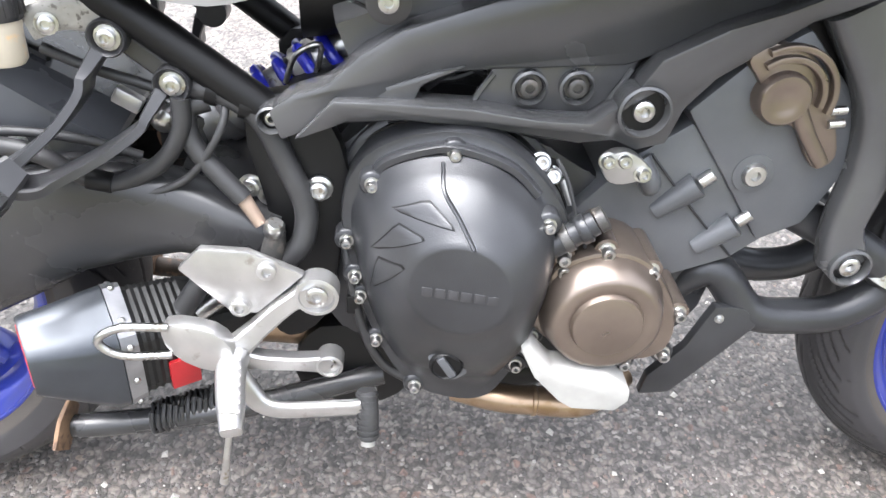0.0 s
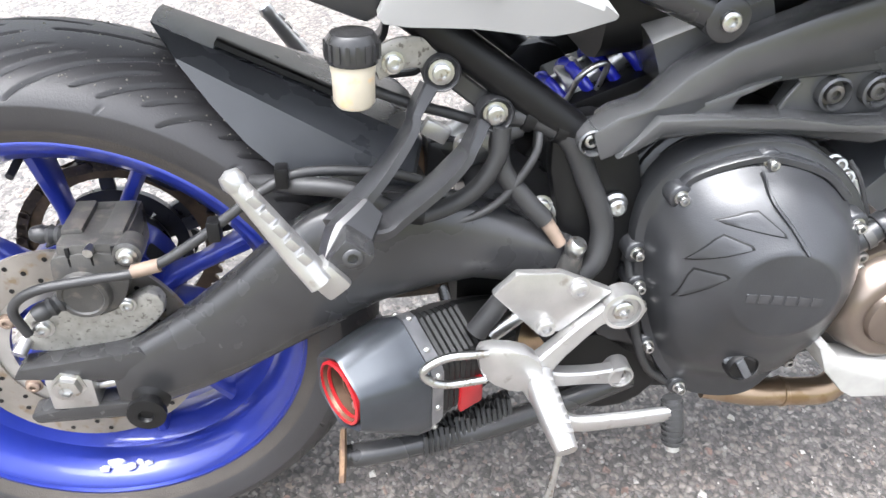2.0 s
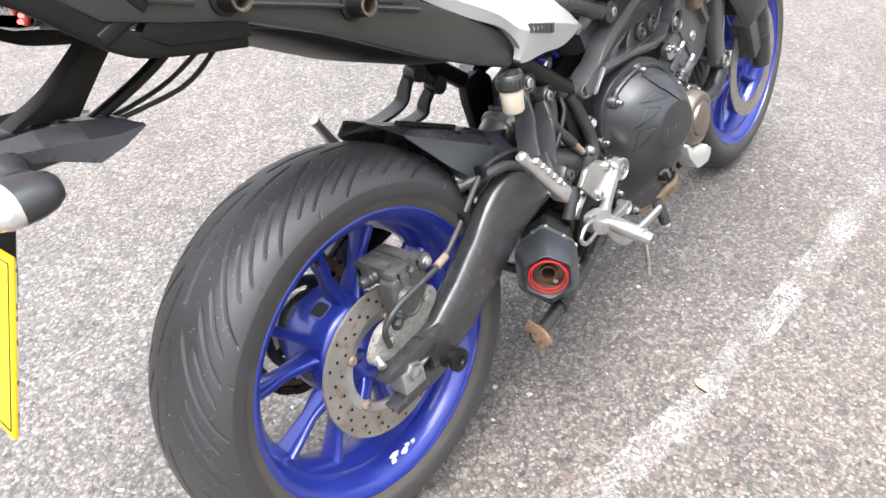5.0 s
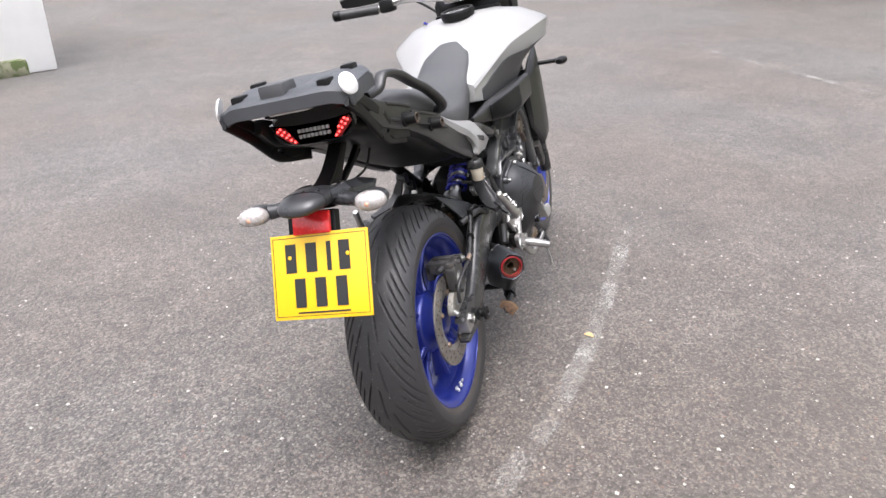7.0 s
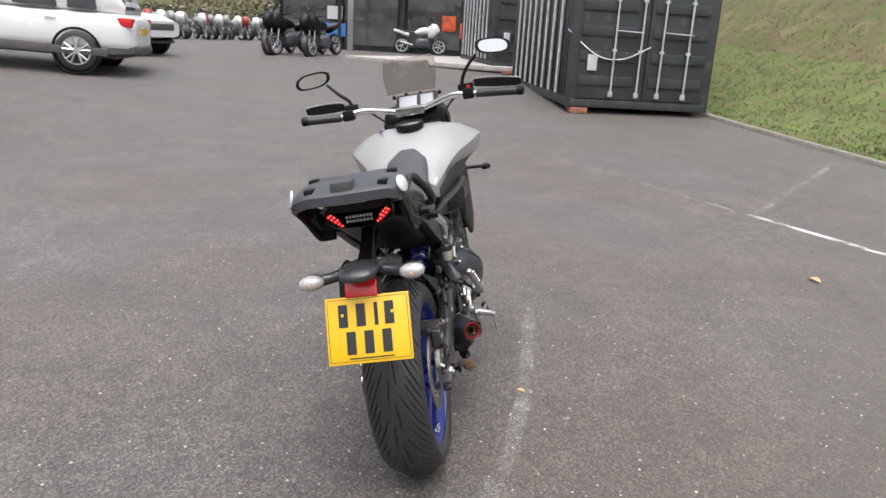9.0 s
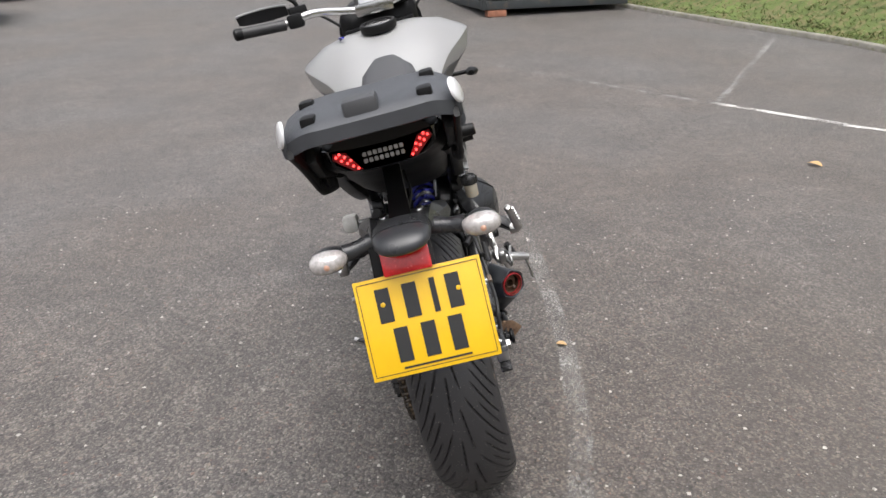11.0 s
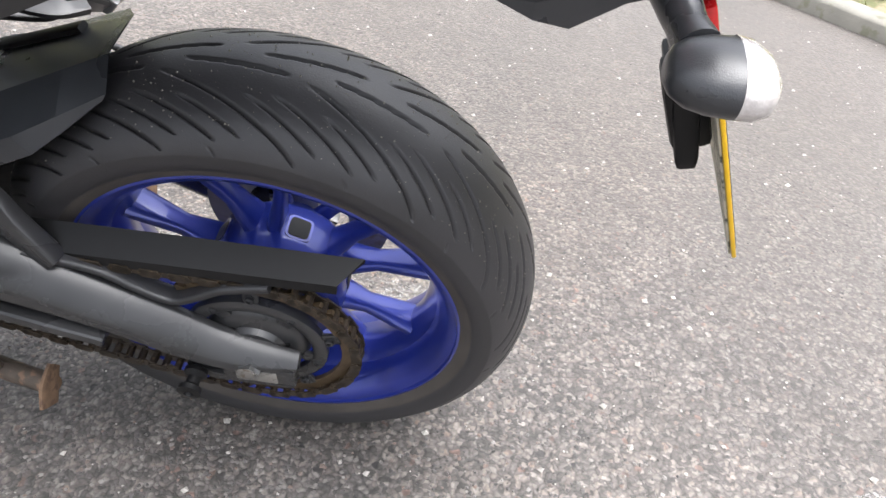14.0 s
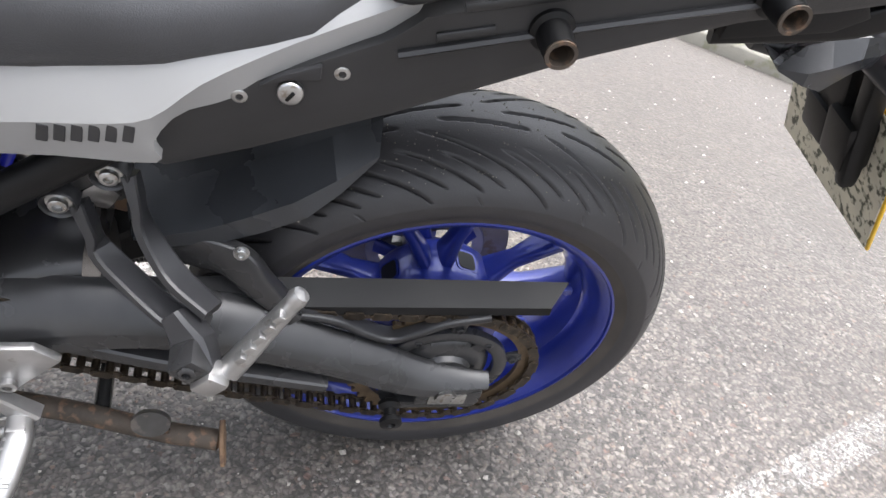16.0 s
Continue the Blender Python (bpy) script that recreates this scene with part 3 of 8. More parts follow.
def bedded_stones():
    """Rounded stones standing a little proud of the worn asphalt round the machine."""
    rnd = random.Random(17)
    verts, faces = [], []
    for _ in range(20000):
        x, y = rnd.gauss(0.45, 0.75), rnd.gauss(-0.15, 0.5)
        s, h = rnd.uniform(0.0022, 0.0052), rnd.uniform(0.0006, 0.0020)
        an, b = rnd.random() * 6.28, len(verts)
        for k in range(6):
            q, r = an + 1.047 * k, s * rnd.uniform(0.7, 1.25)
            verts.append((x + r * math.cos(q), y + r * math.sin(q), rise(x) - 0.0006))
        for k in range(3):
            q, r = an + 2.094 * k + 0.4, s * rnd.uniform(0.25, 0.6)
            verts.append((x + r * math.cos(q), y + r * math.sin(q), rise(x) + h * rnd.uniform(0.7, 1.2)))
        for k in range(3):
            a, c, e, t, u = b + 2 * k, b + (2 * k + 1) % 6, b + (2 * k + 2) % 6, b + 6 + k, b + 6 + (k + 1) % 3
            faces += [(a, c, t), (c, u, t), (c, e, u)]
        faces.append((b + 6, b + 7, b + 8))
    me = bpy.data.meshes.new("bedded_stones")
    me.from_pydata(verts, [], faces)
    me.materials.append(STONES)
    tagged(new("bedded_stones", me), "grey, pink and white stones bedded in the asphalt", "gravel", kind="stuff")


bedded_stones()

# ---- the motorcycle, in its own frame: x ahead, y to its left, origin under the rear axle; it leans on its side stand ----
bike = new("motorcycle")
bike.matrix_world = pose(0, 0, 0.0019, -12.35, 0, 0)
tagged(bike, "silver and black naked motorcycle with blue wheels on its side stand", "motorcycle")
AXLE = Vector((0, 0, 0.315))


def tyre_mesh(outer, half, bead_r, bead_y, nu, nv, depth, period, name, parent, label):
    """A tyre whose tread grooves are cut into its surface."""
    prof = []
    for j in range(nv + 1):
        v = -1 + 2 * j / nv
        a = abs(v)
        if a < 0.72:
            s = a / 0.72
            y, r = half * math.sin(s * 1.28) / math.sin(1.28), outer - (outer - bead_r) * 0.52 * (1 - math.cos(s * 1.28)) / (1 - math.cos(1.28))
        else:
            s = (a - 0.72) / 0.28
            r0 = outer - (outer - bead_r) * 0.52
            r = r0 + (bead_r - r0) * s
            y = half + (bead_y - half) * s + 0.004 * math.sin(s * math.pi)
        prof.append((math.copysign(y, v), r, v))
    prof = np.array(prof)
    th = np.linspace(0, 2 * np.pi, nu, endpoint=False)
    T, Vv = np.meshgrid(th, prof[:, 2], indexing="ij")
    arc = 0.72
    a = np.abs(Vv) / arc
    side = np.where(Vv > 0, 0.0, 0.5)
    g = np.zeros_like(T)
    u = T / (2 * np.pi) * period
    # one long groove, three shorter ones and a shoulder nick in each pitch, swept forward from shoulder to crown
    pitch, across = 2 * np.pi * outer / period, (outer - bead_r) * 0.58 + half * 0.72
    inner = np.sqrt(np.clip(1 - a, 0, 1))
    slope = 2.1 * inner * pitch / across
    for off, lo, hi, wd in ((0.0, 0.17, 0.95, 0.0023), (0.27, 0.40, 0.77, 0.0019), (0.50, 0.33, 0.83, 0.0021), (0.75, 0.37, 0.79, 0.0020), (0.60, 0.88, 1.0, 0.0015)):
        d = (u + side + off + 1.4 * inner ** 3) % 1.0
        d = np.minimum(d, 1 - d)
        w = wd * np.sqrt(1 + slope ** 2) / pitch
        taper = np.clip((a - lo) / 0.07, 0, 1) * np.clip((hi - a) / 0.07, 0, 1)
        g = np.maximum(g, np.clip(1.7 - 1.6 * d / w, 0, 1) * taper)
    # nearly straight grooves beside the crown
    ph = (u + side) % 1.0
    mid = 0.045 + 0.10 * ph
    g = np.maximum(g, np.clip(1.6 - np.abs(a - mid) / 0.013, 0, 1) * np.clip((ph - 0.08) / 0.1, 0, 1) * np.clip((0.80 - ph) / 0.1, 0, 1))
    R = prof[None, :, 1] - depth * g
    X, Z, Y = R * np.cos(T), R * np.sin(T), np.broadcast_to(prof[None, :, 0], T.shape)
    verts = np.stack([X, Y, Z], -1).reshape(-1, 3)
    m = nv + 1
    i = np.arange(nu)[:, None] * m
    i2 = (np.arange(nu)[:, None] + 1) % nu * m
    j = np.arange(nv)[None, :]
    faces = np.stack([i + j, i + j + 1, i2 + j + 1, i2 + j], -1).reshape(-1, 4)
    me = bpy.data.meshes.new(name)
    me.from_pydata(verts.tolist(), [], faces.tolist())
    me.materials.append(RUBBER)
    me.materials.append(SIDEWALL)
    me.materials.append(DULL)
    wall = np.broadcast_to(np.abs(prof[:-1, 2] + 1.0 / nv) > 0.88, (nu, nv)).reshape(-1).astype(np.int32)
    # groove floors get near-black colour: clean rubber, plus the groove's shade painted in
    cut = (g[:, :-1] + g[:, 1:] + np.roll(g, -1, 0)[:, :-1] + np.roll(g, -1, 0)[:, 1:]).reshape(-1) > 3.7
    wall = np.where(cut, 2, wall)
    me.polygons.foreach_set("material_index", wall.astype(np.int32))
    me.polygons.foreach_set("use_smooth", np.ones(len(faces), dtype=bool))
    ob = new(name, me)
    ob.parent = parent
    return tagged(ob, label)


def wheel(name, label, centre, half, rim_half, outer, tyre_nu, tyre_nv, spokes, period):
    c = Vector(centre)
    yy = rim_half
    hoop = lathe([(0.2315, yy), (0.2335, yy - 0.002), (0.226, yy - 0.012), (0.216, yy - 0.020), (0.200, 0.034), (0.188, 0.012), (0.186, 0), (0.188, -0.012), (0.200, -0.034),
                  (0.216, -yy + 0.020), (0.226, -yy + 0.012), (0.2335, -yy + 0.002), (0.2315, -yy), (0.2290, -yy), (0.2275, -yy + 0.004), (0.2185, -yy + 0.007), (0.2145, -yy + 0.014), (0.206, -yy + 0.024), (0.200, -0.036),
                  (0.207, 0), (0.200, 0.036), (0.206, yy - 0.024), (0.2145, yy - 0.014), (0.2185, yy - 0.007), (0.2275, yy - 0.004), (0.2290, yy)], c, (0, 1, 0), 96, closed=True)
    w = part(name, hoop, BLUE, bike, label)
    t = tyre_mesh(outer, half, 0.2285, rim_half - 0.003, tyre_nu, tyre_nv, 0.006, period, "tyre", w, "worn black road tyre with curved tread grooves")
    t.matrix_local = Matrix.Translation(c)
    for base in spokes:
        for s in (-1, 1):
            a0, a1 = radians(base + s * 6), radians(base + s * 15.5)
            p0 = c + Vector((0.060 * math.cos(a0), 0, 0.060 * math.sin(a0)))
            p1 = c + Vector((0.192 * math.cos(a1), 0, 0.192 * math.sin(a1)))
            part("spoke", sweep([p0, p0.lerp(p1, 0.5), p1], [(0.011, 0.030), (0.0072, 0.015), (0.0085, 0.024)], p=3.2, n=12, k=3), BLUE, w)
    return w


rear = wheel("rear_wheel", "blue painted cast wheel with paired spokes", AXLE, 0.090, 0.079, 0.315, 1400, 220, [9, 81, 153, 225, 297], 14)
front = wheel("front_wheel", "blue painted cast front wheel", (1.44, 0, 0.30), 0.060, 0.056, 0.300, 560, 80, [20, 92, 164, 236, 308], 14)

def tread_grit(tyre):
    """Fine pale grit stuck to the tread."""
    rnd = random.Random(21)
    verts, faces = [], []
    for _ in range(2200):
        an, v = rnd.random() * 6.283, rnd.uniform(-0.8, 0.8)
        y = 0.090 * math.sin(abs(v) * 1.28) / math.sin(1.28) * (1 if v > 0 else -1)
        r = 0.315 - 0.0865 * 0.52 * (1 - math.cos(abs(v) * 1.28)) / (1 - math.cos(1.28)) + 0.0003
        s = 0.0004 + 0.0011 * rnd.random() ** 3
        c, u = Vector((r * math.cos(an), y, r * math.sin(an))), Vector((math.cos(an), 0, math.sin(an)))
        w, q = Vector((-u.z, 0, u.x)), len(verts)
        verts += [c + w * s, c + Vector((0, s, 0)), c - w * s, c - Vector((0, s, 0)), c + u * s * 1.2]
        faces += [(q, q + 1, q + 4), (q + 1, q + 2, q + 4), (q + 2, q + 3, q + 4), (q + 3, q, q + 4)]
    me = bpy.data.meshes.new("tread_grit")
    me.from_pydata(verts, [], faces)
    me.materials.append(KERBSTONE)
    ob = new("tread_grit", me)
    ob.parent = rear
    ob.matrix_local = Matrix.Translation(AXLE)
    tagged(ob, "pale grit stuck to the tread", kind="stuff")


tread_grit(rear)

# rear hub, cush drive drum and its holes
part("hub", lathe([(0.028, -0.07), (0.040, -0.066), (0.050, -0.048), (0.076, -0.032), (0.083, -0.022), (0.086, 0.03), (0.084, 0.058), (0.070, 0.064), (0.030, 0.066)], AXLE, (0, 1, 0), 48), BLUE, rear, "blue painted hub drum")
for k in range(5):
    an = radians(38 + 72 * k)
    d = Vector((math.cos(an), 0, math.sin(an)))
    q = AXLE + d * 0.0850 + Vector((0, 0.008, 0))
    # no opening is cut: a near-black disc paints the shade inside the hole
    part("hub_hole_dark_disc", sweep([q, q + d * 0.0014], (0.0125, 0.0135), p=5, n=20, k=1), DULL, rear, "dark rounded disc painted for the shade of a hub drum hole")
    part("hub_lip", sweep([q - d * 0.004, q + d * 0.0007], (0.0155, 0.0165), p=5, n=20, k=1), BLUE, rear)

# rear brake disc with its drillings
bm = bmesh.new()
lathe([(0.083, -0.0025), (0.122, -0.0025), (0.1225, 0), (0.122, 0.0025), (0.083, 0.0025)], AXLE + Vector((0, -0.083, 0)), (0, 1, 0), 72, bm, closed=True)
disc = part("brake_disc", bm, DISC, rear, "drilled steel rear brake disc")
for k in range(54):
    an = radians(k * 360 / 54)
    r = (0.091, 0.103, 0.114)[k % 3]
    p = AXLE + Vector((r * math.cos(an), -0.0858, r * math.sin(an)))
    part("disc_drilling", lathe([(0.0026, 0), (0.0026, 0.0005), (0, 0.0005)], p, (0, -1, 0), 8), DULL, rear)
part("disc_carrier", lathe([(0.068, -0.003), (0.084, -0.003), (0.086, 0), (0.084, 0.003), (0.068, 0.003)], AXLE + Vector((0, -0.080, 0)), (0, 1, 0), 48, closed=True), ALU, rear, "pale aluminium disc carrier")
for k in range(5):
    an = radians(146 + 72 * k)
    d = Vector((math.cos(an), 0, math.sin(an)))
    bolt(rear, AXLE + d * 0.0735 + Vector((0, -0.083, 0)), 0.0068, (0, -1, 0), TAN, name="carrier_bolt", label="yellowish disc carrier bolt")
    part("carrier_foot", sweep([AXLE + d * 0.040 + Vector((0, -0.062, 0)), AXLE + d * 0.056 + Vector((0, -0.070, 0)), AXLE + d * 0.074 + Vector((0, -0.078, 0))], [(0.012, 0.008), (0.011, 0.006), (0.013, 0.004)], p=3.5, n=12, k=2), BLUE, rear, "blue lug behind the disc carrier")

for ang, yy, sz in ((266, -0.054, 0.010), (271, -0.062, 0.009), (274, -0.056, 0.006), (263, -0.064, 0.006), (277, -0.060, 0.005)):
    d = Vector((math.cos(radians(ang)), 0, math.sin(radians(ang))))
    outl2 = []
    rr = random.Random(int(ang))
    for q in range(9):
        a = 2 * math.pi * q / 9
        outl2.append((sz * (0.5 + 0.6 * rr.random()) * math.cos(a), 0.55 * sz * (0.5 + 0.6 * rr.random()) * math.sin(a)))
    side_v = Vector((-d.z, 0, d.x))
    base = AXLE + d * (0.2000 if yy > -0.053 else 0.2040) + Vector((0, yy, 0))
    rings = [[base + side_v * a + Vector((0, b, 0)) - d * h for a, b in outl2] for h in (-0.004, 0.0012)]
    part("sticker_scrap", loft(rings), STICKER, rear, "pale torn sticker scrap on the rim")

# sprocket with teeth, and chain
teeth = 45
bm = bmesh.new()
outl = []
for k in range(teeth * 4):
    an = 2 * math.pi * k / (teeth * 4)
    r = 0.117 + (0.005 if k % 4 in (1, 2) else -0.002)
    outl.append((r * math.cos(an), AXLE.z + r * math.sin(an)))
rings = []
for y, inner in ((0.113, 0), (0.119, 0), (0.119, 1), (0.113, 1)):
    ring = []
    for x, z in outl:
        d = Vector((x, 0, z - AXLE.z))
        q = d.normalized() * 0.099 if inner else d
        ring.append(Vector((q.x, y, AXLE.z + q.z)))
    rings.append(ring)
part("sprocket", loft(rings, closed=True), CHAINMAT, rear, "greasy steel rear sprocket")
part("sprocket_carrier", lathe([(0.03, 0.062), (0.060, 0.072), (0.064, 0.100), (0.058, 0.116), (0.048, 0.122), (0.036, 0.123), (0.033, 0.130)], AXLE, (0, 1, 0), 40), BLACK, rear, "black sprocket carrier")
part("carrier_rim", lathe([(0.066, 0.112), (0.083, 0.112), (0.083, 0.121), (0.080, 0.123), (0.069, 0.123), (0.066, 0.121)], AXLE, (0, 1, 0), 48, closed=True), BLACK, rear, "black pierced sprocket plate")
for k in range(10):
    an = radians(20 + 36 * k)
    d = Vector((math.cos(an), 0, math.sin(an)))
    a, b = (0.055, 0.070) if k % 2 else (0.078, 0.102)
    part("carrier_arm", sweep([AXLE + d * a + Vector((0, 0.1165, 0)), AXLE + d * b + Vector((0, 0.1165, 0))], (0.009, 0.0035), p=4, n=10, k=2), BLACK, rear)
    bolt(rear, AXLE + d * (0.0745 if k % 2 else 0.090) + Vector((0, 0.120, 0)), 0.0052, (0, 1, 0), ENGINE, name="sprocket_nut")
part("valve", sweep([(-0.035, -0.01, 0.5), (-0.038, -0.035, 0.492)], 0.004, n=8), HOSE, rear)


def chain():
    """Links along both runs and round the rear sprocket."""
    pts = []
    R, r, d = 0.1175, 0.036, Vector((0.56, 0, 0.415))
    a_top, a_bot = Vector((-0.02, 0.116, 0.315 + R)), Vector((0.028, 0.116, 0.315 - R))
    f_top, f_bot = Vector((d.x - 0.01, 0.116, d.z + r)), Vector((d.x + 0.005, 0.116, d.z - r))
    for i in range(37):
        pts.append(f_top.lerp(a_top, i / 37))
    for i in range(22):
        an = radians(98 + (285 - 98) * i / 21)
        pts.append(Vector((R * math.cos(an), 0.116, 0.315 + R * math.sin(an))))
    for i in range(1, 37):
        q = a_bot.lerp(f_bot, i / 37)
        q.z -= 0.014 * math.sin(math.pi * i / 37)
        pts.append(q)
    bm = bmesh.new()
    for i, (a, b) in enumerate(zip(pts, pts[1:])):
        t = (b - a)
        rot = Matrix.Rotation(-math.atan2(t.z, t.x), 4, "Y")
        w = 0.010 if i % 2 else 0.0075
        for s in (-1, 1):
            block((a + b) / 2 + Vector((0, s * w, 0)), (t.length * 1.25, 0.002, 0.0125), 0.0, rot, bm)
        lathe([(0.005, -0.011), (0.005, 0.011)], a, (0, 1, 0), 8, bm)
    part("chain", bm, CHAINDARK, bike, "greasy black drive chain", kind="stuff")


chain()

# ---- swingarm ----
arm = part("swingarm", sections([(0.40, 0.11, 0.395, 0.485), (0.44, 0.115, 0.385, 0.485), (0.50, 0.115, 0.375, 0.465), (0.53, 0.10, 0.385, 0.455)], 24, 4), BLACK, bike, "black pressed swingarm")
right_arm = [(0.045, 0.264, 0.345, 0.017), (0.075, 0.267, 0.352, 0.020), (0.134, 0.290, 0.393, 0.023), (0.18, 0.313, 0.430, 0.024), (0.217, 0.333, 0.465, 0.024), (0.252, 0.352, 0.490, 0.024), (0.308, 0.385, 0.507, 0.024),
             (0.36, 0.400, 0.502, 0.026), (0.402, 0.408, 0.491, 0.028), (0.45, 0.400, 0.470, 0.030), (0.50, 0.390, 0.45, 0.03)]
bm = sections([(x, hw * 1.06, lo, hi, -0.116 + 0.05 * max(0, x - 0.3)) for x, lo, hi, hw in right_arm], 28, 2.9)
part("right_arm", bm, BLACK, arm, "black deep curved swingarm leg")
part("axle_fork_top", prism([(-0.048, 0.322), (-0.04, 0.334), (0.075, 0.349), (0.095, 0.33), (0.05, 0.312)], -0.135, -0.108, 0.003), BLACK, arm)
part("axle_fork_bottom", prism([(-0.045, 0.272), (-0.04, 0.262), (0.06, 0.263), (0.095, 0.285), (0.05, 0.282), (0.0, 0.281)], -0.135, -0.108, 0.003), BLACK, arm)
part("axle_block", block((0.002, -0.12, 0.300), (0.045, 0.03, 0.042), 0.004), ALU, arm, "aluminium chain adjuster block")
part("adjuster_screw", sweep([(0.025, -0.12, 0.298), (0.06, -0.12, 0.304)], 0.006, n=10), STEEL, arm)
part("axle_nut", lathe([(0.017, 0), (0.017, 0.004), (0.0135, 0.005), (0.0135, 0.013), (0.007, 0.014), (0.006, 0.009), (0, 0.009)], (0.002, -0.132, 0.312), (0, -1, 0), 6), STEEL, arm, "hexagonal steel axle nut")
for sgn, px, pz, py in ((-1, 0.076, 0.288, -0.128), (1, 0.066, 0.288, 0.150)):
    part("paddock_bobbin", lathe([(r * (1.0 if sgn < 0 else 0.72), h) for r, h in ((0.012, 0), (0.019, 0.003), (0.019, 0.008), (0.011, 0.013), (0.011, 0.022), (0.019, 0.026), (0.019, 0.032), (0.008, 0.034), (0.006, 0.030), (0, 0.030))], (px, py, pz), (0, sgn, 0), 24), DULL, arm, "black paddock stand bobbin")

left_arm = [(-0.055, 0.316, 0.332, 0.010), (-0.02, 0.311, 0.336, 0.014), (0.03, 0.313, 0.350, 0.018), (0.08, 0.332, 0.378, 0.020), (0.13, 0.362, 0.406, 0.022), (0.19, 0.388, 0.436, 0.023), (0.25, 0.404, 0.460, 0.024), (0.33, 0.418, 0.472, 0.024), (0.42, 0.405, 0.470, 0.026), (0.50, 0.385, 0.455, 0.03)]
rings = []
for x, lo, hi, hw in left_arm:
    yc = 0.142 - 0.05 * max(0, x - 0.2)
    rings.append([Vector((x, yc - hw, lo)), Vector((x, yc - hw, hi - 0.002)), Vector((x, yc - hw + 0.002, hi)), Vector((x, yc - hw * 0.45, hi)), Vector((x, yc + hw - 0.001, hi - 0.50 * (hi - lo))), Vector((x, yc + hw, hi - 0.55 * (hi - lo))), Vector((x, yc + hw, lo + 0.003)), Vector((x, yc + hw - 0.003, lo))])
bm = loft(list(zip(*[catmull(q, 3) for q in zip(*rings)])))
part("left_arm", bm, BLACK, arm, "black tapering swingarm leg", sharp=42)
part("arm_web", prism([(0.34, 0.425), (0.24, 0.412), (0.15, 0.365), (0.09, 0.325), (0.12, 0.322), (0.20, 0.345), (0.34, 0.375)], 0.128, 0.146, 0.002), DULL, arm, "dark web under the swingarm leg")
part("web_rib", sweep([(0.225, 0.147, 0.386), (0.215, 0.147, 0.391), (0.165, 0.147, 0.377)], 0.0022, n=6, k=2), SATIN, arm)
part("lower_brace", sweep([(0.44, 0.130, 0.402), (0.32, 0.150, 0.388), (0.22, 0.158, 0.372), (0.150, 0.160, 0.356)], [(0.011, 0.013), (0.009, 0.013), (0.007, 0.012)], p=7, n=8), BLACK, arm, "flat lower beam of the swingarm", sharp=18)
part("left_adjuster", block((-0.008, 0.140, 0.296), (0.085, 0.026, 0.030), 0.004), BLACK, arm, "black chain adjuster block")
part("adjuster_plate", block((-0.006, 0.1535, 0.297), (0.048, 0.003, 0.022), 0.001), GRIMY, arm, "marked aluminium adjuster plate")
part("left_axle_nut", lathe([(0.014, 0), (0.014, 0.010), (0.008, 0.012), (0, 0.010)], (0.0, 0.152, 0.313), (0, 1, 0), 6), STEEL, arm)
part("left_fork_bottom", prism([(-0.05, 0.276), (-0.045, 0.268), (0.05, 0.266), (0.08, 0.292), (0.04, 0.281)], 0.125, 0.15, 0.003), BLACK, arm)

# chain guard
rings = []
for x0, x1, iz, oz in ((-0.124, -0.100, 0.469, 0.456), (0.05, 0.05, 0.466, 0.452), (0.216, 0.216, 0.462, 0.447), (0.36, 0.36, 0.455, 0.439), (0.48, 0.48, 0.447, 0.429)):
    inner, bend, lip = Vector((x0, 0.094, iz)), Vector((x1, 0.123, oz)), Vector((x1, 0.126, oz - 0.010))
    rings.append([inner, inner.lerp(bend, 0.92), bend, lip, lip + Vector((0, -0.004, 0)), bend + Vector((0, -0.005, -0.004)), inner + Vector((0, 0.001, -0.004))])
guard = part("chain_guard", loft(rings), DULL, bike, "black plastic chain guard with a turned-down edge", sharp=30)
part("chain_slider", sweep([(0.36, 0.120, 0.440), (0.24, 0.122, 0.446), (0.155, 0.123, 0.436), (0.115, 0.123, 0.412), (0.080, 0.123, 0.396), (0.050, 0.123, 0.410), (0.020, 0.122, 0.428), (-0.03, 0.120, 0.440)], [(0.005, 0.011)], p=5, n=12), SATIN, bike, "black plastic chain guide")

# hugger over the rear wheel: folded flat facets
rows = []
left_low = ((0.122, 0.057, 0.605), (0.155, 0.082, 0.583), (0.186, 0.097, 0.562), (0.225, 0.101, 0.543), (0.262, 0.102, 0.527), (0.330, 0.102, 0.512))
left_fold = ((0.119, 0.054, 0.610), (0.160, 0.078, 0.596), (0.200, 0.095, 0.580), (0.245, 0.104, 0.564), (0.283, 0.107, 0.548), (0.345, 0.107, 0.530))
right_low = ((0.143, 0.068, 0.613), (0.170, 0.084, 0.578), (0.197, 0.094, 0.546), (0.236, 0.100, 0.508), (0.292, 0.101, 0.498), (0.360, 0.101, 0.485))
for f, (lx, ly, lz), low, fold in zip((0.0, 0.25, 0.5, 0.8, 1.0, 1.25), right_low, left_low, left_fold):
    tx, ty, tz = 0.118 + 0.190 * f, 0.030 + 0.026 * f, 0.637 - 0.084 * f
    cx, cy, cz = 0.142 + 0.163 * f, 0.066 + 0.034 * min(f, 1), 0.616 - 0.082 * f
    outer = [Vector((lx, -ly, lz)), Vector((cx, -cy, cz)), Vector((tx, -ty, tz)), Vector((tx, -0.012, tz + 0.002)), Vector((tx, 0.012, tz + 0.002)), Vector((tx, ty, tz)), Vector(fold), Vector(low)]
    rows.append(outer + [v + Vector((0.003, -v.y * 0.03, -0.004)) for v in reversed(outer)])
hug = part("rear_hugger", loft(rows), HUGGER, bike, "satin black folded hugger mudguard", sharp=12)
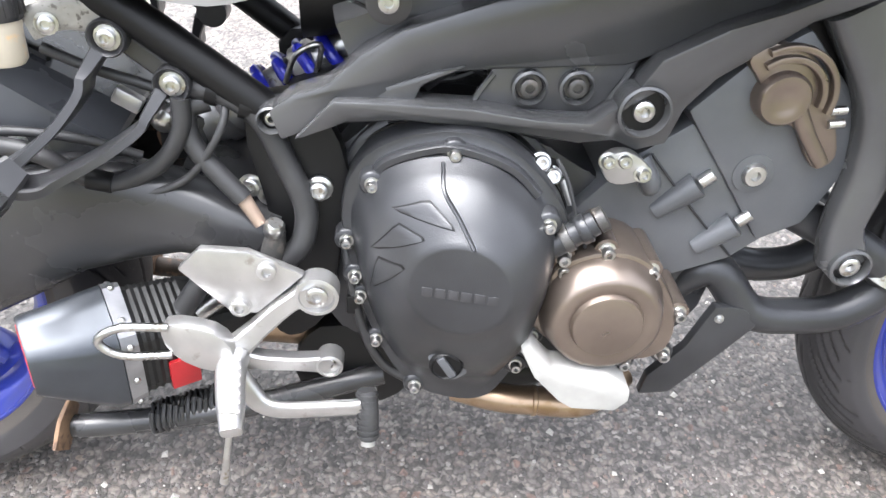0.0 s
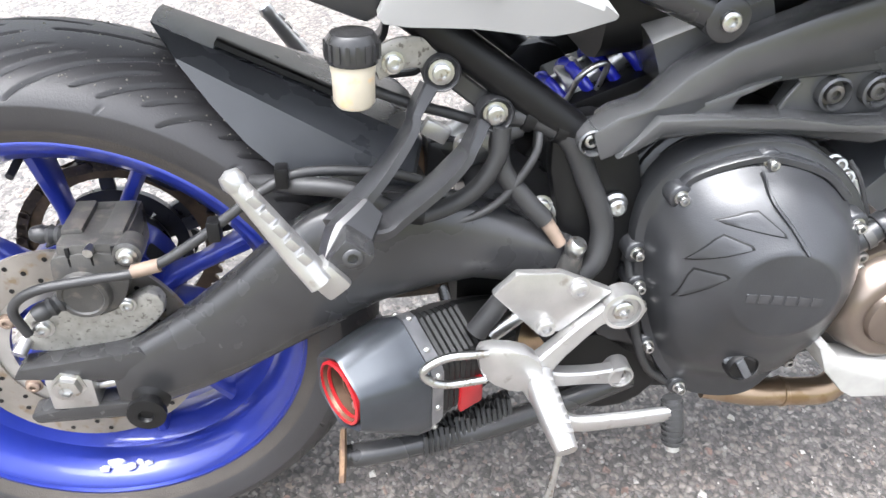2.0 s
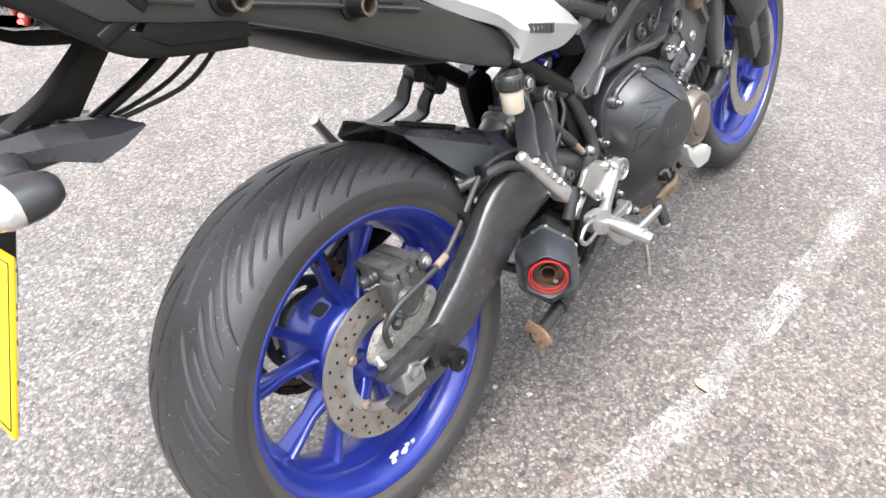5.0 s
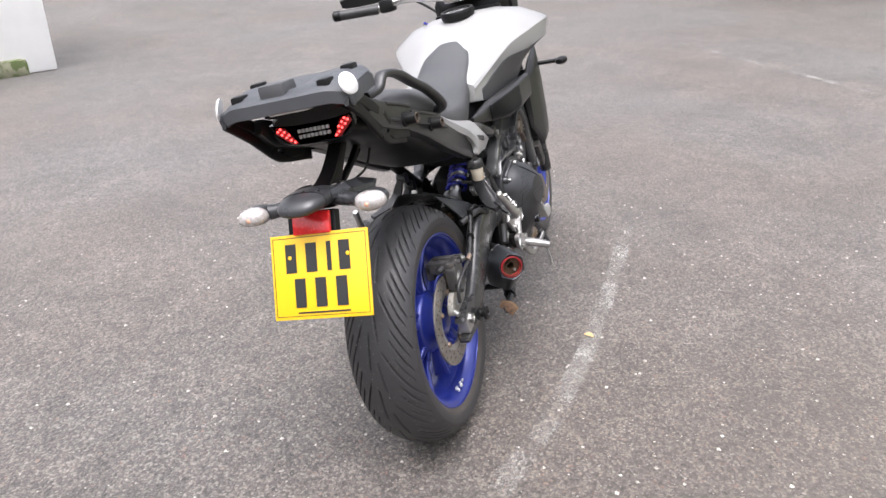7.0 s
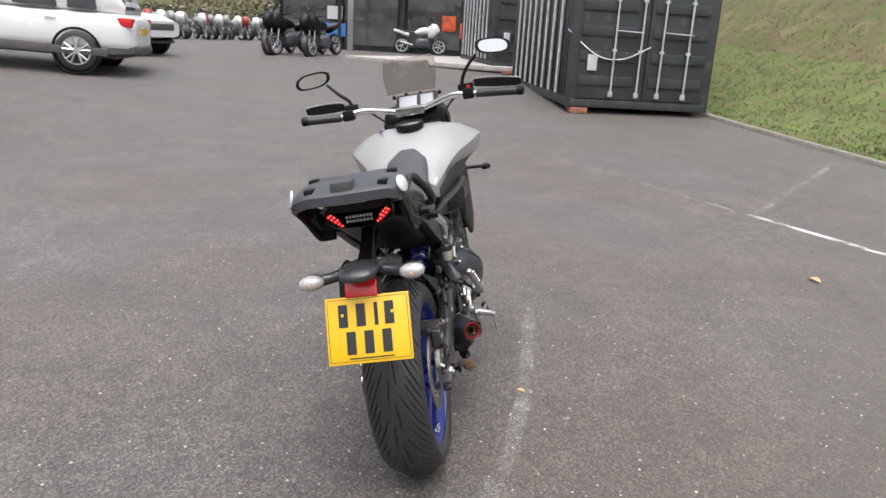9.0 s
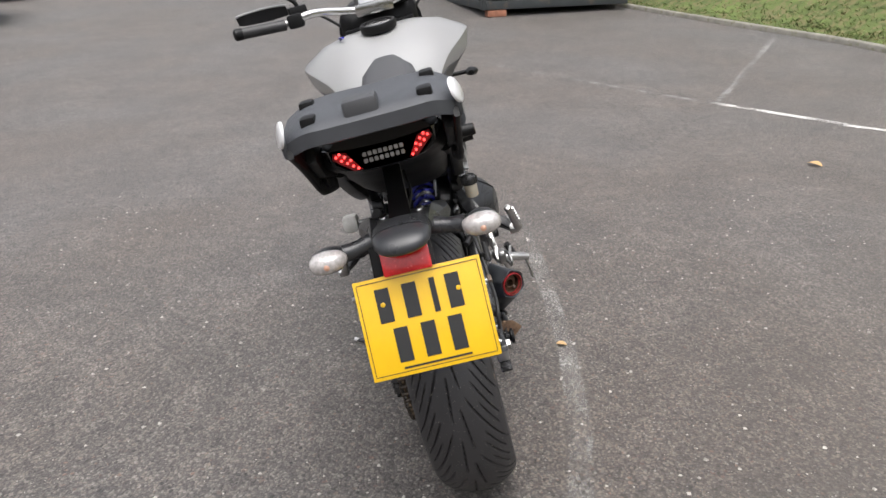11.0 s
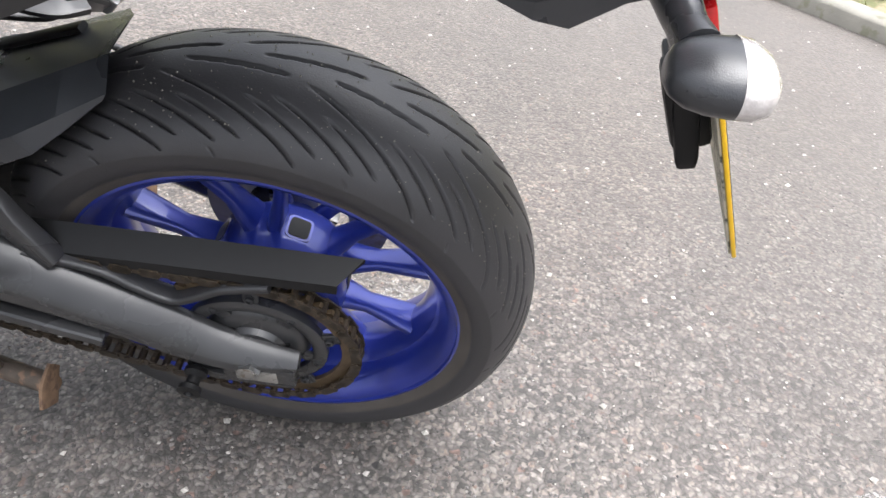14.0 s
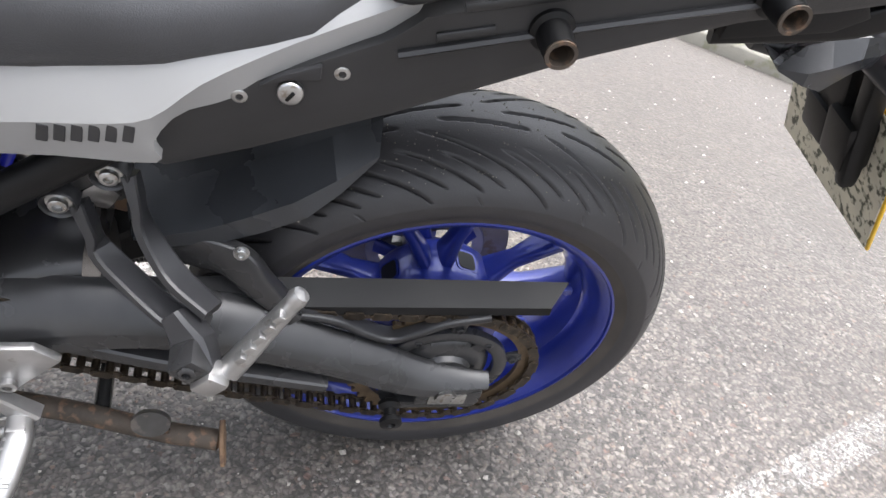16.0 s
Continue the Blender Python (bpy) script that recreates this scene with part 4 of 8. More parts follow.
part("hugger_strip", sweep([(0.172, -0.026, 0.6180), (0.224, -0.032, 0.5950), (0.276, -0.038, 0.572)], (0.004, 0.007), p=4, n=8), DULL, hug, "black strip along the hugger")
part("hugger_mount", sweep([(0.330, 0.082, 0.500), (0.285, 0.096, 0.505), (0.252, 0.105, 0.500), (0.228, 0.116, 0.478), (0.190, 0.128, 0.440)], [(0.024, 0.008), (0.024, 0.008), (0.022, 0.009), (0.016, 0.011), (0.010, 0.012)], p=5, n=16), BLACK, hug, "curved black foot of the hugger", sharp=25)
bolt(hug, (0.247, 0.112, 0.522), 0.006, (0, 1, 0.3), STEEL)
bolt(hug, (0.262, -0.106, 0.512), 0.007, (0, -1, 0.2), STEEL)

# rear caliper
cal = part("rear_caliper", prism(bent([(0.012, 0.398), (0.012, 0.440), (0.022, 0.452), (0.070, 0.452), (0.080, 0.432), (0.066, 0.396), (0.040, 0.384), (0.020, 0.386)], 3), -0.120, -0.092, 0.006), CALIPER, bike, "grey brake caliper on the disc")
part("piston_cap", lathe([(0.0245, -0.02), (0.0245, 0.004), (0.0225, 0.007), (0.019, 0.0075), (0.0175, 0.006), (0.0, 0.0065)], (0.036, -0.121, 0.411), (0, -1, 0), 32), CALIPER, cal, "round piston cap")
bridge = block((0.050, -0.078, 0.450), (0.062, 0.080, 0.026), 0.006)
block((0.030, -0.070, 0.462), (0.020, 0.056, 0.012), 0.003, None, bridge)
block((0.068, -0.074, 0.462), (0.020, 0.060, 0.011), 0.003, None, bridge)
block((0.050, -0.046, 0.442), (0.062, 0.020, 0.044), 0.006, None, bridge)
part("caliper_bridge", bridge, CALIPER, cal)
for x in (0.030, 0.050, 0.070):
    part("bridge_groove", block((x, -0.1185, 0.450), (0.004, 0.003, 0.020), 0.001), DULL, cal)
part("pad_pin", sweep([(0.050, -0.126, 0.458), (0.050, -0.050, 0.458)], 0.0045, n=10), STEEL, cal)
for q, out in (((0.006, -0.084, 0.455), (-1, 0, 0.1)), ((0.006, -0.126, 0.402), (-0.8, -0.5, -0.2))):
    part("slide_pin", lathe([(0.008, -0.012), (0.010, -0.008), (0.008, -0.004), (0.010, 0.0), (0.008, 0.004), (0.0095, 0.008), (0.008, 0.014), (0.006, 0.018), (0, 0.018)], q, out, 16), HOSE, cal, "ribbed rubber slide pin boot")
part("caliper_hanger", prism(bent([(-0.045, 0.345), (-0.028, 0.380), (0.0, 0.392), (0.04, 0.378), (0.088, 0.402), (0.100, 0.378), (0.06, 0.345), (0.01, 0.335)], 3), -0.112, -0.096, 0.003), GRIMY, cal, "grimy aluminium caliper bracket")
part("hanger_lug", lathe([(0.013, -0.012), (0.013, 0.010), (0.010, 0.012), (0, 0.012)], (0.082, -0.112, 0.452), (0, -1, 0), 18), CALIPER, cal)
bolt(cal, (-0.012, -0.118, 0.372), 0.008, (0, -1, 0))
bolt(cal, (0.082, -0.124, 0.452), 0.007, (0, -1, 0))
bolt(cal, (0.070, -0.118, 0.394), 0.006, (0, -1, 0))
part("bleed_nipple", sweep([(-0.035, -0.110, 0.352), (-0.040, -0.124, 0.345)], 0.007, n=10), ALU, cal)
part("brake_hose", sweep([(-0.022, -0.128, 0.372), (-0.026, -0.132, 0.405), (0.0, -0.137, 0.428), (0.05, -0.137, 0.437), (0.10, -0.135, 0.444), (0.15, -0.132, 0.472), (0.21, -0.126, 0.515), (0.25, -0.118, 0.528), (0.32, -0.110, 0.520), (0.37, -0.10, 0.50)], 0.0048, n=8), HOSE, bike, "black rubber brake hose")
part("hose_sleeve", sweep([(0.088, -0.136, 0.443), (0.112, -0.135, 0.448)], 0.0065, n=8), TAN, bike, "tan hose sleeve")
for p in ((0.165, -0.133, 0.482), (0.228, -0.124, 0.528)):
    part("hose_clip", block(p, (0.012, 0.016, 0.02), 0.003), DULL, bike)

# ---- exhaust ----
mouth_at, cap_at = Vector((0.268, -0.197, 0.335)), Vector((0.327, -0.152, 0.311))
run = Vector((0.85, 0.53, 0.0)).normalized()
abeam, rise_up = Vector((0.53, -0.85, 0.0)).normalized(), Vector((0, 0, 1))


def hexring(c, half_w, half_h, n=4):
    """Six-sided section standing on a corner, with slightly rounded corners."""
    corners = [Vector((half_w * math.sin(math.pi / 3 * k) / 0.866, half_h * math.cos(math.pi / 3 * k))) for k in range(6)]
    ring = []
    for k in range(6):
        for f in (0.09, 0.36, 0.64, 0.91):
            q = corners[k].lerp(corners[(k + 1) % 6], f)
            ring.append(c + abeam * q.x + rise_up * q.y)
    return ring


def circle_ring(c, r):
    return [c + (v - c).normalized() * r for v in hexring(c, 0.05, 0.0577)]


sil = part("silencer", loft([circle_ring(mouth_at + run * 0.030, 0.0300), circle_ring(mouth_at + run * 0.003, 0.0318), hexring(mouth_at - run * 0.002, 0.0368, 0.0420), hexring(mouth_at + run * 0.001, 0.0385, 0.0440), hexring(cap_at - run * 0.012, 0.0515, 0.0745), hexring(cap_at, 0.0525, 0.0760), hexring(cap_at + run * 0.002, 0.0490, 0.0715)], cap=False), SILENCER, bike, "short silencer with dark grey hexagonal end cap", sharp=36)
sleeve_at = cap_at + run * 0.125 + Vector((0, 0, -0.004))
rings = [hexring(cap_at - run * 0.004, 0.0475, 0.0690)]
for k in range(15):
    f = k / 14
    rings.append(hexring(cap_at + run * (0.018 + 0.052 * f), 0.0475 - 0.002 * f - (0.0014 if k % 2 else 0), 0.0690 - 0.006 * f - (0.0018 if k % 2 else 0)))
part("carbon_sleeve", loft(rings + [hexring(sleeve_at, 0.0400, 0.0500), hexring(sleeve_at + run * 0.022, 0.0264, 0.0300)]), CARBON, sil, "dark ribbed carbon fibre sleeve", sharp=22)
part("riveted_band", loft([hexring(cap_at + run * 0.001, 0.0530, 0.0768), hexring(cap_at + run * 0.017, 0.0505, 0.0735), hexring(cap_at + run * 0.017, 0.0455, 0.0680), hexring(cap_at + run * 0.001, 0.0455, 0.0680)], closed=True), BAND, sil, "riveted steel band", sharp=22)
for k in range(12):
    q = hexring(cap_at + run * 0.009, 0.0520, 0.0755)[2 * k]
    part("rivet", lathe([(0.0034, -0.002), (0.0034, 0.001), (0.0022, 0.0022), (0, 0.0024)], q, q - cap_at - run * 0.009, 8), STEEL, sil)
back = -run
mouth = mouth_at + back * 0.001
part("end_ring", lathe([(0.0300, -0.004), (0.0322, -0.003), (0.0325, 0.001), (0.0300, 0.002)], mouth, back, 36, closed=True), REDMAT, sil, "red anodised outlet ring")
part("inner_ring", lathe([(0.0262, -0.007), (0.0280, -0.006), (0.0280, -0.004), (0.0262, -0.004)], mouth, back, 36, closed=True), REDMAT, sil, "thin red inner ring")
part("outlet", lathe([(0.0302, 0.000), (0.0282, -0.007), (0.0262, -0.008), (0.0250, -0.020), (0.014, -0.021), (0.0135, -0.012), (0.0115, -0.012), (0.011, -0.050), (0.0, -0.050)], mouth, back, 32, cap=False), SOOTY, sil, "brown heat-stained outlet")
part("outlet_screw", lathe([(0.004, 0), (0.004, 0.006), (0, 0.006)], mouth - back * 0.021 + Vector((0, -0.012, -0.014)), back, 8), STEEL, sil)
p = cap_at + run * 0.056 + abeam * 0.0475 + Vector((0, 0, -0.022))
spin = Matrix.Rotation(math.atan2(run.y, run.x), 4, "Z")
part("maker_mark", block(p, (0.030, 0.006, 0.034), 0.002, spin), REDMAT, sil, "red maker's mark on the sleeve")
part("maker_mark_line", block(p + run * 0.026 + Vector((0, 0, 0.008)), (0.014, 0.004, 0.008), 0.002, spin), STICKER, sil)
part("link_pipe", sweep([(0.435, -0.088, 0.306), (0.52, -0.06, 0.275), (0.60, -0.04, 0.225), (0.68, -0.02, 0.20)], 0.028, n=16), TITAN, bike, "heat-tinted link pipe")
part("collector", sections([(0.60, 0.05, 0.18, 0.24), (0.64, 0.07, 0.17, 0.245), (0.74, 0.08, 0.17, 0.24), (0.82, 0.06, 0.18, 0.235)], 20, 3), DULL, bike, "black exhaust collector under the engine")
part("collector_pipe", sweep([(0.68, -0.125, 0.240), (0.73, -0.138, 0.236), (0.77, -0.140, 0.234), (0.83, -0.138, 0.232), (0.88, -0.10, 0.240)], 0.0165, n=16), TITAN, bike, "golden heat-tinted header pipe")
part("pipe_seam", lathe([(0.0165, -0.003), (0.0178, -0.002), (0.0178, 0.002), (0.0165, 0.003)], (0.770, -0.140, 0.234), (1, 0, -0.04), 18), TITAN, bike)
for yy in (-0.105, 0.0, 0.105):
    part("header_pipe", sweep([(1.00, yy * 0.8, 0.47), (1.10, yy, 0.425), (1.145, yy, 0.385), (1.11, yy, 0.345), (1.055, yy, 0.335), (1.0, yy, 0.342), (0.95, yy * 0.9, 0.39 if yy == -0.105 else 0.30), (0.90, yy * 0.7, 0.33 if yy == -0.105 else 0.24)], 0.0205, n=14), ENGINE, bike, "black exhaust header pipe")
part("header_clamp", lathe([(0.026, -0.012), (0.026, 0.012)], (1.138, -0.105, 0.40), (0.4, 0, 1), 18), STEEL, bike)

# ---- engine ----
case = part("engine", prism(bent([(0.54, 0.32), (0.53, 0.46), (0.58, 0.54), (0.68, 0.56), (0.80, 0.50), (0.93, 0.42), (0.95, 0.34), (0.88, 0.27), (0.74, 0.24), (0.62, 0.25)], 3), -0.10, 0.10, 0.01), ENGINE, bike, "black three-cylinder engine")
out_line = bent([(0.558, 0.459), (0.566, 0.504), (0.589, 0.535), (0.628, 0.555), (0.672, 0.561), (0.707, 0.551), (0.741, 0.525), (0.768, 0.485), (0.770, 0.435), (0.762, 0.388), (0.754, 0.338),
                 (0.734, 0.299), (0.714, 0.262), (0.683, 0.250), (0.640, 0.257), (0.609, 0.288), (0.584, 0.340), (0.568, 0.396)], 3)
cc = Vector((0.668, 0.412))


def inset(s, y, round_to=0.0, r=0.05, centre=None):
    c = centre or cc
    ring = []
    for x, z in out_line:
        q = c + (Vector((x, z)) - cc) * s
        dd = (Vector((x, z)) - cc).normalized()
        q = q.lerp(c + dd * r, round_to)
        ring.append(Vector((q.x, y, q.y)))
    return ring


CLUTCH = ((1.0, -0.143), (0.985, -0.147), (0.91, -0.148), (0.885, -0.152))


def lean_out(x):
    return -0.2 * (x - 0.63)


COVER_TRIANGLES = []


def cover_y(x, z, lift=0.0):
    """Outer surface of the clutch cover at a place in its side view."""
    best = 0.0
    for a, b, c in COVER_TRIANGLES:
        d = (b.x - a.x) * (c.z - a.z) - (c.x - a.x) * (b.z - a.z)
        if abs(d) < 1e-12:
            continue
        u = ((x - a.x) * (c.z - a.z) - (c.x - a.x) * (z - a.z)) / d
        w = ((b.x - a.x) * (z - a.z) - (x - a.x) * (b.z - a.z)) / d
        if u >= -1e-6 and w >= -1e-6 and u + w <= 1.000001:
            best = min(best, a.y + u * (b.y - a.y) + w * (c.y - a.y))
    return best - lift


def leaned(bm):
    for v in bm.verts:
        y = v.co.y
        if y < -0.149:
            v.co.y = min(-0.149, y + 0.80 * max(0.0, 0.318 - v.co.z))
        v.co.y += lean_out(v.co.x)
    return bm


def draped(outline, lift, k=5):
    """A low plate that follows the cover's surface."""
    n = len(outline)
    edge = []
    for i in range(n):
        a, b = Vector(outline[i]), Vector(outline[(i + 1) % n])
        edge += [a.lerp(b, (j + 0.12) / k * 1.0 if j else 0.06) for j in range(k)]
    mid = sum(edge, Vector((0, 0))) / len(edge)
    rings = []
    for sc, lf in ((1.0, -0.008), (1.0, lift * 0.7), (0.94, lift), (0.5, lift), (0.05, lift)):
        rings.append([Vector(((q := mid.lerp(e, sc)).x, cover_y(q.x, q.y, lf), q.y)) for e in edge])
    return loft(rings)


clutch_shape = leaned(loft([inset(1.0, -0.075)] + [inset(r, y) for r, y in CLUTCH] + [inset(0.80, -0.174, 0.15, 0.105, Vector((0.667, 0.416))), inset(0.70, -0.190, 0.4, 0.088, Vector((0.667, 0.425))), inset(0.5, -0.207, 0.8, 0.064, Vector((0.668, 0.435))), inset(0.4, -0.2155, 1, 0.0495, Vector((0.668, 0.440))), inset(0.4, -0.2190, 1, 0.0455, Vector((0.668, 0.441))), inset(0.4, -0.2195, 1, 0.0425, Vector((0.668, 0.441)))]))
for tri in clutch_shape.calc_loop_triangles():
    COVER_TRIANGLES.append(tuple(q.vert.co.copy() for q in tri))
clutch = part("clutch_cover", clutch_shape, ENGINE, case, "black clutch cover with a raised round boss")
part("cover_gasket", leaned(loft([inset(1.012, -0.112), inset(1.012, -0.118), inset(0.99, -0.118), inset(0.99, -0.112)], closed=True)), DULL, case)
part("inner_case", loft([inset(1.06, -0.060), inset(1.05, -0.105), inset(1.02, -0.108)]), ENGINE, case, "black crankcase edge behind the cover")
part("cover_rib", leaned(sweep([(0.585, -0.150, 0.500), (0.600, -0.151, 0.524), (0.64, -0.152, 0.543), (0.668, -0.152, 0.546), (0.71, -0.152, 0.534), (0.735, -0.152, 0.512)], (0.005, 0.007), p=3, n=8)), ENGINE, case)
for rows in (((0.650, 0.536), (0.651, 0.522), (0.664, 0.505), (0.677, 0.485)),):
    part("cover_rib", sweep([(x, cover_y(x, z, 0.0), z) for x, z in rows], (0.0018, 0.003), p=3, n=8), ENGINE, case)
for tri in (((0.604, 0.499), (0.638, 0.515), (0.664, 0.496)), ((0.586, 0.454), (0.612, 0.491), (0.639, 0.486)), ((0.587, 0.408), (0.594, 0.452), (0.622, 0.458))):
    part("facet_rim", draped(tri, 0.0008), DULL, case, "dark edge of a triangular facet")
    mid = (sum(a for a, b in tri) / 3, sum(b for a, b in tri) / 3)
    part("cover_facet", draped([(mid[0] + (a - mid[0]) * 0.90, mid[1] + (b - mid[1]) * 0.87) for a, b in tri], 0.0011), ENGINE, case, "triangular facet on the cover")
for k in range(6):
    part("embossed_bar", leaned(block((0.6395 + 0.0114 * k, -0.2198, 0.437), (0.0088, 0.0012, 0.0095), 0.0004)), EMBOSS, case, "embossed wordmark bar")
fy = cover_y(0.663, 0.340)
part("oil_filler_seat", prism([(0.645, 0.346), (0.652, 0.326), (0.673, 0.320), (0.684, 0.328), (0.682, 0.350), (0.668, 0.360), (0.653, 0.359)], fy - 0.002, fy + 0.03, 0.003), ENGINEGREY, case)
part("oil_filler", lathe([(0.0165, -0.01), (0.0165, 0.002), (0.0148, 0.004), (0.0135, 0.002), (0, 0.002)], (0.663, fy - 0.003, 0.341), (0, -1, 0), 28), DULL, case, "round oil filler cap")
part("oil_filler_grip", block((0.663, fy - 0.0065, 0.341), (0.0085, 0.005, 0.026), 0.002, Matrix.Rotation(radians(-32), 4, "Y")), ENGINEGREY, case)
for x, z in ((0.587, 0.507), (0.660, 0.545), (0.747, 0.490), (0.562, 0.436), (0.575, 0.372), (0.592, 0.318), (0.635, 0.262), (0.738, 0.312), (0.750, 0.352), (0.570, 0.396)):
    q = cc.lerp(Vector((x, z)), 0.985)
    yb = min(-0.146 + lean_out(x), cover_y(q.x, q.y)) - 0.003
    part("bolt_boss", lathe([(0.013, 0.04), (0.012, 0.002), (0.010, 0.0)], (q.x, yb, q.y), (0, 1, 0), 16), ENGINE, case)
    bolt(case, (q.x, yb, q.y), 0.0052, (0, -1, 0), h=0.009)
part("crankcase_edge_hose", sweep([(0.560, -0.120, 0.430), (0.568, -0.135, 0.385), (0.580, -0.14, 0.330), (0.600, -0.14, 0.285), (0.635, -0.14, 0.258)], 0.005, n=8), HOSE, case)
part("wiring_clip", block((0.570, -0.135, 0.362), (0.014, 0.016, 0.022), 0.003), DULL, case)

pump_line = bent([(0.768, 0.440), (0.808, 0.457), (0.852, 0.446), (0.889, 0.392), (0.889, 0.342), (0.848, 0.328), (0.781, 0.345), (0.747, 0.376), (0.757, 0.413)], 4)
pc = Vector((0.815, 0.392))


def pump_ring(s, y, to=0.0, r=0.05):
    ring = []
    for x, z in pump_line:
        dd = Vector((x, z)) - pc
        q = (pc + dd * s).lerp(pc + dd.normalized() * r, to)
        ring.append(Vector((q.x, y, q.y)))
    return ring


pump_bm = loft([pump_ring(1, -0.10), pump_ring(1, -0.176), pump_ring(0.975, -0.180), pump_ring(0.92, -0.181, 0.2, 0.064), pump_ring(0.8, -0.181, 1, 0.0605), pump_ring(0.8, -0.186, 1, 0.0590), pump_ring(0.8, -0.205, 1, 0.052), pump_ring(0.8, -0.208, 1, 0.046), pump_ring(0.8, -0.205, 1, 0.035), pump_ring(0.8, -0.210, 1, 0.033), pump_ring(0.8, -0.211, 1, 0.03)])
bmesh.ops.translate(pump_bm, vec=(-0.005, -0.003, 0.003), verts=pump_bm.verts)
part("alternator_cover", pump_bm, BRONZE, case, "bronze painted round side cover")
for k in range(3):
    part("embossed_bar", block((0.803 + 0.012 * k, -0.2110, 0.391), (0.009, 0.0014, 0.006), 0.0005), BRONZE, case, "embossed marking bar")
for x, z in ((0.806, 0.458), (0.852, 0.437), (0.889, 0.389), (0.884, 0.338), (0.768, 0.436), (0.766, 0.450), (0.846, 0.326)):
    bolt(case, (x, -0.177, z), 0.0062, (0, -1, 0), h=0.011)
    part("bolt_boss", lathe([(0.012, 0.06), (0.0115, 0.0)], (x, -0.177, z), (0, 1, 0), 16), BRONZE if z > 0.35 else ENGINE, case)
pad = prism([(0.732, 0.366), (0.742, 0.368), (0.766, 0.342), (0.822, 0.336), (0.846, 0.318), (0.846, 0.306), (0.834, 0.292), (0.790, 0.295), (0.776, 0.304), (0.748, 0.334)], -0.216, -0.180, 0.0035)
part("crankcase_pad", pad, WHITEPAD, case, "white scuffed crash protector")
part("pad_lug", sweep([(0.746, -0.16, 0.352), (0.744, -0.19, 0.350)], 0.009, n=10), WHITEPAD, case)
pad = block((0.760, 0.252, 0.460), (0.070, 0.052, 0.056), 0.016, Matrix.Rotation(radians(10), 4, "Y"))
part("crash_pad", pad, WHITEPAD, case, "white scuffed crash protector")
part("pad_spacer", sweep([(0.745, 0.10, 0.450), (0.752, 0.235, 0.455)], 0.014, n=12), BLACK, case)

# cylinders and head
part("cylinder_block", prism([(0.770, 0.450), (0.838, 0.530), (0.900, 0.575), (0.975, 0.50), (1.0, 0.455), (0.955, 0.415), (0.88, 0.385), (0.80, 0.40)], -0.118, 0.118, 0.006), ENGINEGREY, case, "graphite cylinder block")
part("cylinder_head", prism([(0.872, 0.575), (0.919, 0.625), (0.965, 0.655), (1.02, 0.60), (1.045, 0.528), (1.017, 0.462), (0.975, 0.44), (0.93, 0.50)], -0.124, 0.124, 0.008), ENGINEGREY, case, "graphite cylinder head")
part("head_cover", prism([(0.90, 0.63), (0.94, 0.665), (1.0, 0.66), (1.04, 0.60), (1.02, 0.60), (0.965, 0.65)], -0.11, 0.11, 0.006), DULL, case)
cam_cover = part("cam_cover", lathe([(0.025, 0.02), (0.025, -0.010), (0.022, -0.014), (0.015, -0.0145), (0.012, -0.013), (0, -0.013)], (0.950, -0.128, 0.595), (0, 1, 0), 32), BRONZE, case, "bronze painted cam cover")
part("cover_plate", prism(bent([(0.912, 0.626), (0.925, 0.640), (0.945, 0.642), (0.975, 0.628), (0.997, 0.600), (1.010, 0.570), (1.020, 0.540), (1.006, 0.526), (0.990, 0.540), (0.972, 0.566), (0.950, 0.572), (0.930, 0.585), (0.928, 0.606)], 3), -0.132, -0.112, 0.004), BRONZE, cam_cover)
for r, a0, a1 in ((0.036, 130, -10), (0.046, 120, -15)):
    part("cover_arch", sweep([(0.950 + r * math.cos(radians(a0 + (a1 - a0) * k / 8)), -0.134, 0.595 + r * math.sin(radians(a0 + (a1 - a0) * k / 8))) for k in range(9)], (0.0035, 0.005), p=3, n=10, k=2), BRONZE, cam_cover)
part("cover_tail", sweep([(0.968, -0.134, 0.585), (0.985, -0.134, 0.560), (1.006, -0.134, 0.534)], [(0.008, 0.005), (0.007, 0.005)], p=3, n=10), BRONZE, cam_cover)
for x, z in ((0.998, 0.585), (1.000, 0.572)):
    part("cover_dowel", sweep([(x, -0.134, z), (x + 0.014, -0.134, z + 0.002)], 0.004, n=10), STEEL, cam_cover)
part("head_boss", lathe([(0.021, -0.004), (0.020, 0.002), (0.015, 0.003)], (0.950, -0.123, 0.516), (0, -1, 0), 24), ENGINEGREY, case)
part("head_plug", lathe([(0.012, 0), (0.012, 0.005), (0.010, 0.008), (0.005, 0.008), (0.004, 0.004), (0, 0.004)], (0.950, -0.123, 0.516), (0, -1, 0), 24), STEEL, case)
for a, b in (((0.866, 0.468), (0.912, 0.514)), ((0.916, 0.428), (0.960, 0.472))):
    part("stud_housing", sweep([(a[0], -0.115, a[1]), (b[0] - 0.012, -0.122, b[1] - 0.012)], [(0.010, 0.010), (0.0135, 0.0135)], n=14), ENGINEGREY, case)
    part("stud_bolt", sweep([(b[0] - 0.010, -0.123, b[1] - 0.010), (b[0], -0.124, b[1])], 0.0065, n=8), STEEL, case)
part("block_seam", sweep([(0.850, -0.119, 0.53), (0.90, -0.119, 0.475), (0.955, -0.119, 0.42)], (0.0015, 0.002), n=6), ENGINE, case)
part("cover_pipe", sweep([(0.715, -0.172, 0.436), (0.750, -0.179, 0.460), (0.790, -0.178, 0.488)], [(0.016, 0.016), (0.0125, 0.0125), (0.0120, 0.0120)], n=16, k=3), ENGINE, case, "black water pipe on the cover")
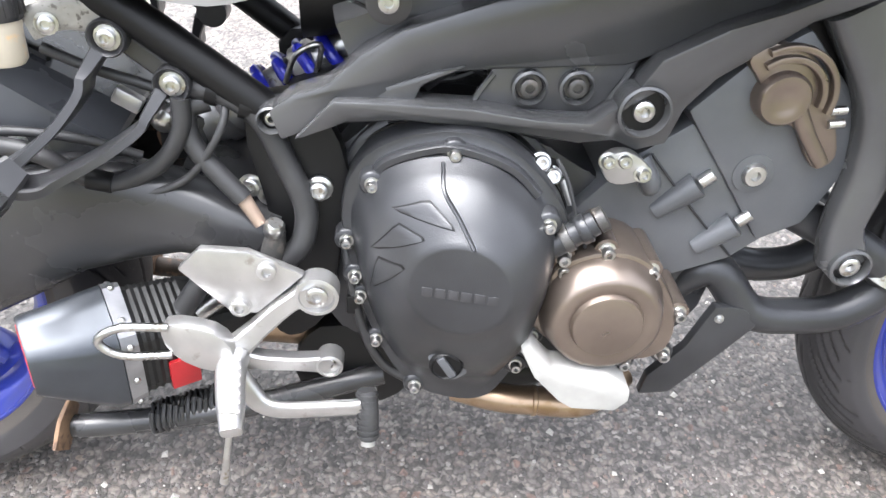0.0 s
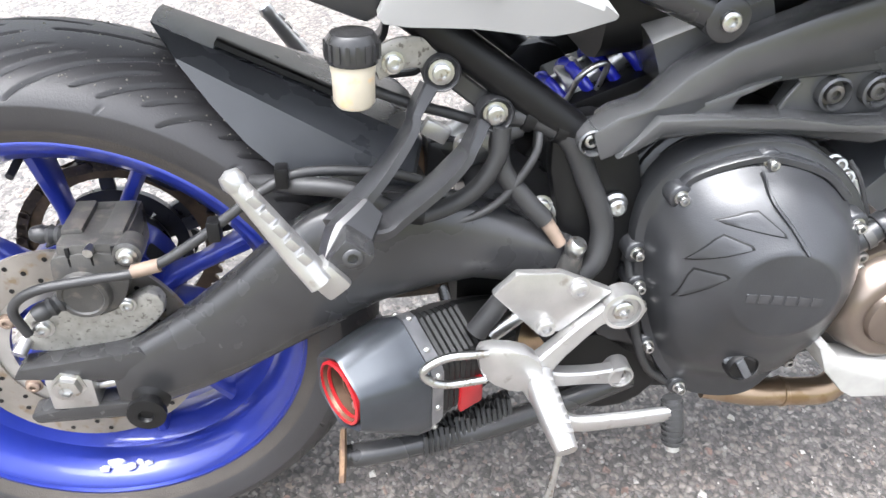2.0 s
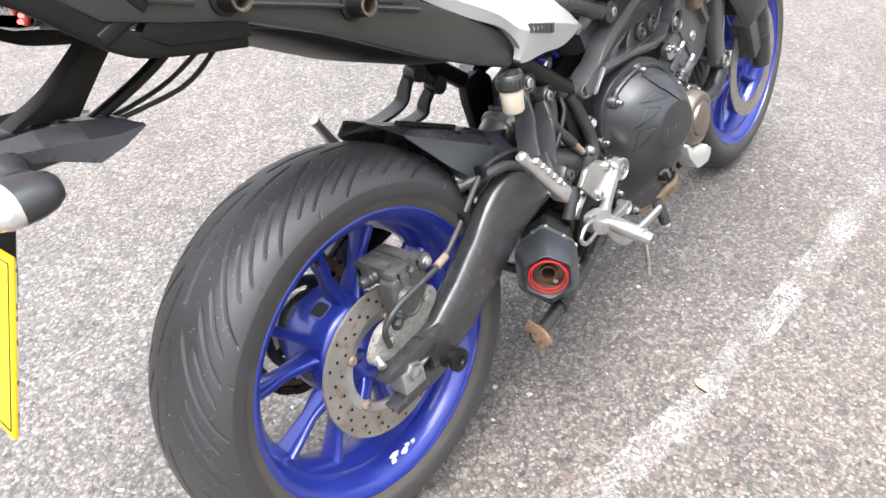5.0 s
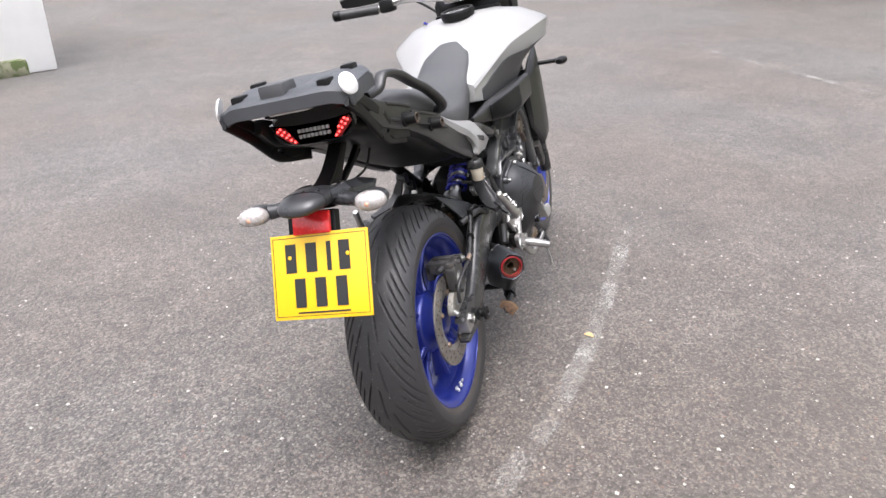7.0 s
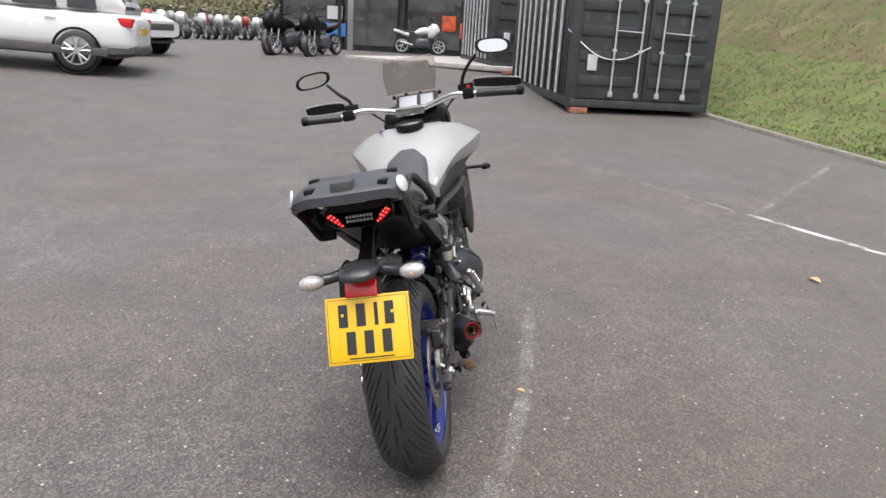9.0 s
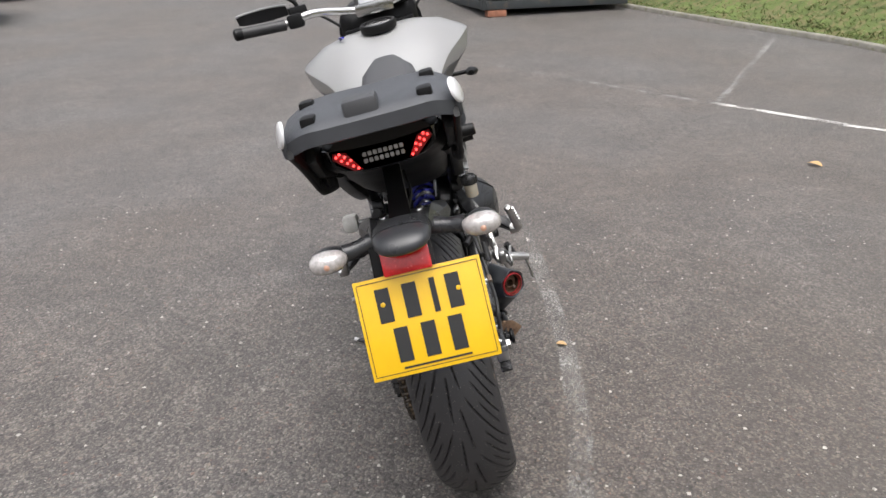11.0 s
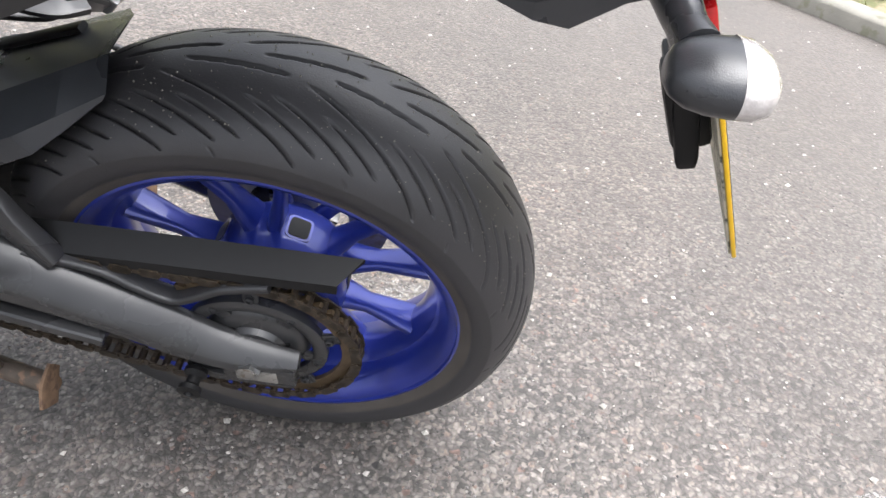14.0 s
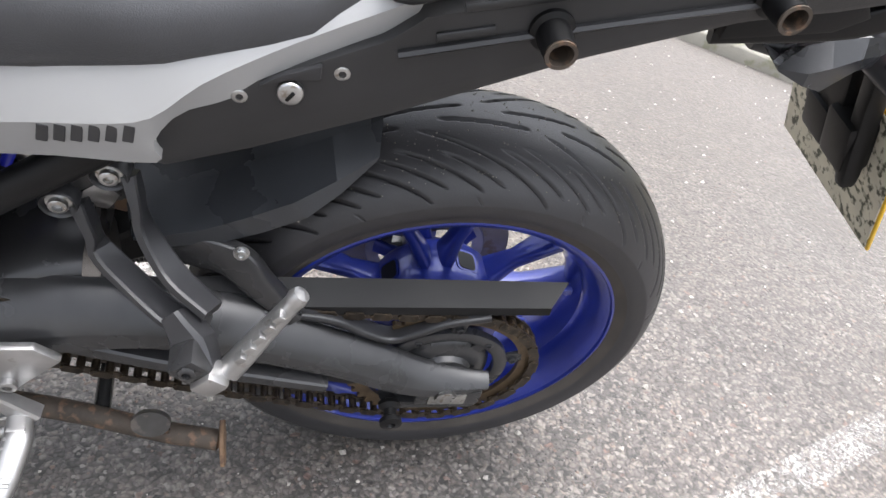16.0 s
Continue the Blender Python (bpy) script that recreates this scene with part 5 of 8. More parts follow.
for q, r in (((0.766, -0.179, 0.471), 0.0140), ((0.780, -0.179, 0.481), 0.0178), ((0.795, -0.178, 0.491), 0.0120)):
    part("pipe_collar", lathe([(r - 0.004, -0.005), (min(r, 0.0145), -0.004), (min(r, 0.0145), 0.004), (r - 0.004, 0.005)], q, (0.82, 0, 0.57), 18), ENGINE if r > 0.0176 else CALIPER, case)
part("sensor_flange", prism(bent([(0.796, 0.530), (0.806, 0.541), (0.823, 0.541), (0.840, 0.528), (0.838, 0.517), (0.818, 0.510), (0.803, 0.514)], 3), -0.146, -0.132, 0.003), ALU, case, "aluminium sensor flange")
for x, z in ((0.800, 0.534), (0.815, 0.535), (0.835, 0.522)):
    bolt(case, (x, -0.146, z), 0.0062, (0, -1, 0.1), h=0.008)
part("flange_stem", sweep([(0.838, -0.120, 0.525), (0.850, -0.128, 0.505), (0.853, -0.124, 0.495)], [(0.012, 0.012), (0.011, 0.011), (0.008, 0.008)], n=12), ENGINEGREY, case)
for x, z in ((0.741, 0.526), (0.753, 0.513)):
    bolt(case, (x, -0.138, z), 0.0072, (0, -1, 0.4), STEEL, h=0.012)
part("switch_body", sweep([(0.744, -0.120, 0.505), (0.756, -0.136, 0.520)], [(0.013, 0.010), (0.011, 0.008)], p=3, n=12, k=1), DULL, case, "small black switch")
part("switch_terminal", sweep([(0.764, -0.142, 0.512), (0.773, -0.150, 0.490)], [(0.005, 0.005), (0.004, 0.004)], n=10, k=1), ALU, case)
part("sensor_lead", sweep([(0.756, -0.138, 0.530), (0.766, -0.148, 0.514), (0.776, -0.158, 0.486), (0.785, -0.170, 0.462), (0.790, -0.168, 0.448)], 0.0022, n=6), HOSE, case)
part("lead_loom", sweep([(0.60, -0.115, 0.555), (0.68, -0.105, 0.560), (0.735, -0.112, 0.545), (0.79, -0.10, 0.55)], 0.006, n=8), HOSE, case)
left_cover = part("left_cover", lathe([(0.112, 0.09), (0.112, 0.140), (0.107, 0.146), (0.098, 0.148), (0.094, 0.190), (0.084, 0.206), (0.048, 0.210), (0.046, 0.214), (0.0, 0.215)], (0.75, 0, 0.37), (0, 1, 0), 44), ENGINE, case, "black left engine cover")
for k in range(8):
    an = radians(20 + 45 * k)
    bolt(case, (0.75 + 0.104 * math.cos(an), 0.145, 0.37 + 0.104 * math.sin(an)), 0.0052, (0, 1, 0), h=0.009)
part("left_cover_rib", sweep([(0.675, 0.176, 0.42), (0.70, 0.200, 0.415), (0.74, 0.210, 0.41)], (0.004, 0.006), p=3, n=8), ENGINE, case)
part("engine_lead", sweep([(0.60, 0.115, 0.50), (0.66, 0.145, 0.48), (0.72, 0.150, 0.50), (0.80, 0.14, 0.52)], 0.005, n=8), HOSE, case)
part("clutch_lever", sweep([(0.62, 0.132, 0.49), (0.655, 0.155, 0.505), (0.69, 0.15, 0.515)], (0.006, 0.004), p=3, n=8), STEEL, case)
part("sprocket_cover", prism(bent([(0.52, 0.33), (0.52, 0.46), (0.57, 0.50), (0.63, 0.47), (0.62, 0.36)], 3), 0.10, 0.128, 0.006), ENGINE, case)
part("lower_cowl_bracket", prism([(0.934, 0.303), (0.955, 0.358), (0.986, 0.357), (1.010, 0.338), (0.975, 0.292), (0.93, 0.236), (0.895, 0.232), (0.90, 0.26)], -0.125, -0.112, 0.003), ENGINE, bike, "black bracket under the cylinder")
bolt(bike, (0.962, -0.125, 0.343), 0.004, (0, -1, 0))

# ---- frame ----
frame_part = part("main_frame", sweep([(0.56, 0, 0.62), (0.66, 0, 0.66)], (0.03, 0.11), p=4, n=12), FRAMEGREY, bike, "graphite cast aluminium frame")
for s in (-1, 1):
    def side(bm):
        return bm if s < 0 else flip(bm)
    bm = prism([(0.508, 0.541), (0.498, 0.568), (0.520, 0.583), (0.548, 0.592), (0.577, 0.620), (0.612, 0.642), (0.692, 0.670), (0.78, 0.697), (0.88, 0.722), (0.97, 0.748), (0.985, 0.700), (0.925, 0.670), (0.884, 0.650), (0.84, 0.630), (0.806, 0.616), (0.74, 0.611), (0.692, 0.608), (0.634, 0.600), (0.603, 0.578), (0.555, 0.562)], -0.146, -0.108, 0.004, seg=2)
    for v in bm.verts:
        under = np.interp(v.co.x, (0.5, 0.603, 0.634, 0.806, 0.884, 0.985), (0.55, 0.578, 0.600, 0.616, 0.650, 0.700)) + 0.021 - v.co.z
        v.co.y += 0.35 * max(0.0, v.co.z - 0.655) + (0.85 * max(0.0, under) if v.co.x > 0.58 and v.co.y < -0.125 else 0.0)
    part("upper_beam", side(bm), FRAMEGREY, frame_part, "graphite upper frame beam")
    part("beam_crest", side(sweep([(0.93, -0.118, 0.712), (0.98, -0.115, 0.725), (1.06, -0.085, 0.785), (1.13, -0.05, 0.86)], [(0.034, 0.022), (0.045, 0.022), (0.05, 0.024)], p=4, n=16)), FRAMEGREY, frame_part)
    bm = prism([(0.520, 0.545), (0.555, 0.582), (0.601, 0.582), (0.674, 0.580), (0.732, 0.572), (0.778, 0.571), (0.807, 0.594), (0.829, 0.630), (0.878, 0.657), (0.925, 0.674), (0.96, 0.690), (1.0, 0.690), (0.955, 0.661), (0.921, 0.632), (0.888, 0.608), (0.866, 0.580), (0.856, 0.546), (0.829, 0.538), (0.807, 0.547), (0.771, 0.545), (0.689, 0.557), (0.614, 0.562), (0.565, 0.556)], -0.153, -0.116, 0.0035, seg=2)
    for v in bm.verts:
        ridge = np.interp(v.co.x, (0.52, 0.555, 0.601, 0.674, 0.732, 0.778, 0.807, 0.829, 0.878, 0.96), (0.545, 0.582, 0.582, 0.580, 0.572, 0.571, 0.594, 0.630, 0.657, 0.690))
        if v.co.y < -0.13:
            v.co.y += min(0.022, 0.75 * max(0.0, ridge - 0.004 - v.co.z))
    part("lower_beam", side(bm), FRAMEGREY, frame_part, "graphite lower frame beam")
    part("beam_gusset", side(prism([(0.545, 0.562), (0.59, 0.588), (0.640, 0.606), (0.668, 0.612), (0.630, 0.594), (0.620, 0.572)], -0.138, -0.118, 0.004)), FRAMEGREY, frame_part)
    part("engine_lug", side(prism([(0.672, 0.566), (0.690, 0.606), (0.735, 0.640), (0.815, 0.645), (0.818, 0.618), (0.79, 0.562), (0.73, 0.562)], -0.124, -0.106, 0.003)), FRAMEGREY, frame_part)
    part("lug_edge", side(sweep([(0.692, -0.124, 0.603), (0.676, -0.126, 0.578), (0.684, -0.127, 0.573), (0.780, -0.127, 0.570), (0.800, -0.126, 0.590), (0.813, -0.125, 0.613)], (0.0028, 0.003), p=2.5, n=8, k=2)), FRAMEGREY, frame_part)
    part("front_leg", side(sweep([(1.0, -0.125, 0.68), (1.045, -0.13, 0.60), (1.055, -0.132, 0.53), (1.05, -0.134, 0.47), (1.062, -0.134, 0.43)], [(0.034, 0.018), (0.026, 0.018), (0.020, 0.016), (0.018, 0.016), (0.024, 0.016)], p=4, n=14)), FRAMEGREY, frame_part, "graphite front engine hanger")
    for x, y, z, r in ((0.822, -0.152, 0.584, 0.0095), (1.063, -0.150, 0.430, 0.0105), (0.724, -0.129, 0.593, 0.0085), (0.766, -0.129, 0.595, 0.0085), (0.500, -0.140, 0.558, 0.0065)):
        wide = 1.9 if 0.7 < x < 0.78 else 2.5 if 0.7 < x < 0.9 else 2.0
        part("bolt_cup", side(lathe([(r * wide, 0.02), (r * wide, -0.006), (r * (wide - 0.25), -0.0075), (r * (wide - 0.45), -0.004), (r * (wide - 0.55), 0.008)], (x, y + 0.002, z), (0, 1, 0), 30)), FRAMEGREY, frame_part)
        part("bolt_recess", side(lathe([(r * (wide - 0.5), 0.004), (r * (wide - 0.5), 0.0005), (r * 1.3, 0.0), (0, 0.0)], (x, y + 0.003, z), (0, 1, 0), 24)), DULL, frame_part)
        bolt(frame_part, (x, s * abs(y + (0.003 if 0.7 < x < 0.78 else 0.006)), z), r, (0, s, 0), CALIPER if 0.7 < x < 0.78 else STEEL)
    part("pivot_plate", side(prism(bent([(0.47, 0.555), (0.53, 0.57), (0.565, 0.50), (0.555, 0.40), (0.54, 0.33), (0.50, 0.30), (0.475, 0.34), (0.49, 0.43)], 3), -0.118, -0.095, 0.005)), DULL, frame_part, "black swingarm pivot plate")
    part("subframe_tube", side(sweep([(0.500, -0.115, 0.552), (0.36, -0.115, 0.655), (0.27, -0.118, 0.715), (0.10, -0.12, 0.79), (-0.10, -0.11, 0.86)], 0.0165, n=14)), DULL, frame_part, "black subframe tube")
    part("upper_subframe_tube", side(sweep([(0.600, -0.128, 0.664), (0.50, -0.126, 0.704), (0.45, -0.118, 0.720), (0.40, -0.106, 0.735)], 0.0165, n=12)), BLACK, frame_part, "black upper subframe tube")
    part("tube_lug", side(lathe([(0.019, 0.02), (0.019, -0.003), (0.015, -0.005)], (0.600, -0.140, 0.664), (0, 1, 0), 24)), BLACK, frame_part)
    bolt(frame_part, (0.600, s * 0.143, 0.664), 0.0085, (0, s, 0))
    part("air_scoop", side(sections([(0.46, 0.006, 0.728, 0.748, -0.118), (0.58, 0.018, 0.706, 0.772, -0.145), (0.70, 0.022, 0.688, 0.778, -0.165), (0.82, 0.02, 0.690, 0.782, -0.180), (0.96, 0.012, 0.70, 0.782, -0.192)], 16, 3)), PLASTIC, bike, "black ribbed side cover below the tank")
    for k in range(11):
        part("scoop_rib", side(sweep([(0.54, -0.158, 0.716 + 0.0044 * k), (0.66, -0.181, 0.698 + 0.0066 * k), (0.80, -0.199, 0.698 + 0.0070 * k)], (0.0014, 0.003), n=6, k=3)), DULL, bike)
part("pivot_bolt", lathe([(0.0125, 0), (0.0125, 0.004), (0.009, 0.006), (0.009, 0.012), (0.0065, 0.014), (0.005, 0.009), (0, 0.009)], (0.538, -0.120, 0.484), (0, -1, 0), 24), STEEL, frame_part, "steel swingarm pivot bolt")
bolt(frame_part, (0.488, -0.105, 0.468), 0.010, (0, -1, 0))
part("frame_infill", prism([(0.50, 0.46), (0.50, 0.56), (0.60, 0.60), (0.68, 0.60), (0.80, 0.66), (0.95, 0.67), (0.90, 0.58), (0.76, 0.53), (0.60, 0.50)], -0.06, 0.06, 0.004), DULL, frame_part)
for k, (a, b, c) in enumerate((((0.62, -0.085, 0.59), (0.66, -0.10, 0.605), (0.70, -0.09, 0.585)), ((0.635, -0.09, 0.575), (0.665, -0.095, 0.60), (0.69, -0.085, 0.61)), ((0.61, -0.08, 0.60), (0.65, -0.092, 0.585), (0.695, -0.088, 0.60)))):
    part("throttle_lead", sweep([a, b, c], 0.0035, n=8), HOSE, bike, "black lead inside the frame")
part("throttle_clamp", block((0.655, -0.085, 0.592), (0.012, 0.010, 0.014), 0.003), ALU, bike, "small bright cable clamp")
part("airbox", sections([(0.52, 0.08, 0.60, 0.76), (0.62, 0.10, 0.62, 0.80), (0.80, 0.11, 0.64, 0.86), (0.98, 0.10, 0.66, 0.88)], 16, 4), DULL, bike, "black airbox under the tank")

# ---- rear shock ----
shock = part("rear_shock", sweep([(0.42, -0.01, 0.50), (0.47, -0.012, 0.535), (0.60, -0.015, 0.62)], 0.018, n=16), STEEL, bike, "rear shock absorber with a blue spring")
helix = []
for i in range(80):
    f = i / 79
    c = Vector((0.475, -0.012, 0.530)).lerp(Vector((0.615, -0.015, 0.622)), f)
    dd = Vector((0.833, 0, 0.553))
    u, v = Vector((0, 1, 0)), Vector((-0.553, 0, 0.833))
    an = f * 6.5 * 2 * math.pi
    helix.append(c + (u * math.cos(an) + v * math.sin(an)) * 0.029)
part("spring", sweep(helix, 0.0065, n=8, k=1), SPRING, shock, "blue coil spring")
part("shock_body", lathe([(0.024, -0.045), (0.029, -0.02), (0.029, 0.005), (0.033, 0.006), (0.033, 0.016), (0.027, 0.018), (0.027, 0.032), (0.022, 0.035)], (0.42, -0.005, 0.505), (0.833, 0, 0.553), 20), ALU, shock)
part("shock_end", lathe([(0.020, -0.022), (0.022, -0.01), (0.018, 0.0)], (0.385, -0.005, 0.483), (0.833, 0, 0.553), 18), RUST, shock, "rusty shock end")
part("preload_collar", lathe([(0.024, -0.012), (0.026, -0.010), (0.026, 0.010), (0.024, 0.012)], (0.520, -0.014, 0.565), (0.833, 0, 0.553), 22), ALU, shock)
part("adjuster_clip", sweep([(0.500, -0.050, 0.560), (0.512, -0.056, 0.590), (0.535, -0.056, 0.600), (0.530, -0.050, 0.572)], 0.003, n=8), STEEL, shock, "bent steel adjuster clip")
part("shock_mount", block((0.39, -0.01, 0.49), (0.05, 0.05, 0.05), 0.008), BLACK, shock)

# ---- brackets, pegs and pedals, right and left ----
RIGHT_LEGS = ([(0.357, -0.130, 0.606), (0.345, -0.140, 0.587), (0.340, -0.150, 0.572), (0.320, -0.165, 0.547), (0.295, -0.187, 0.527), (0.274, -0.212, 0.517)],
              [(0.404, -0.130, 0.572), (0.394, -0.142, 0.556), (0.385, -0.150, 0.544), (0.360, -0.170, 0.528), (0.322, -0.195, 0.512), (0.304, -0.208, 0.511), (0.288, -0.213, 0.518)])
LEFT_LEGS = ([(0.340, 0.118, 0.620), (0.335, 0.130, 0.599), (0.332, 0.140, 0.581), (0.321, 0.155, 0.565), (0.300, 0.180, 0.550), (0.268, 0.208, 0.540)],
             [(0.386, 0.118, 0.580), (0.377, 0.130, 0.559), (0.371, 0.140, 0.539), (0.342, 0.166, 0.525), (0.311, 0.192, 0.516), (0.292, 0.204, 0.516), (0.274, 0.211, 0.526)])
BOSSES = {-1: ((0.367, -0.122, 0.619), (0.415, -0.122, 0.581)), 1: ((0.355, 0.112, 0.624), (0.400, 0.112, 0.586))}


def blade(edge, s, widths, thick):
    """A flat bar whose outer edge follows the given line and whose breadth points inboard."""
    m = len(edge) - 1
    path = [Vector(q) - Vector((0, s * (widths[0] + (widths[1] - widths[0]) * min(1, 2.5 * k / m)), 0)) for k, q in enumerate(edge)]
    return sweep(path, [(thick * 1.5, widths[0]), (thick, widths[1]), (thick, widths[1]), (thick, widths[1]), (thick * 1.3, widths[1] * 0.8)], p=7, n=8, k=4)


for s in (-1, 1):
    def side(bm):
        return bm if s < 0 else flip(bm)
    LEG_A, LEG_B = RIGHT_LEGS if s < 0 else LEFT_LEGS
    br = part("pillion_bracket", blade(LEG_A, s, (0.010, 0.017 if s < 0 else 0.014), 0.0046), SATIN, bike, "black forked pillion footrest bracket", sharp=18)
    part("bracket_leg", blade(LEG_B, s, (0.010, 0.017 if s < 0 else 0.014), 0.0046), SATIN, br, sharp=18)
    part("bracket_foot", side(sweep([(0.300, -0.188, 0.528), (0.284, -0.210, 0.514), (0.272, -0.234, 0.497)], [(0.012, 0.012), (0.019, 0.013), (0.014, 0.012)], p=6, n=8)), SATIN, br, sharp=18)
    a, b = (Vector(q) for q in BOSSES[s])
    part("bracket_strap", sweep([a - Vector((0, s * 0.012, 0)), b - Vector((0, s * 0.012, 0))], (0.009, 0.005), p=6, n=8), BLACK, br, sharp=18)
    for q in (a, b):
        part("bolt_boss", lathe([(0.0165, -0.020), (0.0165, 0.006), (0.0150, 0.008), (0.0125, 0.006), (0.0115, 0.003)], q, (0, s, 0), 28), SATIN, br)
        bolt(br, q + Vector((0, s * 0.003, 0)), 0.0082, (0, s, 0))
    tip, root = (Vector((0.204, -0.226, 0.576)), Vector((0.262, -0.246, 0.498))) if s < 0 else (Vector((0.197, -0.208, 0.582)), Vector((0.252, -0.229, 0.498)))
    peg = part("pillion_peg", side(sweep([root, root.lerp(tip, 0.25), root.lerp(tip, 0.6), tip], [(0.010, 0.012), (0.0105, 0.010), (0.009, 0.0085), (0.0075, 0.0075)], p=3, n=12)), ALU, br, "bare aluminium folding pillion footpeg")
    for k in range(5):
        q = root.lerp(tip, 0.25 + 0.14 * k)
        part("peg_tooth", side(block(q + Vector((0.004, -0.008, 0.006)), (0.011, 0.010, 0.008), 0.002, Matrix.Rotation(radians(50), 4, "Y"))), ALU, br)
    part("peg_knob", side(lathe([(0.0, -0.010), (0.008, -0.007), (0.0098, 0), (0.008, 0.007), (0, 0.010)], tip, (-0.5, 0.1, 0.8), 14)), ALU, br)
    part("peg_clevis", side(block((0.268, -0.236, 0.497), (0.028, 0.026, 0.024), 0.005, Matrix.Rotation(radians(50), 4, "Y"))), ALU, br)
    part("clevis_lug", side(block((0.284, -0.228, 0.512), (0.030, 0.030, 0.030), 0.006, Matrix.Rotation(radians(40), 4, "Y"))), BLACK, br)
    bolt(br, (0.286, s * 0.240, 0.516), 0.008, (0.1, s, 0.2), BLACK)

    # rider footrest assembly
    rb = part("rider_bracket", side(prism([(0.412, 0.424), (0.434, 0.447), (0.477, 0.445), (0.528, 0.421), (0.482, 0.376), (0.457, 0.376)], -0.178, -0.168, 0.003)), ALU, bike, "bare aluminium rider footrest bracket")
    part("bracket_arm", side(sweep([(0.540, -0.176, 0.402), (0.515, -0.178, 0.393), (0.480, -0.182, 0.360), (0.452, -0.186, 0.330)], [(0.017, 0.007), (0.009, 0.008), (0.010, 0.008), (0.014, 0.010)], p=6, n=8)), ALU, rb, sharp=18)
    part("bracket_arm", side(sweep([(0.452, -0.186, 0.335), (0.480, -0.184, 0.325), (0.515, -0.18, 0.320), (0.550, -0.178, 0.318)], [(0.014, 0.009), (0.009, 0.008), (0.008, 0.008), (0.011, 0.007)], p=6, n=8)), ALU, rb, sharp=18)
    for x, z, r in ((0.539, 0.402, 0.0205), (0.549, 0.318, 0.0135)):
        part("bracket_boss", side(lathe([(r, 0.012), (r, -0.008), (r * 0.82, -0.009), (r * 0.75, -0.004)], (x, -0.178, z), (0, 1, 0), 26)), ALU, rb)
        bolt(rb, (x, s * 0.178, z), r * 0.5, (0, s, 0))
    for x, z in ((0.494, 0.427), (0.466, 0.385)):
        bolt(rb, (x, s * 0.177, z), 0.009, (0, s, 0), ALU)
    rp = part("rider_peg", side(sweep([(0.462, -0.192, 0.336), (0.460, -0.215, 0.334), (0.465, -0.245, 0.324), (0.470, -0.272, 0.314)], [(0.010, 0.012), (0.012, 0.014), (0.0115, 0.013), (0.009, 0.010)], p=3, n=12, ref=(1, 0, 0))), ALU, rb, "bare aluminium rider footpeg")
    part("peg_feeler", side(sweep([(0.467, -0.262, 0.310), (0.463, -0.268, 0.285), (0.458, -0.272, 0.250)], [(0.0035, 0.0035), (0.003, 0.003), (0.0045, 0.0045)], n=8)), STEEL, rb)
    for k in range(7):
        part("peg_tooth", side(block((0.461 + 0.0012 * k, -0.210 - 0.0085 * k, 0.3455 - 0.0028 * k), (0.018, 0.0045, 0.003), 0.001)), ALU, rb)

# right: brake pedal, master cylinder, reservoir, hoses
ped = part("brake_pedal", sweep([(0.452, -0.198, 0.335), (0.472, -0.205, 0.302), (0.495, -0.212, 0.286), (0.54, -0.222, 0.296), (0.585, -0.232, 0.310)], [(0.013, 0.007), (0.012, 0.006), (0.009, 0.005), (0.008, 0.005), (0.008, 0.005)], p=4, n=12), ALU, bike, "bare aluminium brake pedal")
part("pedal_rubber", sweep([(0.588, -0.222, 0.322), (0.590, -0.232, 0.300), (0.590, -0.240, 0.276)], [(0.0095, 0.010), (0.010, 0.010), (0.009, 0.009)], n=14), HOSE, ped, "ribbed black rubber pedal tip")
for k in range(8):
    q = Vector((0.588, -0.224, 0.318)).lerp(Vector((0.590, -0.239, 0.280)), k / 7)
    part("pedal_rib", lathe([(0.0110, -0.0012), (0.0110, 0.0012)], q, (0.05, -0.35, -0.93), 14), HOSE, ped)
part("pedal_stop", lathe([(0.007, 0), (0.007, 0.006), (0, 0.008)], (0.590, -0.2405, 0.276), (0, -0.35, -0.93), 12), ALU, ped)
part("heel_loop", sweep([(0.405, -0.205, 0.378), (0.365, -0.212, 0.382), (0.344, -0.214, 0.368), (0.362, -0.212, 0.350), (0.405, -0.205, 0.346)], 0.0042, n=8), STEEL, bike, "bent steel return loop")
part("pedal_pivot", prism(bent([(0.40, 0.378), (0.445, 0.372), (0.462, 0.345), (0.44, 0.325), (0.405, 0.345)], 3), -0.205, -0.185, 0.004), ALU, bike, "aluminium pedal pivot")
part("pedal_spring", sweep([(0.42, -0.15, 0.355), (0.46, -0.15, 0.39)], 0.009, n=10), STEEL, bike)
part("brake_switch", sweep([(0.405, -0.15, 0.36), (0.435, -0.15, 0.41)], [(0.012, 0.012), (0.010, 0.010)], n=12), HOSE, bike, "black brake light switch")
mc = part("rear_master_cylinder", sweep([(0.488, -0.142, 0.385), (0.494, -0.142, 0.425), (0.498, -0.142, 0.448)], [(0.011, 0.011), (0.012, 0.012), (0.009, 0.009)], n=14), CALIPER, bike, "black rear brake master cylinder")
part("banjo", lathe([(0.008, -0.008), (0.0095, -0.005), (0.0095, 0.005), (0.007, 0.008)], (0.497, -0.146, 0.452), (0.3, -0.3, 1), 14), STEEL, mc)
part("hose_joint", sweep([(0.484, -0.140, 0.452), (0.468, -0.132, 0.475)], [(0.006, 0.006), (0.0075, 0.0075)], n=10), TAN, mc, "rust-tinted hose joint")
part("feed_hose", sweep([(0.468, -0.132, 0.475), (0.445, -0.128, 0.50), (0.425, -0.124, 0.527), (0.422, -0.118, 0.555), (0.44, -0.112, 0.562)], 0.0095, n=10), HOSE, bike, "black feed hose")
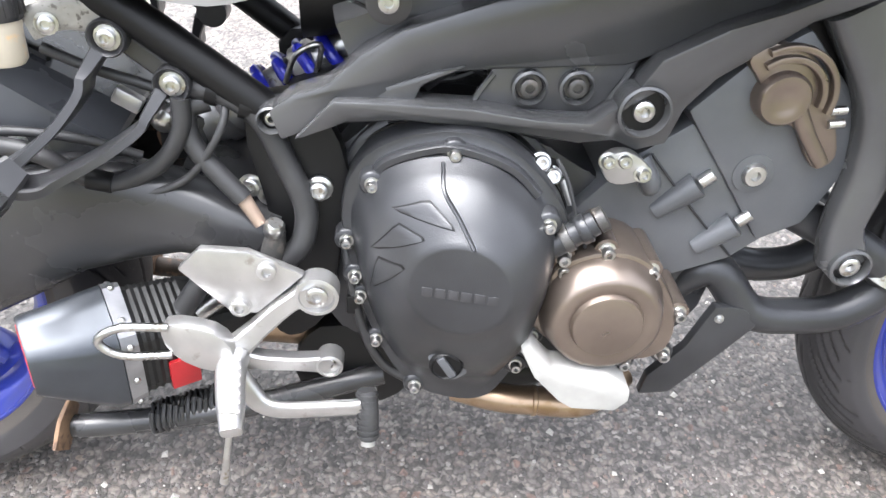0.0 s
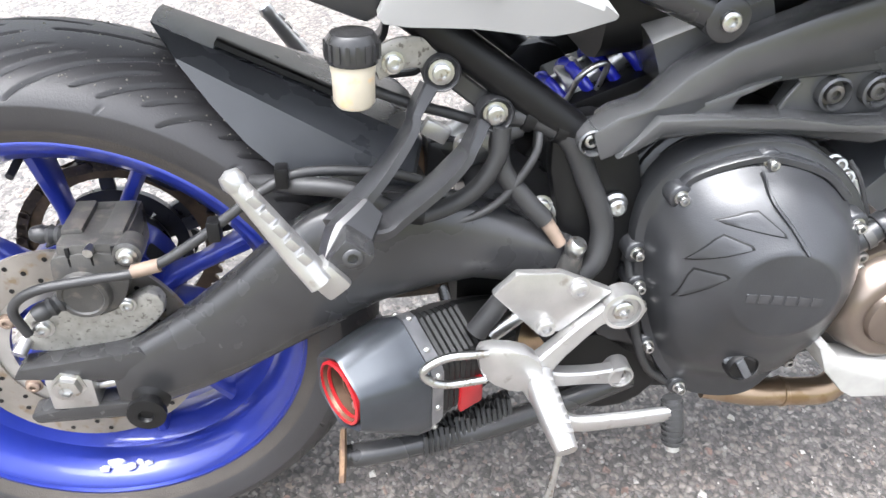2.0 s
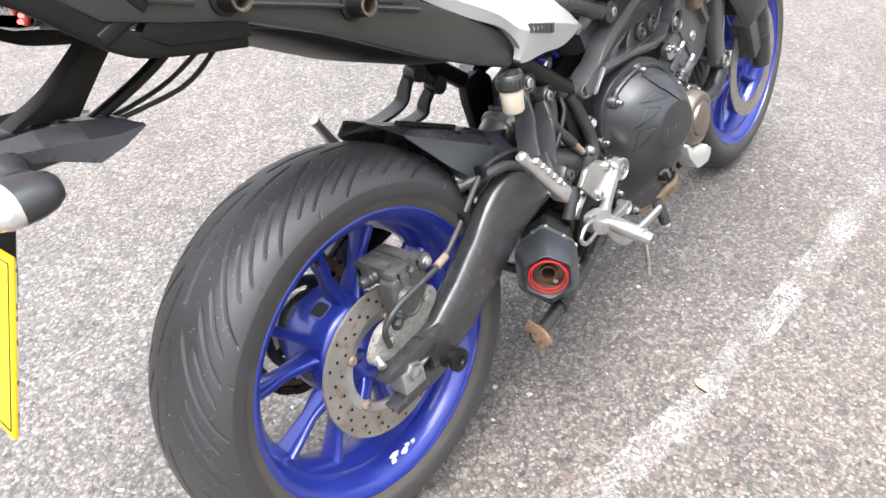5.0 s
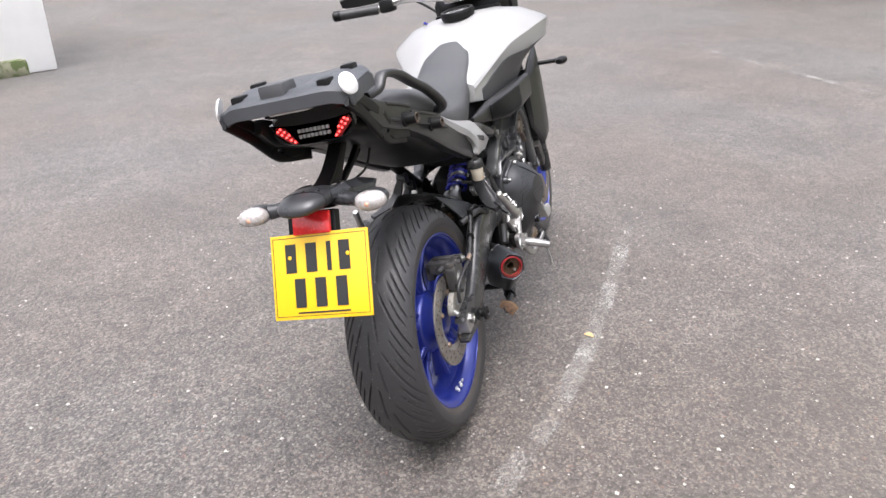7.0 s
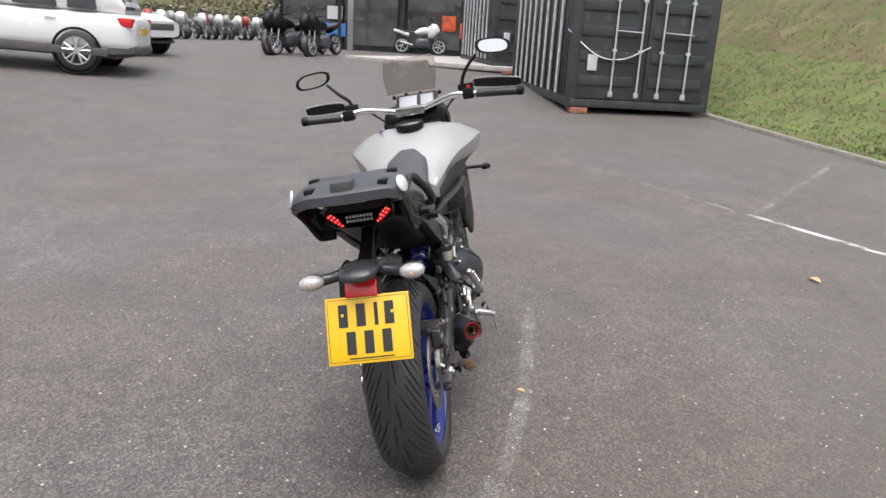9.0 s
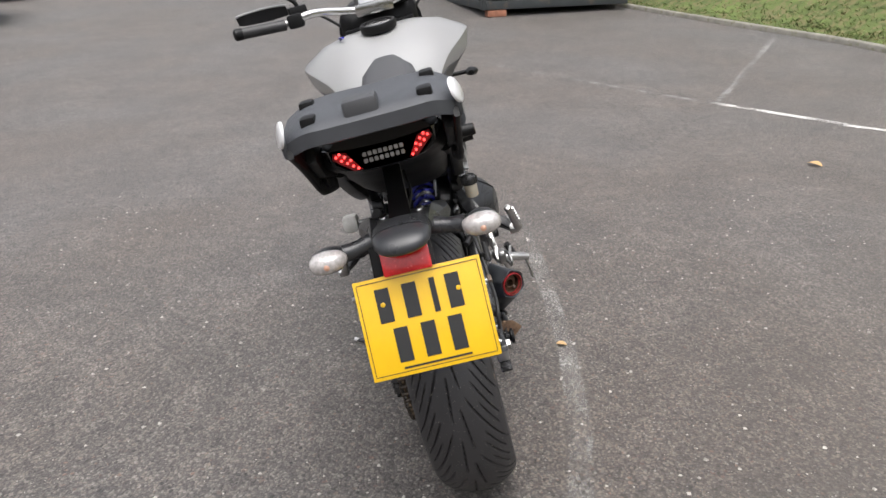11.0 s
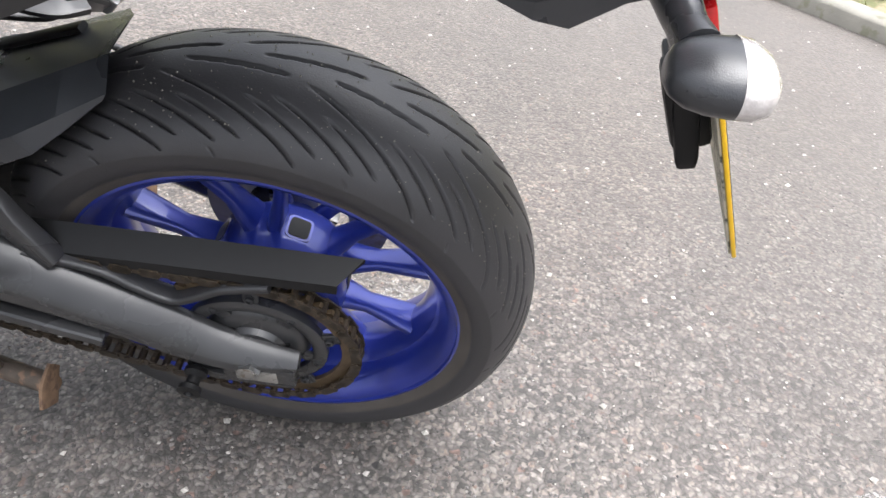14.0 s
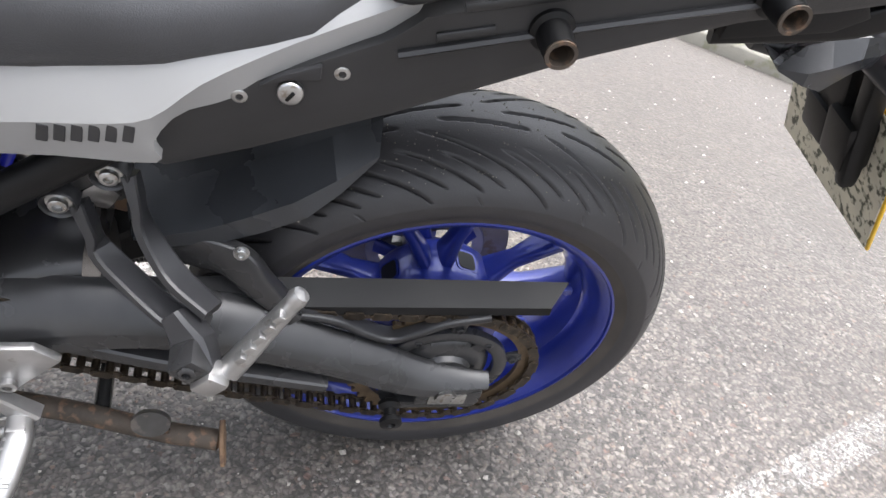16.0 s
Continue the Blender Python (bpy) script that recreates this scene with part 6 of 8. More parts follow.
part("guard_tube", sweep([(0.425, -0.112, 0.575), (0.455, -0.116, 0.572), (0.487, -0.12, 0.552), (0.508, -0.125, 0.510), (0.525, -0.130, 0.468), (0.522, -0.138, 0.435), (0.507, -0.14, 0.415)], 0.0115, n=12), HOSE, bike, "black hose curving round the frame")
part("loop_hose", sweep([(0.421, -0.128, 0.570), (0.418, -0.130, 0.540), (0.396, -0.132, 0.508), (0.355, -0.132, 0.487), (0.325, -0.132, 0.493), (0.286, -0.130, 0.514), (0.240, -0.122, 0.517), (0.20, -0.10, 0.51)], 0.0085, n=10), HOSE, bike, "black looped hose above the swingarm")
part("loop_cable", sweep([(0.458, -0.118, 0.566), (0.452, -0.130, 0.540), (0.421, -0.132, 0.496), (0.380, -0.134, 0.478), (0.340, -0.134, 0.482)], 0.0038, n=8), HOSE, bike)
part("hose_grip", sweep([(0.352, -0.132, 0.487), (0.330, -0.132, 0.491)], 0.0105, n=10), DULL, bike)
for q in ((0.447, -0.114, 0.574), (0.476, -0.117, 0.563)):
    part("hose_clip", lathe([(0.0145, -0.005), (0.0145, 0.005)], q, (1, 0, -0.3), 14), DULL, bike)
res = part("brake_reservoir", lathe([(0.0, 0.004), (0.014, 0.004), (0.0168, 0.008), (0.0172, 0.030), (0.018, 0.034), (0.018, 0.042)], (0.294, -0.150, 0.598), (0, 0, 1), 26), MILKY, bike, "milky brake fluid reservoir with a black cap")
part("reservoir_cap", lathe([(0.0200, 0.040), (0.0208, 0.043), (0.0208, 0.058), (0.017, 0.063), (0.0, 0.064)], (0.294, -0.150, 0.598), (0, 0, 1), 24), BLACK, res, "black screw cap")
for k in range(18):
    an = radians(20 * k)
    part("cap_rib", block((0.294 + 0.0208 * math.cos(an), -0.150 + 0.0208 * math.sin(an), 0.6485), (0.003, 0.003, 0.013), 0.0, Matrix.Rotation(an, 4, "Z")), BLACK, res)
part("reservoir_bracket", sweep([(0.310, -0.138, 0.630), (0.335, -0.130, 0.638), (0.368, -0.118, 0.632)], (0.013, 0.003), p=4), GRIMY, res, "grimy speckled bracket plate")
bolt(res, (0.326, -0.138, 0.632), 0.007, (0.2, -1, 0))
bolt(bike, (0.47, -0.104, 0.475), 0.009, (0, -1, 0))

part("cable_clip", block((0.366, -0.100, 0.556), (0.026, 0.012, 0.016), 0.003, Matrix.Rotation(radians(30), 4, "Y")), ALU, bike, "small bright cable clip")
part("linkage_end", lathe([(0.006, -0.010), (0.012, -0.006), (0.012, 0.006), (0.006, 0.010)], (0.395, -0.098, 0.538), (0.2, 1, 0.1), 16), STEEL, bike, "steel linkage end")
part("wiring", sweep([(0.30, -0.10, 0.60), (0.34, -0.104, 0.585), (0.385, -0.10, 0.570), (0.43, -0.104, 0.555)], 0.005, n=8), HOSE, bike, "black wiring sleeve")
# left: gear lever and linkage, side stand
part("gear_lever", sweep([(0.45, 0.205, 0.335), (0.52, 0.20, 0.32), (0.60, 0.20, 0.33), (0.64, 0.215, 0.33)], (0.007, 0.006), n=10), ALU, bike, "aluminium gear lever")
part("gear_rod", sweep([(0.545, 0.158, 0.345), (0.62, 0.160, 0.385), (0.69, 0.150, 0.425)], 0.005, n=8), ALU, bike, "aluminium gear linkage rod")
stand = part("side_stand", sweep([(0.60, 0.12, 0.225), (0.606, 0.17, 0.165), (0.613, 0.225, 0.098), (0.617, 0.250, 0.064)], [(0.016, 0.010), (0.015, 0.010), (0.017, 0.010)], p=4, n=12), BLACK, bike, "black side stand lowered to the ground")
part("stand_foot", sweep([(0.607, 0.240, 0.0585), (0.630, 0.270, 0.0640), (0.672, 0.338, 0.0785)], [(0.014, 0.004), (0.010, 0.004), (0.006, 0.004)], p=4, n=12, ref=(0, -0.2, 1)), BLACK, stand)
part("stand_tip", sweep([(0.670, 0.335, 0.079), (0.678, 0.348, 0.0815)], 0.006, n=10, k=1), STICKER, stand, "pale worn tip of the stand foot")

# centre stand: tube, spring and rusty tabs
cst = part("centre_stand", sweep([(0.60, -0.10, 0.235), (0.45, -0.135, 0.215), (0.34, -0.150, 0.205), (0.275, -0.155, 0.200)], [(0.0135, 0.0135)], n=12), BLACK, bike, "black folded centre stand with rusty feet")
part("stand_leg", sweep([(0.60, 0.10, 0.235), (0.45, 0.125, 0.225), (0.34, 0.145, 0.205), (0.27, 0.158, 0.203)], [(0.0135, 0.0135)], n=12), DIRTY, cst)
part("stand_tread", sweep([(0.345, 0.165, 0.262), (0.345, 0.158, 0.258)], [(0.022, 0.017)], n=18, k=1), CALIPER, cst, "round worn stand tread")
part("tread_stem", sweep([(0.345, 0.155, 0.258), (0.335, 0.148, 0.205)], (0.010, 0.006), p=3, n=10), DIRTY, cst)
part("stand_cross", sweep([(0.42, -0.13, 0.21), (0.41, 0.12, 0.215)], 0.010, n=10), BLACK, cst)
for sg in (-1, 1):
    part("stand_tab", sweep([(0.266, sg * 0.140, 0.222), (0.265, sg * 0.163, 0.210), (0.263, sg * 0.182, 0.192)], [(0.012, 0.0035), (0.020, 0.004), (0.018, 0.0035)], p=4, n=12, ref=(1, 0, 0)), RUST, cst, "rusty steel stand foot")
    part("tab_lug", sweep([(0.292, sg * 0.154, 0.201), (0.262, sg * 0.157, 0.202)], (0.012, 0.010), p=3, n=12, k=1), RUST if sg > 0 else BLACK, cst)
coil = []
for i in range(150):
    f = i / 149
    c = Vector((0.352, -0.148, 0.207)).lerp(Vector((0.455, -0.120, 0.225)), f)
    an = f * 17 * 2 * math.pi
    coil.append(c + Vector((0, math.cos(an), math.sin(an))) * 0.0175)
part("stand_spring", sweep(coil, 0.0026, n=6, k=1), HOSE, cst, "black coil spring")
part("exhaust_bracket", prism(bent([(0.53, 0.30), (0.60, 0.29), (0.64, 0.24), (0.60, 0.19), (0.52, 0.20), (0.50, 0.25)], 3), -0.10, -0.06, 0.005), DULL, bike)
part("linkage", sections([(0.40, 0.05, 0.30, 0.40), (0.47, 0.07, 0.25, 0.40), (0.54, 0.07, 0.25, 0.40)], 12, 4), DULL, bike, "black suspension linkage")

# ---- bodywork ----
def tank_rings():
    rows = catmull([(0.56, 0.855, 0), (0.64, 0.89, 0), (0.72, 0.93, 0), (0.80, 0.97, 0), (0.88, 1.0, 0), (0.96, 1.022, 0), (1.03, 1.025, 0), (1.08, 1.012, 0), (1.12, 0.985, 0)], 3)
    sh = catmull([(0.118, 0.818, 0), (0.135, 0.840, 0), (0.16, 0.870, 0), (0.195, 0.905, 0), (0.235, 0.925, 0), (0.268, 0.94, 0), (0.286, 0.948, 0), (0.27, 0.95, 0), (0.2, 0.94, 0)], 3)
    lo = catmull([(0.112, 0.780, 0), (0.125, 0.765, 0), (0.138, 0.755, 0), (0.150, 0.755, 0), (0.165, 0.770, 0), (0.18, 0.81, 0), (0.19, 0.86, 0), (0.18, 0.90, 0), (0.14, 0.91, 0)], 3)
    rings = []
    for r, s, b in zip(rows, sh, lo):
        x, top = r.x, r.y
        flank = 0.052 * min(1.0, max(0.0, (x - 0.70) / 0.22))
        half = [(0.0, top), (s.x * 0.40, top - 0.004), (s.x * 0.70, top - 0.30 * (top - s.y)), (s.x * 0.965, s.y + 0.010), (s.x, s.y), (s.x * 0.99, s.y - 0.35 * flank - 0.003), (s.x * 0.955, s.y - flank - 0.006),
                (b.x + 0.30 * (s.x - b.x), b.y + 0.45 * (s.y - flank - b.y)), (b.x + 0.08 * (s.x - b.x), b.y + 0.18 * (s.y - b.y)), (b.x, b.y), (b.x * 0.5, b.y - 0.004)]
        ring = [Vector((x, -y, z)) for y, z in half] + [Vector((x, y, z)) for y, z in reversed(half[1:])]
        rings.append(ring)
    return rings


tank = part("fuel_tank", loft(tank_rings()), SILVER, bike, "silver painted angular fuel tank", sharp=27)
for s in (-1, 1):
    rings = []
    for ring in tank_rings()[2:19]:
        outer = [Vector((v.x, s * (abs(v.y) + 0.004), v.z)) for v in ring[6:10]]
        lift = min(1.0, max(0.0, (ring[0].x - 0.62) / 0.16))
        outer[0] = outer[1].lerp(outer[0], 0.25 + 0.6 * lift)
        rings.append(outer + [v - Vector((0, s * 0.008, 0)) for v in reversed(outer)])
    part("knee_cover", loft(rings), SEATMAT, tank, "dark grey knee cover on the tank flank", sharp=30)
part("filler_ring", lathe([(0.042, -0.02), (0.058, -0.012), (0.062, 0.006), (0.058, 0.014), (0.048, 0.014), (0.046, 0.006)], (0.945, 0.0, 1.030), (-0.12, 0, 1), 40, closed=True), DULL, tank, "black filler surround")
part("filler_cap", lathe([(0.047, 0.0), (0.047, 0.008), (0.043, 0.011), (0, 0.012)], (0.945, 0.0, 1.030), (-0.12, 0, 1), 36), CHROME, tank, "round metal filler cap")
part("tank_strip", sweep([(1.07, 0.10, 0.985), (0.98, 0.135, 1.018), (0.93, 0.12, 1.024)], (0.003, 0.005), n=8), SPRING, tank)
for s in (-1, 1):
    def side(bm):
        return bm if s < 0 else flip(bm)
    top = catmull([(0.132, -0.126, 0.836), (0.20, -0.127, 0.808), (0.25, -0.128, 0.790), (0.31, -0.128, 0.774), (0.36, -0.128, 0.763), (0.40, -0.129, 0.752), (0.44, -0.131, 0.733), (0.475, -0.135, 0.703), (0.506, -0.140, 0.670)], 3)
    crease = catmull([(0.133, -0.138, 0.827), (0.186, -0.142, 0.800), (0.235, -0.148, 0.775), (0.282, -0.156, 0.748), (0.318, -0.162, 0.718), (0.355, -0.161, 0.708), (0.415, -0.155, 0.698), (0.465, -0.148, 0.683), (0.507, -0.141, 0.667)], 3)
    low = catmull([(0.140, -0.136, 0.812), (0.180, -0.138, 0.788), (0.232, -0.144, 0.758), (0.292, -0.152, 0.726), (0.318, -0.157, 0.690), (0.318, -0.156, 0.668), (0.39, -0.148, 0.661), (0.455, -0.140, 0.652), (0.506, -0.139, 0.664)], 3)
    if s > 0:
        low = [v - Vector((0, 0, 0.012 * min(1, max(0, (0.31 - v.x) / 0.04)))) for v in low]
    rings = [[a, a.lerp(b, 0.5) - Vector((0, 0.0025, 0)), b, b.lerp(c, 0.5), c, c + Vector((0, 0.012, 0.002)), a + Vector((0, 0.010, -0.006))] for a, b, c in zip(top, crease, low)]
    panel_bm = side(loft(rings))
    panel_shift = Vector((-0.008, -0.005, 0.009)) if s > 0 else Vector((0, 0, 0))
    bmesh.ops.translate(panel_bm, vec=panel_shift, verts=panel_bm.verts)
    sp = part("side_panel", panel_bm, SILVER, bike, "silver side panel with a dark wordmark", sharp=24)
    for k in range(6):
        f = (k + 0.5) / 6
        if s < 0:
            x = 0.339 + 0.069 * f
            up, dn = Vector((x, -0.1590 + 0.0010 * f, 0.7215 - 0.019 * f)), Vector((x - 0.001, -0.1622 + 0.0062 * f, 0.7060 - 0.0205 * f))
        else:
            x = 0.326 + 0.072 * f
            up, dn = Vector((x, -0.1605 + 0.0050 * f, 0.7115 - 0.011 * f)), Vector((x + 0.004, -0.1590 + 0.0050 * f, 0.6915 - 0.010 * f))
        bar = sweep([up.lerp(dn, 0.08), up.lerp(dn, 0.92)], (0.0040, 0.0022), p=7, n=8, ref=(0, 1, 0.2))
        bar = side(bar)
        bmesh.ops.translate(bar, vec=panel_shift, verts=bar.verts)
        part("wordmark_bar", bar, LETTER, sp, sharp=18)
    bm = prism([(0.306, 0.664), (0.330, 0.678), (0.308, 0.715), (0.25, 0.752), (0.15, 0.803), (0.125, 0.826), (-0.10, 0.905), (-0.27, 0.960), (-0.29, 0.930), (-0.245, 0.890), (-0.18, 0.870), (-0.11, 0.852), (0.0, 0.806), (0.135, 0.737), (0.24, 0.690)], -0.143, -0.115, 0.006)
    tp = part("tail_side", side(bm), PLASTIC, bike, "black plastic tail side panel")
    part("tail_crease", side(sweep([(0.14, -0.145, 0.795), (0.0, -0.145, 0.838), (-0.12, -0.145, 0.873)], (0.003, 0.004), n=6)), PLASTIC, tp)
    for pts in (((0.10, 0.838), (0.0, 0.866), (-0.075, 0.886)), ((-0.075, 0.900), (-0.14, 0.918), (-0.20, 0.932)), ((0.115, 0.812), (0.075, 0.824)), ((-0.155, 0.884), (-0.20, 0.898))):
        part("panel_ridge", side(sweep([(x, -0.1435, z) for x, z in pts], (0.0035, 0.003), p=4, n=8, k=2)), PLASTIC, tp)
    part("panel_slot", side(block((-0.212, -0.1425, 0.905), (0.036, 0.004, 0.012), 0.0015, Matrix.Rotation(radians(52), 4, "Y"))), DULL, tp, "dark slot in the tail panel")
    for x, z in ((0.034, 0.829), (-0.122, 0.878)):
        part("pannier_mount", side(lathe([(0.017, 0.03), (0.017, -0.004), (0.0130, -0.006), (0.0122, -0.028), (0.0122, -0.030), (0.0095, -0.030), (0.0095, -0.008), (0, -0.008)], (x, -0.143, z), (0, 1, 0), 26)), DULL, tp, "black pannier mounting socket")
        part("socket_sleeve", side(lathe([(0.0097, -0.010), (0.0097, -0.030), (0.0120, -0.0305), (0.0118, -0.032), (0.0090, -0.032), (0.0086, -0.012), (0, -0.012)], (x, -0.143, z), (0, 1, 0), 24)), DIRTY, tp, "brown rusted sleeve in the socket")
    rail = part("grab_rail", side(sweep([(0.15, -0.112, 0.838), (0.13, -0.150, 0.856), (0.05, -0.152, 0.908), (-0.02, -0.142, 0.944), (-0.08, -0.134, 0.975), (-0.145, -0.128, 0.986), (-0.175, -0.122, 0.962), (-0.215, -0.108, 0.955)], [(0.009, 0.014)], p=3, n=12)), SATIN, bike, "black pillion grab rail")
    ar = part("rack_arm", side(sweep([(-0.10, -0.125, 0.835), (-0.16, -0.130, 0.868), (-0.24, -0.138, 0.925), (-0.33, -0.14, 0.975)], [(0.013, 0.005)], p=6)), DULL, bike, "black slotted luggage rack arm")
    part("arm_rail", side(sweep([(-0.10, -0.125, 0.835), (-0.19, -0.132, 0.854), (-0.235, -0.134, 0.872), (-0.30, -0.138, 0.928), (-0.37, -0.14, 0.975)], [(0.012, 0.005)], p=6)), DULL, ar)
    part("arm_rung", side(sweep([(-0.20, -0.134, 0.895), (-0.25, -0.135, 0.875)], (0.008, 0.006), p=4)), DULL, ar)
    part("arm_foot", side(prism([(-0.10, 0.834), (-0.10, 0.862), (-0.19, 0.895), (-0.215, 0.868), (-0.19, 0.852)], -0.1395, -0.122, 0.003)), DULL, ar)
part("lock", lathe([(0.0100, 0), (0.0100, 0.004), (0.008, 0.006), (0, 0.006)], (0.213, 0.143, 0.752), (0, 1, 0.1), 26), STEEL, bike, "round steel seat lock")
part("lock_shroud", prism([(0.236, 0.756), (0.219, 0.768), (0.192, 0.779), (0.192, 0.766), (0.213, 0.764)], 0.141, 0.1465, 0.0015), SATIN, bike, "raised grey edge over the lock")
part("lock_slot", block((0.213, 0.1500, 0.752), (0.0025, 0.002, 0.009), 0.0005, Matrix.Rotation(radians(-35), 4, "Y")), DULL, bike)
for x, z in ((0.249, 0.743), (0.177, 0.772)):
    bolt(bike, (x, 0.139, z), 0.006, (0, 1, 0), STEEL)
part("tail_core", sections([(0.34, 0.11, 0.66, 0.78), (0.22, 0.112, 0.69, 0.82), (0.10, 0.112, 0.735, 0.86), (0.0, 0.115, 0.785, 0.885), (-0.10, 0.118, 0.835, 0.92), (-0.18, 0.118, 0.862, 0.95), (-0.25, 0.112, 0.882, 0.965), (-0.272, 0.095, 0.89, 0.96)], 24, 3), DULL, bike, "black tail unit")
seat = part("rider_seat", sections([(0.138, 0.085, 0.822, 0.858), (0.146, 0.108, 0.806, 0.866), (0.165, 0.122, 0.784, 0.866, 0.004), (0.20, 0.131, 0.757, 0.857, 0.008), (0.30, 0.134, 0.728, 0.835, 0.010), (0.42, 0.131, 0.712, 0.835, 0.010), (0.50, 0.112, 0.74, 0.855, 0.004), (0.58, 0.095, 0.79, 0.872), (0.64, 0.092, 0.82, 0.898), (0.71, 0.086, 0.86, 0.931), (0.765, 0.055, 0.89, 0.954)], 24, 2.8), SEATMAT, bike, "black vinyl rider seat")
part("pillion_seat", sections([(-0.14, 0.09, 0.875, 0.935), (-0.11, 0.115, 0.865, 0.950), (0.0, 0.13, 0.845, 0.940), (0.12, 0.13, 0.82, 0.915), (0.18, 0.12, 0.815, 0.885)], 24, 2.8), SEATMAT, bike, "black vinyl pillion seat")

# rack
rings = []
for k in range(25):
    f = -1 + k / 12
    e = abs(f)
    droop = min(max((e - 0.66) / 0.34, 0.0), 1.0) ** 1.7
    y, top = 0.148 * f, 1.020 - 0.016 * droop
    xr, xf = -0.390 + 0.028 * e ** 4, -0.150 - 0.090 * e ** 3
    rings.append([Vector((xf, y, top - 0.004)), Vector((xf - 0.02, y, top + 0.006 * e)), Vector((xr * 0.6 + xf * 0.4, y, top - 0.012 * max(0.0, 1 - 1.6 * e) + 0.010 * e * (1 - droop))), Vector((xr + 0.03, y, top - 0.004)), Vector((xr + 0.008, y, top - 0.012)), Vector((xr, y, top - 0.018)),
                  Vector((xr, y, top - 0.042)), Vector((xr + 0.006, y, top - 0.044)), Vector((xr + 0.04, y, top - 0.032)), Vector((xf, y, top - 0.026))])
rack = part("luggage_rack", loft(rings), RACKMAT, bike, "grey plastic top box rack", sharp=35)
for s in (-1, 1):
    part("rack_end", block((-0.340, s * 0.147, 0.982), (0.056, 0.012, 0.032), 0.006, Matrix.Rotation(radians(-8), 4, "Y")), RACKMAT, rack)
    part("rack_badge", lathe([(0.0225, 0), (0.0225, 0.003), (0.0205, 0.005), (0, 0.006)], (-0.358, s * 0.146, 1.004), (-0.35, s, 0.30), 28), STICKER, rack, "round silver badge")
    for x, y in ((-0.255, 0.108), (-0.352, 0.098)):
        part("rack_peg", block((x, s * y, 1.020 if x > -0.3 else 1.010), (0.034, 0.026, 0.026), 0.006), DULL, rack, "black rubber rack peg")
part("rack_latch", block((-0.352, 0.008, 1.014), (0.056, 0.058, 0.040), 0.008), SEATMAT, rack)
part("rack_bracket", sections([(-0.12, 0.09, 0.945, 0.985), (-0.22, 0.10, 0.945, 0.985), (-0.30, 0.09, 0.955, 0.98)], 14, 4), DULL, rack)
# pale strip painted in for the bright ground showing through the rack gap
part("pale_gap_strip", block((-0.318, 0.0, 0.972), (0.07, 0.09, 0.006), 0.003), STICKER, rack)

# tail lamp
lamp_line = [(-0.110, 0.942), (-0.060, 0.936), (0.0, 0.934), (0.060, 0.936), (0.110, 0.942), (0.100, 0.912), (0.078, 0.894), (0.045, 0.887), (0.0, 0.885), (-0.045, 0.887), (-0.078, 0.894), (-0.100, 0.912)]


def lamp_ring(x, k):
    return [Vector((x, y * k, 0.913 + (z - 0.913) * k)) for y, z in lamp_line]


lamp = part("tail_lamp", loft([lamp_ring(-0.225, 1.0), lamp_ring(-0.262, 1.0), lamp_ring(-0.270, 0.95), lamp_ring(-0.272, 0.88)]), LAMPDARK, bike, "dark tail lamp with lit red diodes")
for s in (-1, 1):
    bed = [(0.043, 0.894), (0.058, 0.893), (0.092, 0.922), (0.088, 0.934), (0.066, 0.930)]
    rings = [[Vector((x, s * (0.069 + (y - 0.069) * k), 0.915 + (z - 0.915) * k)) for y, z in bed] for x, k in ((-0.268, 1.0), (-0.2735, 1.0), (-0.2745, 0.93))]
    part("lamp_reflector", loft(rings), REDMAT, lamp, "red reflector bed under the diodes")
    for k, (y, z) in enumerate(((0.050, 0.898), (0.058, 0.904), (0.067, 0.911), (0.076, 0.918), (0.084, 0.926), (0.060, 0.915), (0.069, 0.923), (0.077, 0.930))):
        part("led", lathe([(0.0024, 0), (0.0024, 0.003), (0.0016, 0.005), (0, 0.0055)], (-0.2735, s * y, z), (-1, 0, 0), 10), LED, lamp, "glowing red diode")
for k in range(16):
    part("lens_facet", block((-0.2735, -0.034 + 0.0097 * (k % 8), 0.919 - 0.012 * (k // 8)), (0.006, 0.0078, 0.0085), 0.0022), CRYSTAL, lamp)

# number plate hanger
hang = part("plate_hanger", sweep([(-0.150, 0.0, 0.902), (-0.20, 0.0, 0.864), (-0.262, 0.0, 0.822), (-0.316, 0.0, 0.800)], [(0.004, 0.019), (0.0035, 0.016), (0.0035, 0.018), (0.004, 0.021)], p=7, n=8), DULL, bike, "black plastic number plate hanger", sharp=18)
for yy in (-0.015, 0.015):
    part("hanger_web", prism([(-0.165, 0.892), (-0.20, 0.866), (-0.262, 0.824), (-0.306, 0.803), (-0.250, 0.792), (-0.205, 0.834), (-0.165, 0.868)], yy - 0.002, yy + 0.002, 0.0008), DULL, hang)
part("hanger_strut", sweep([(-0.09, 0.0, 0.840), (-0.16, 0.0, 0.805), (-0.245, 0.0, 0.775)], (0.006, 0.008), p=4), DULL, hang)
for yy in (-0.012, 0.014):
    part("lamp_cable", sweep([(-0.06, yy, 0.815), (-0.12, yy * 1.6, 0.785), (-0.18, yy, 0.775), (-0.24, yy * 0.5, 0.772)], 0.003, n=6), HOSE, hang)
part("cowl_deck", sections([(-0.212, 0.040, 0.766, 0.778), (-0.240, 0.050, 0.764, 0.786), (-0.280, 0.050, 0.762, 0.796), (-0.345, 0.050, 0.764, 0.802)], 20, 5), COWLMAT, hang, "sunken deck of the cowl")
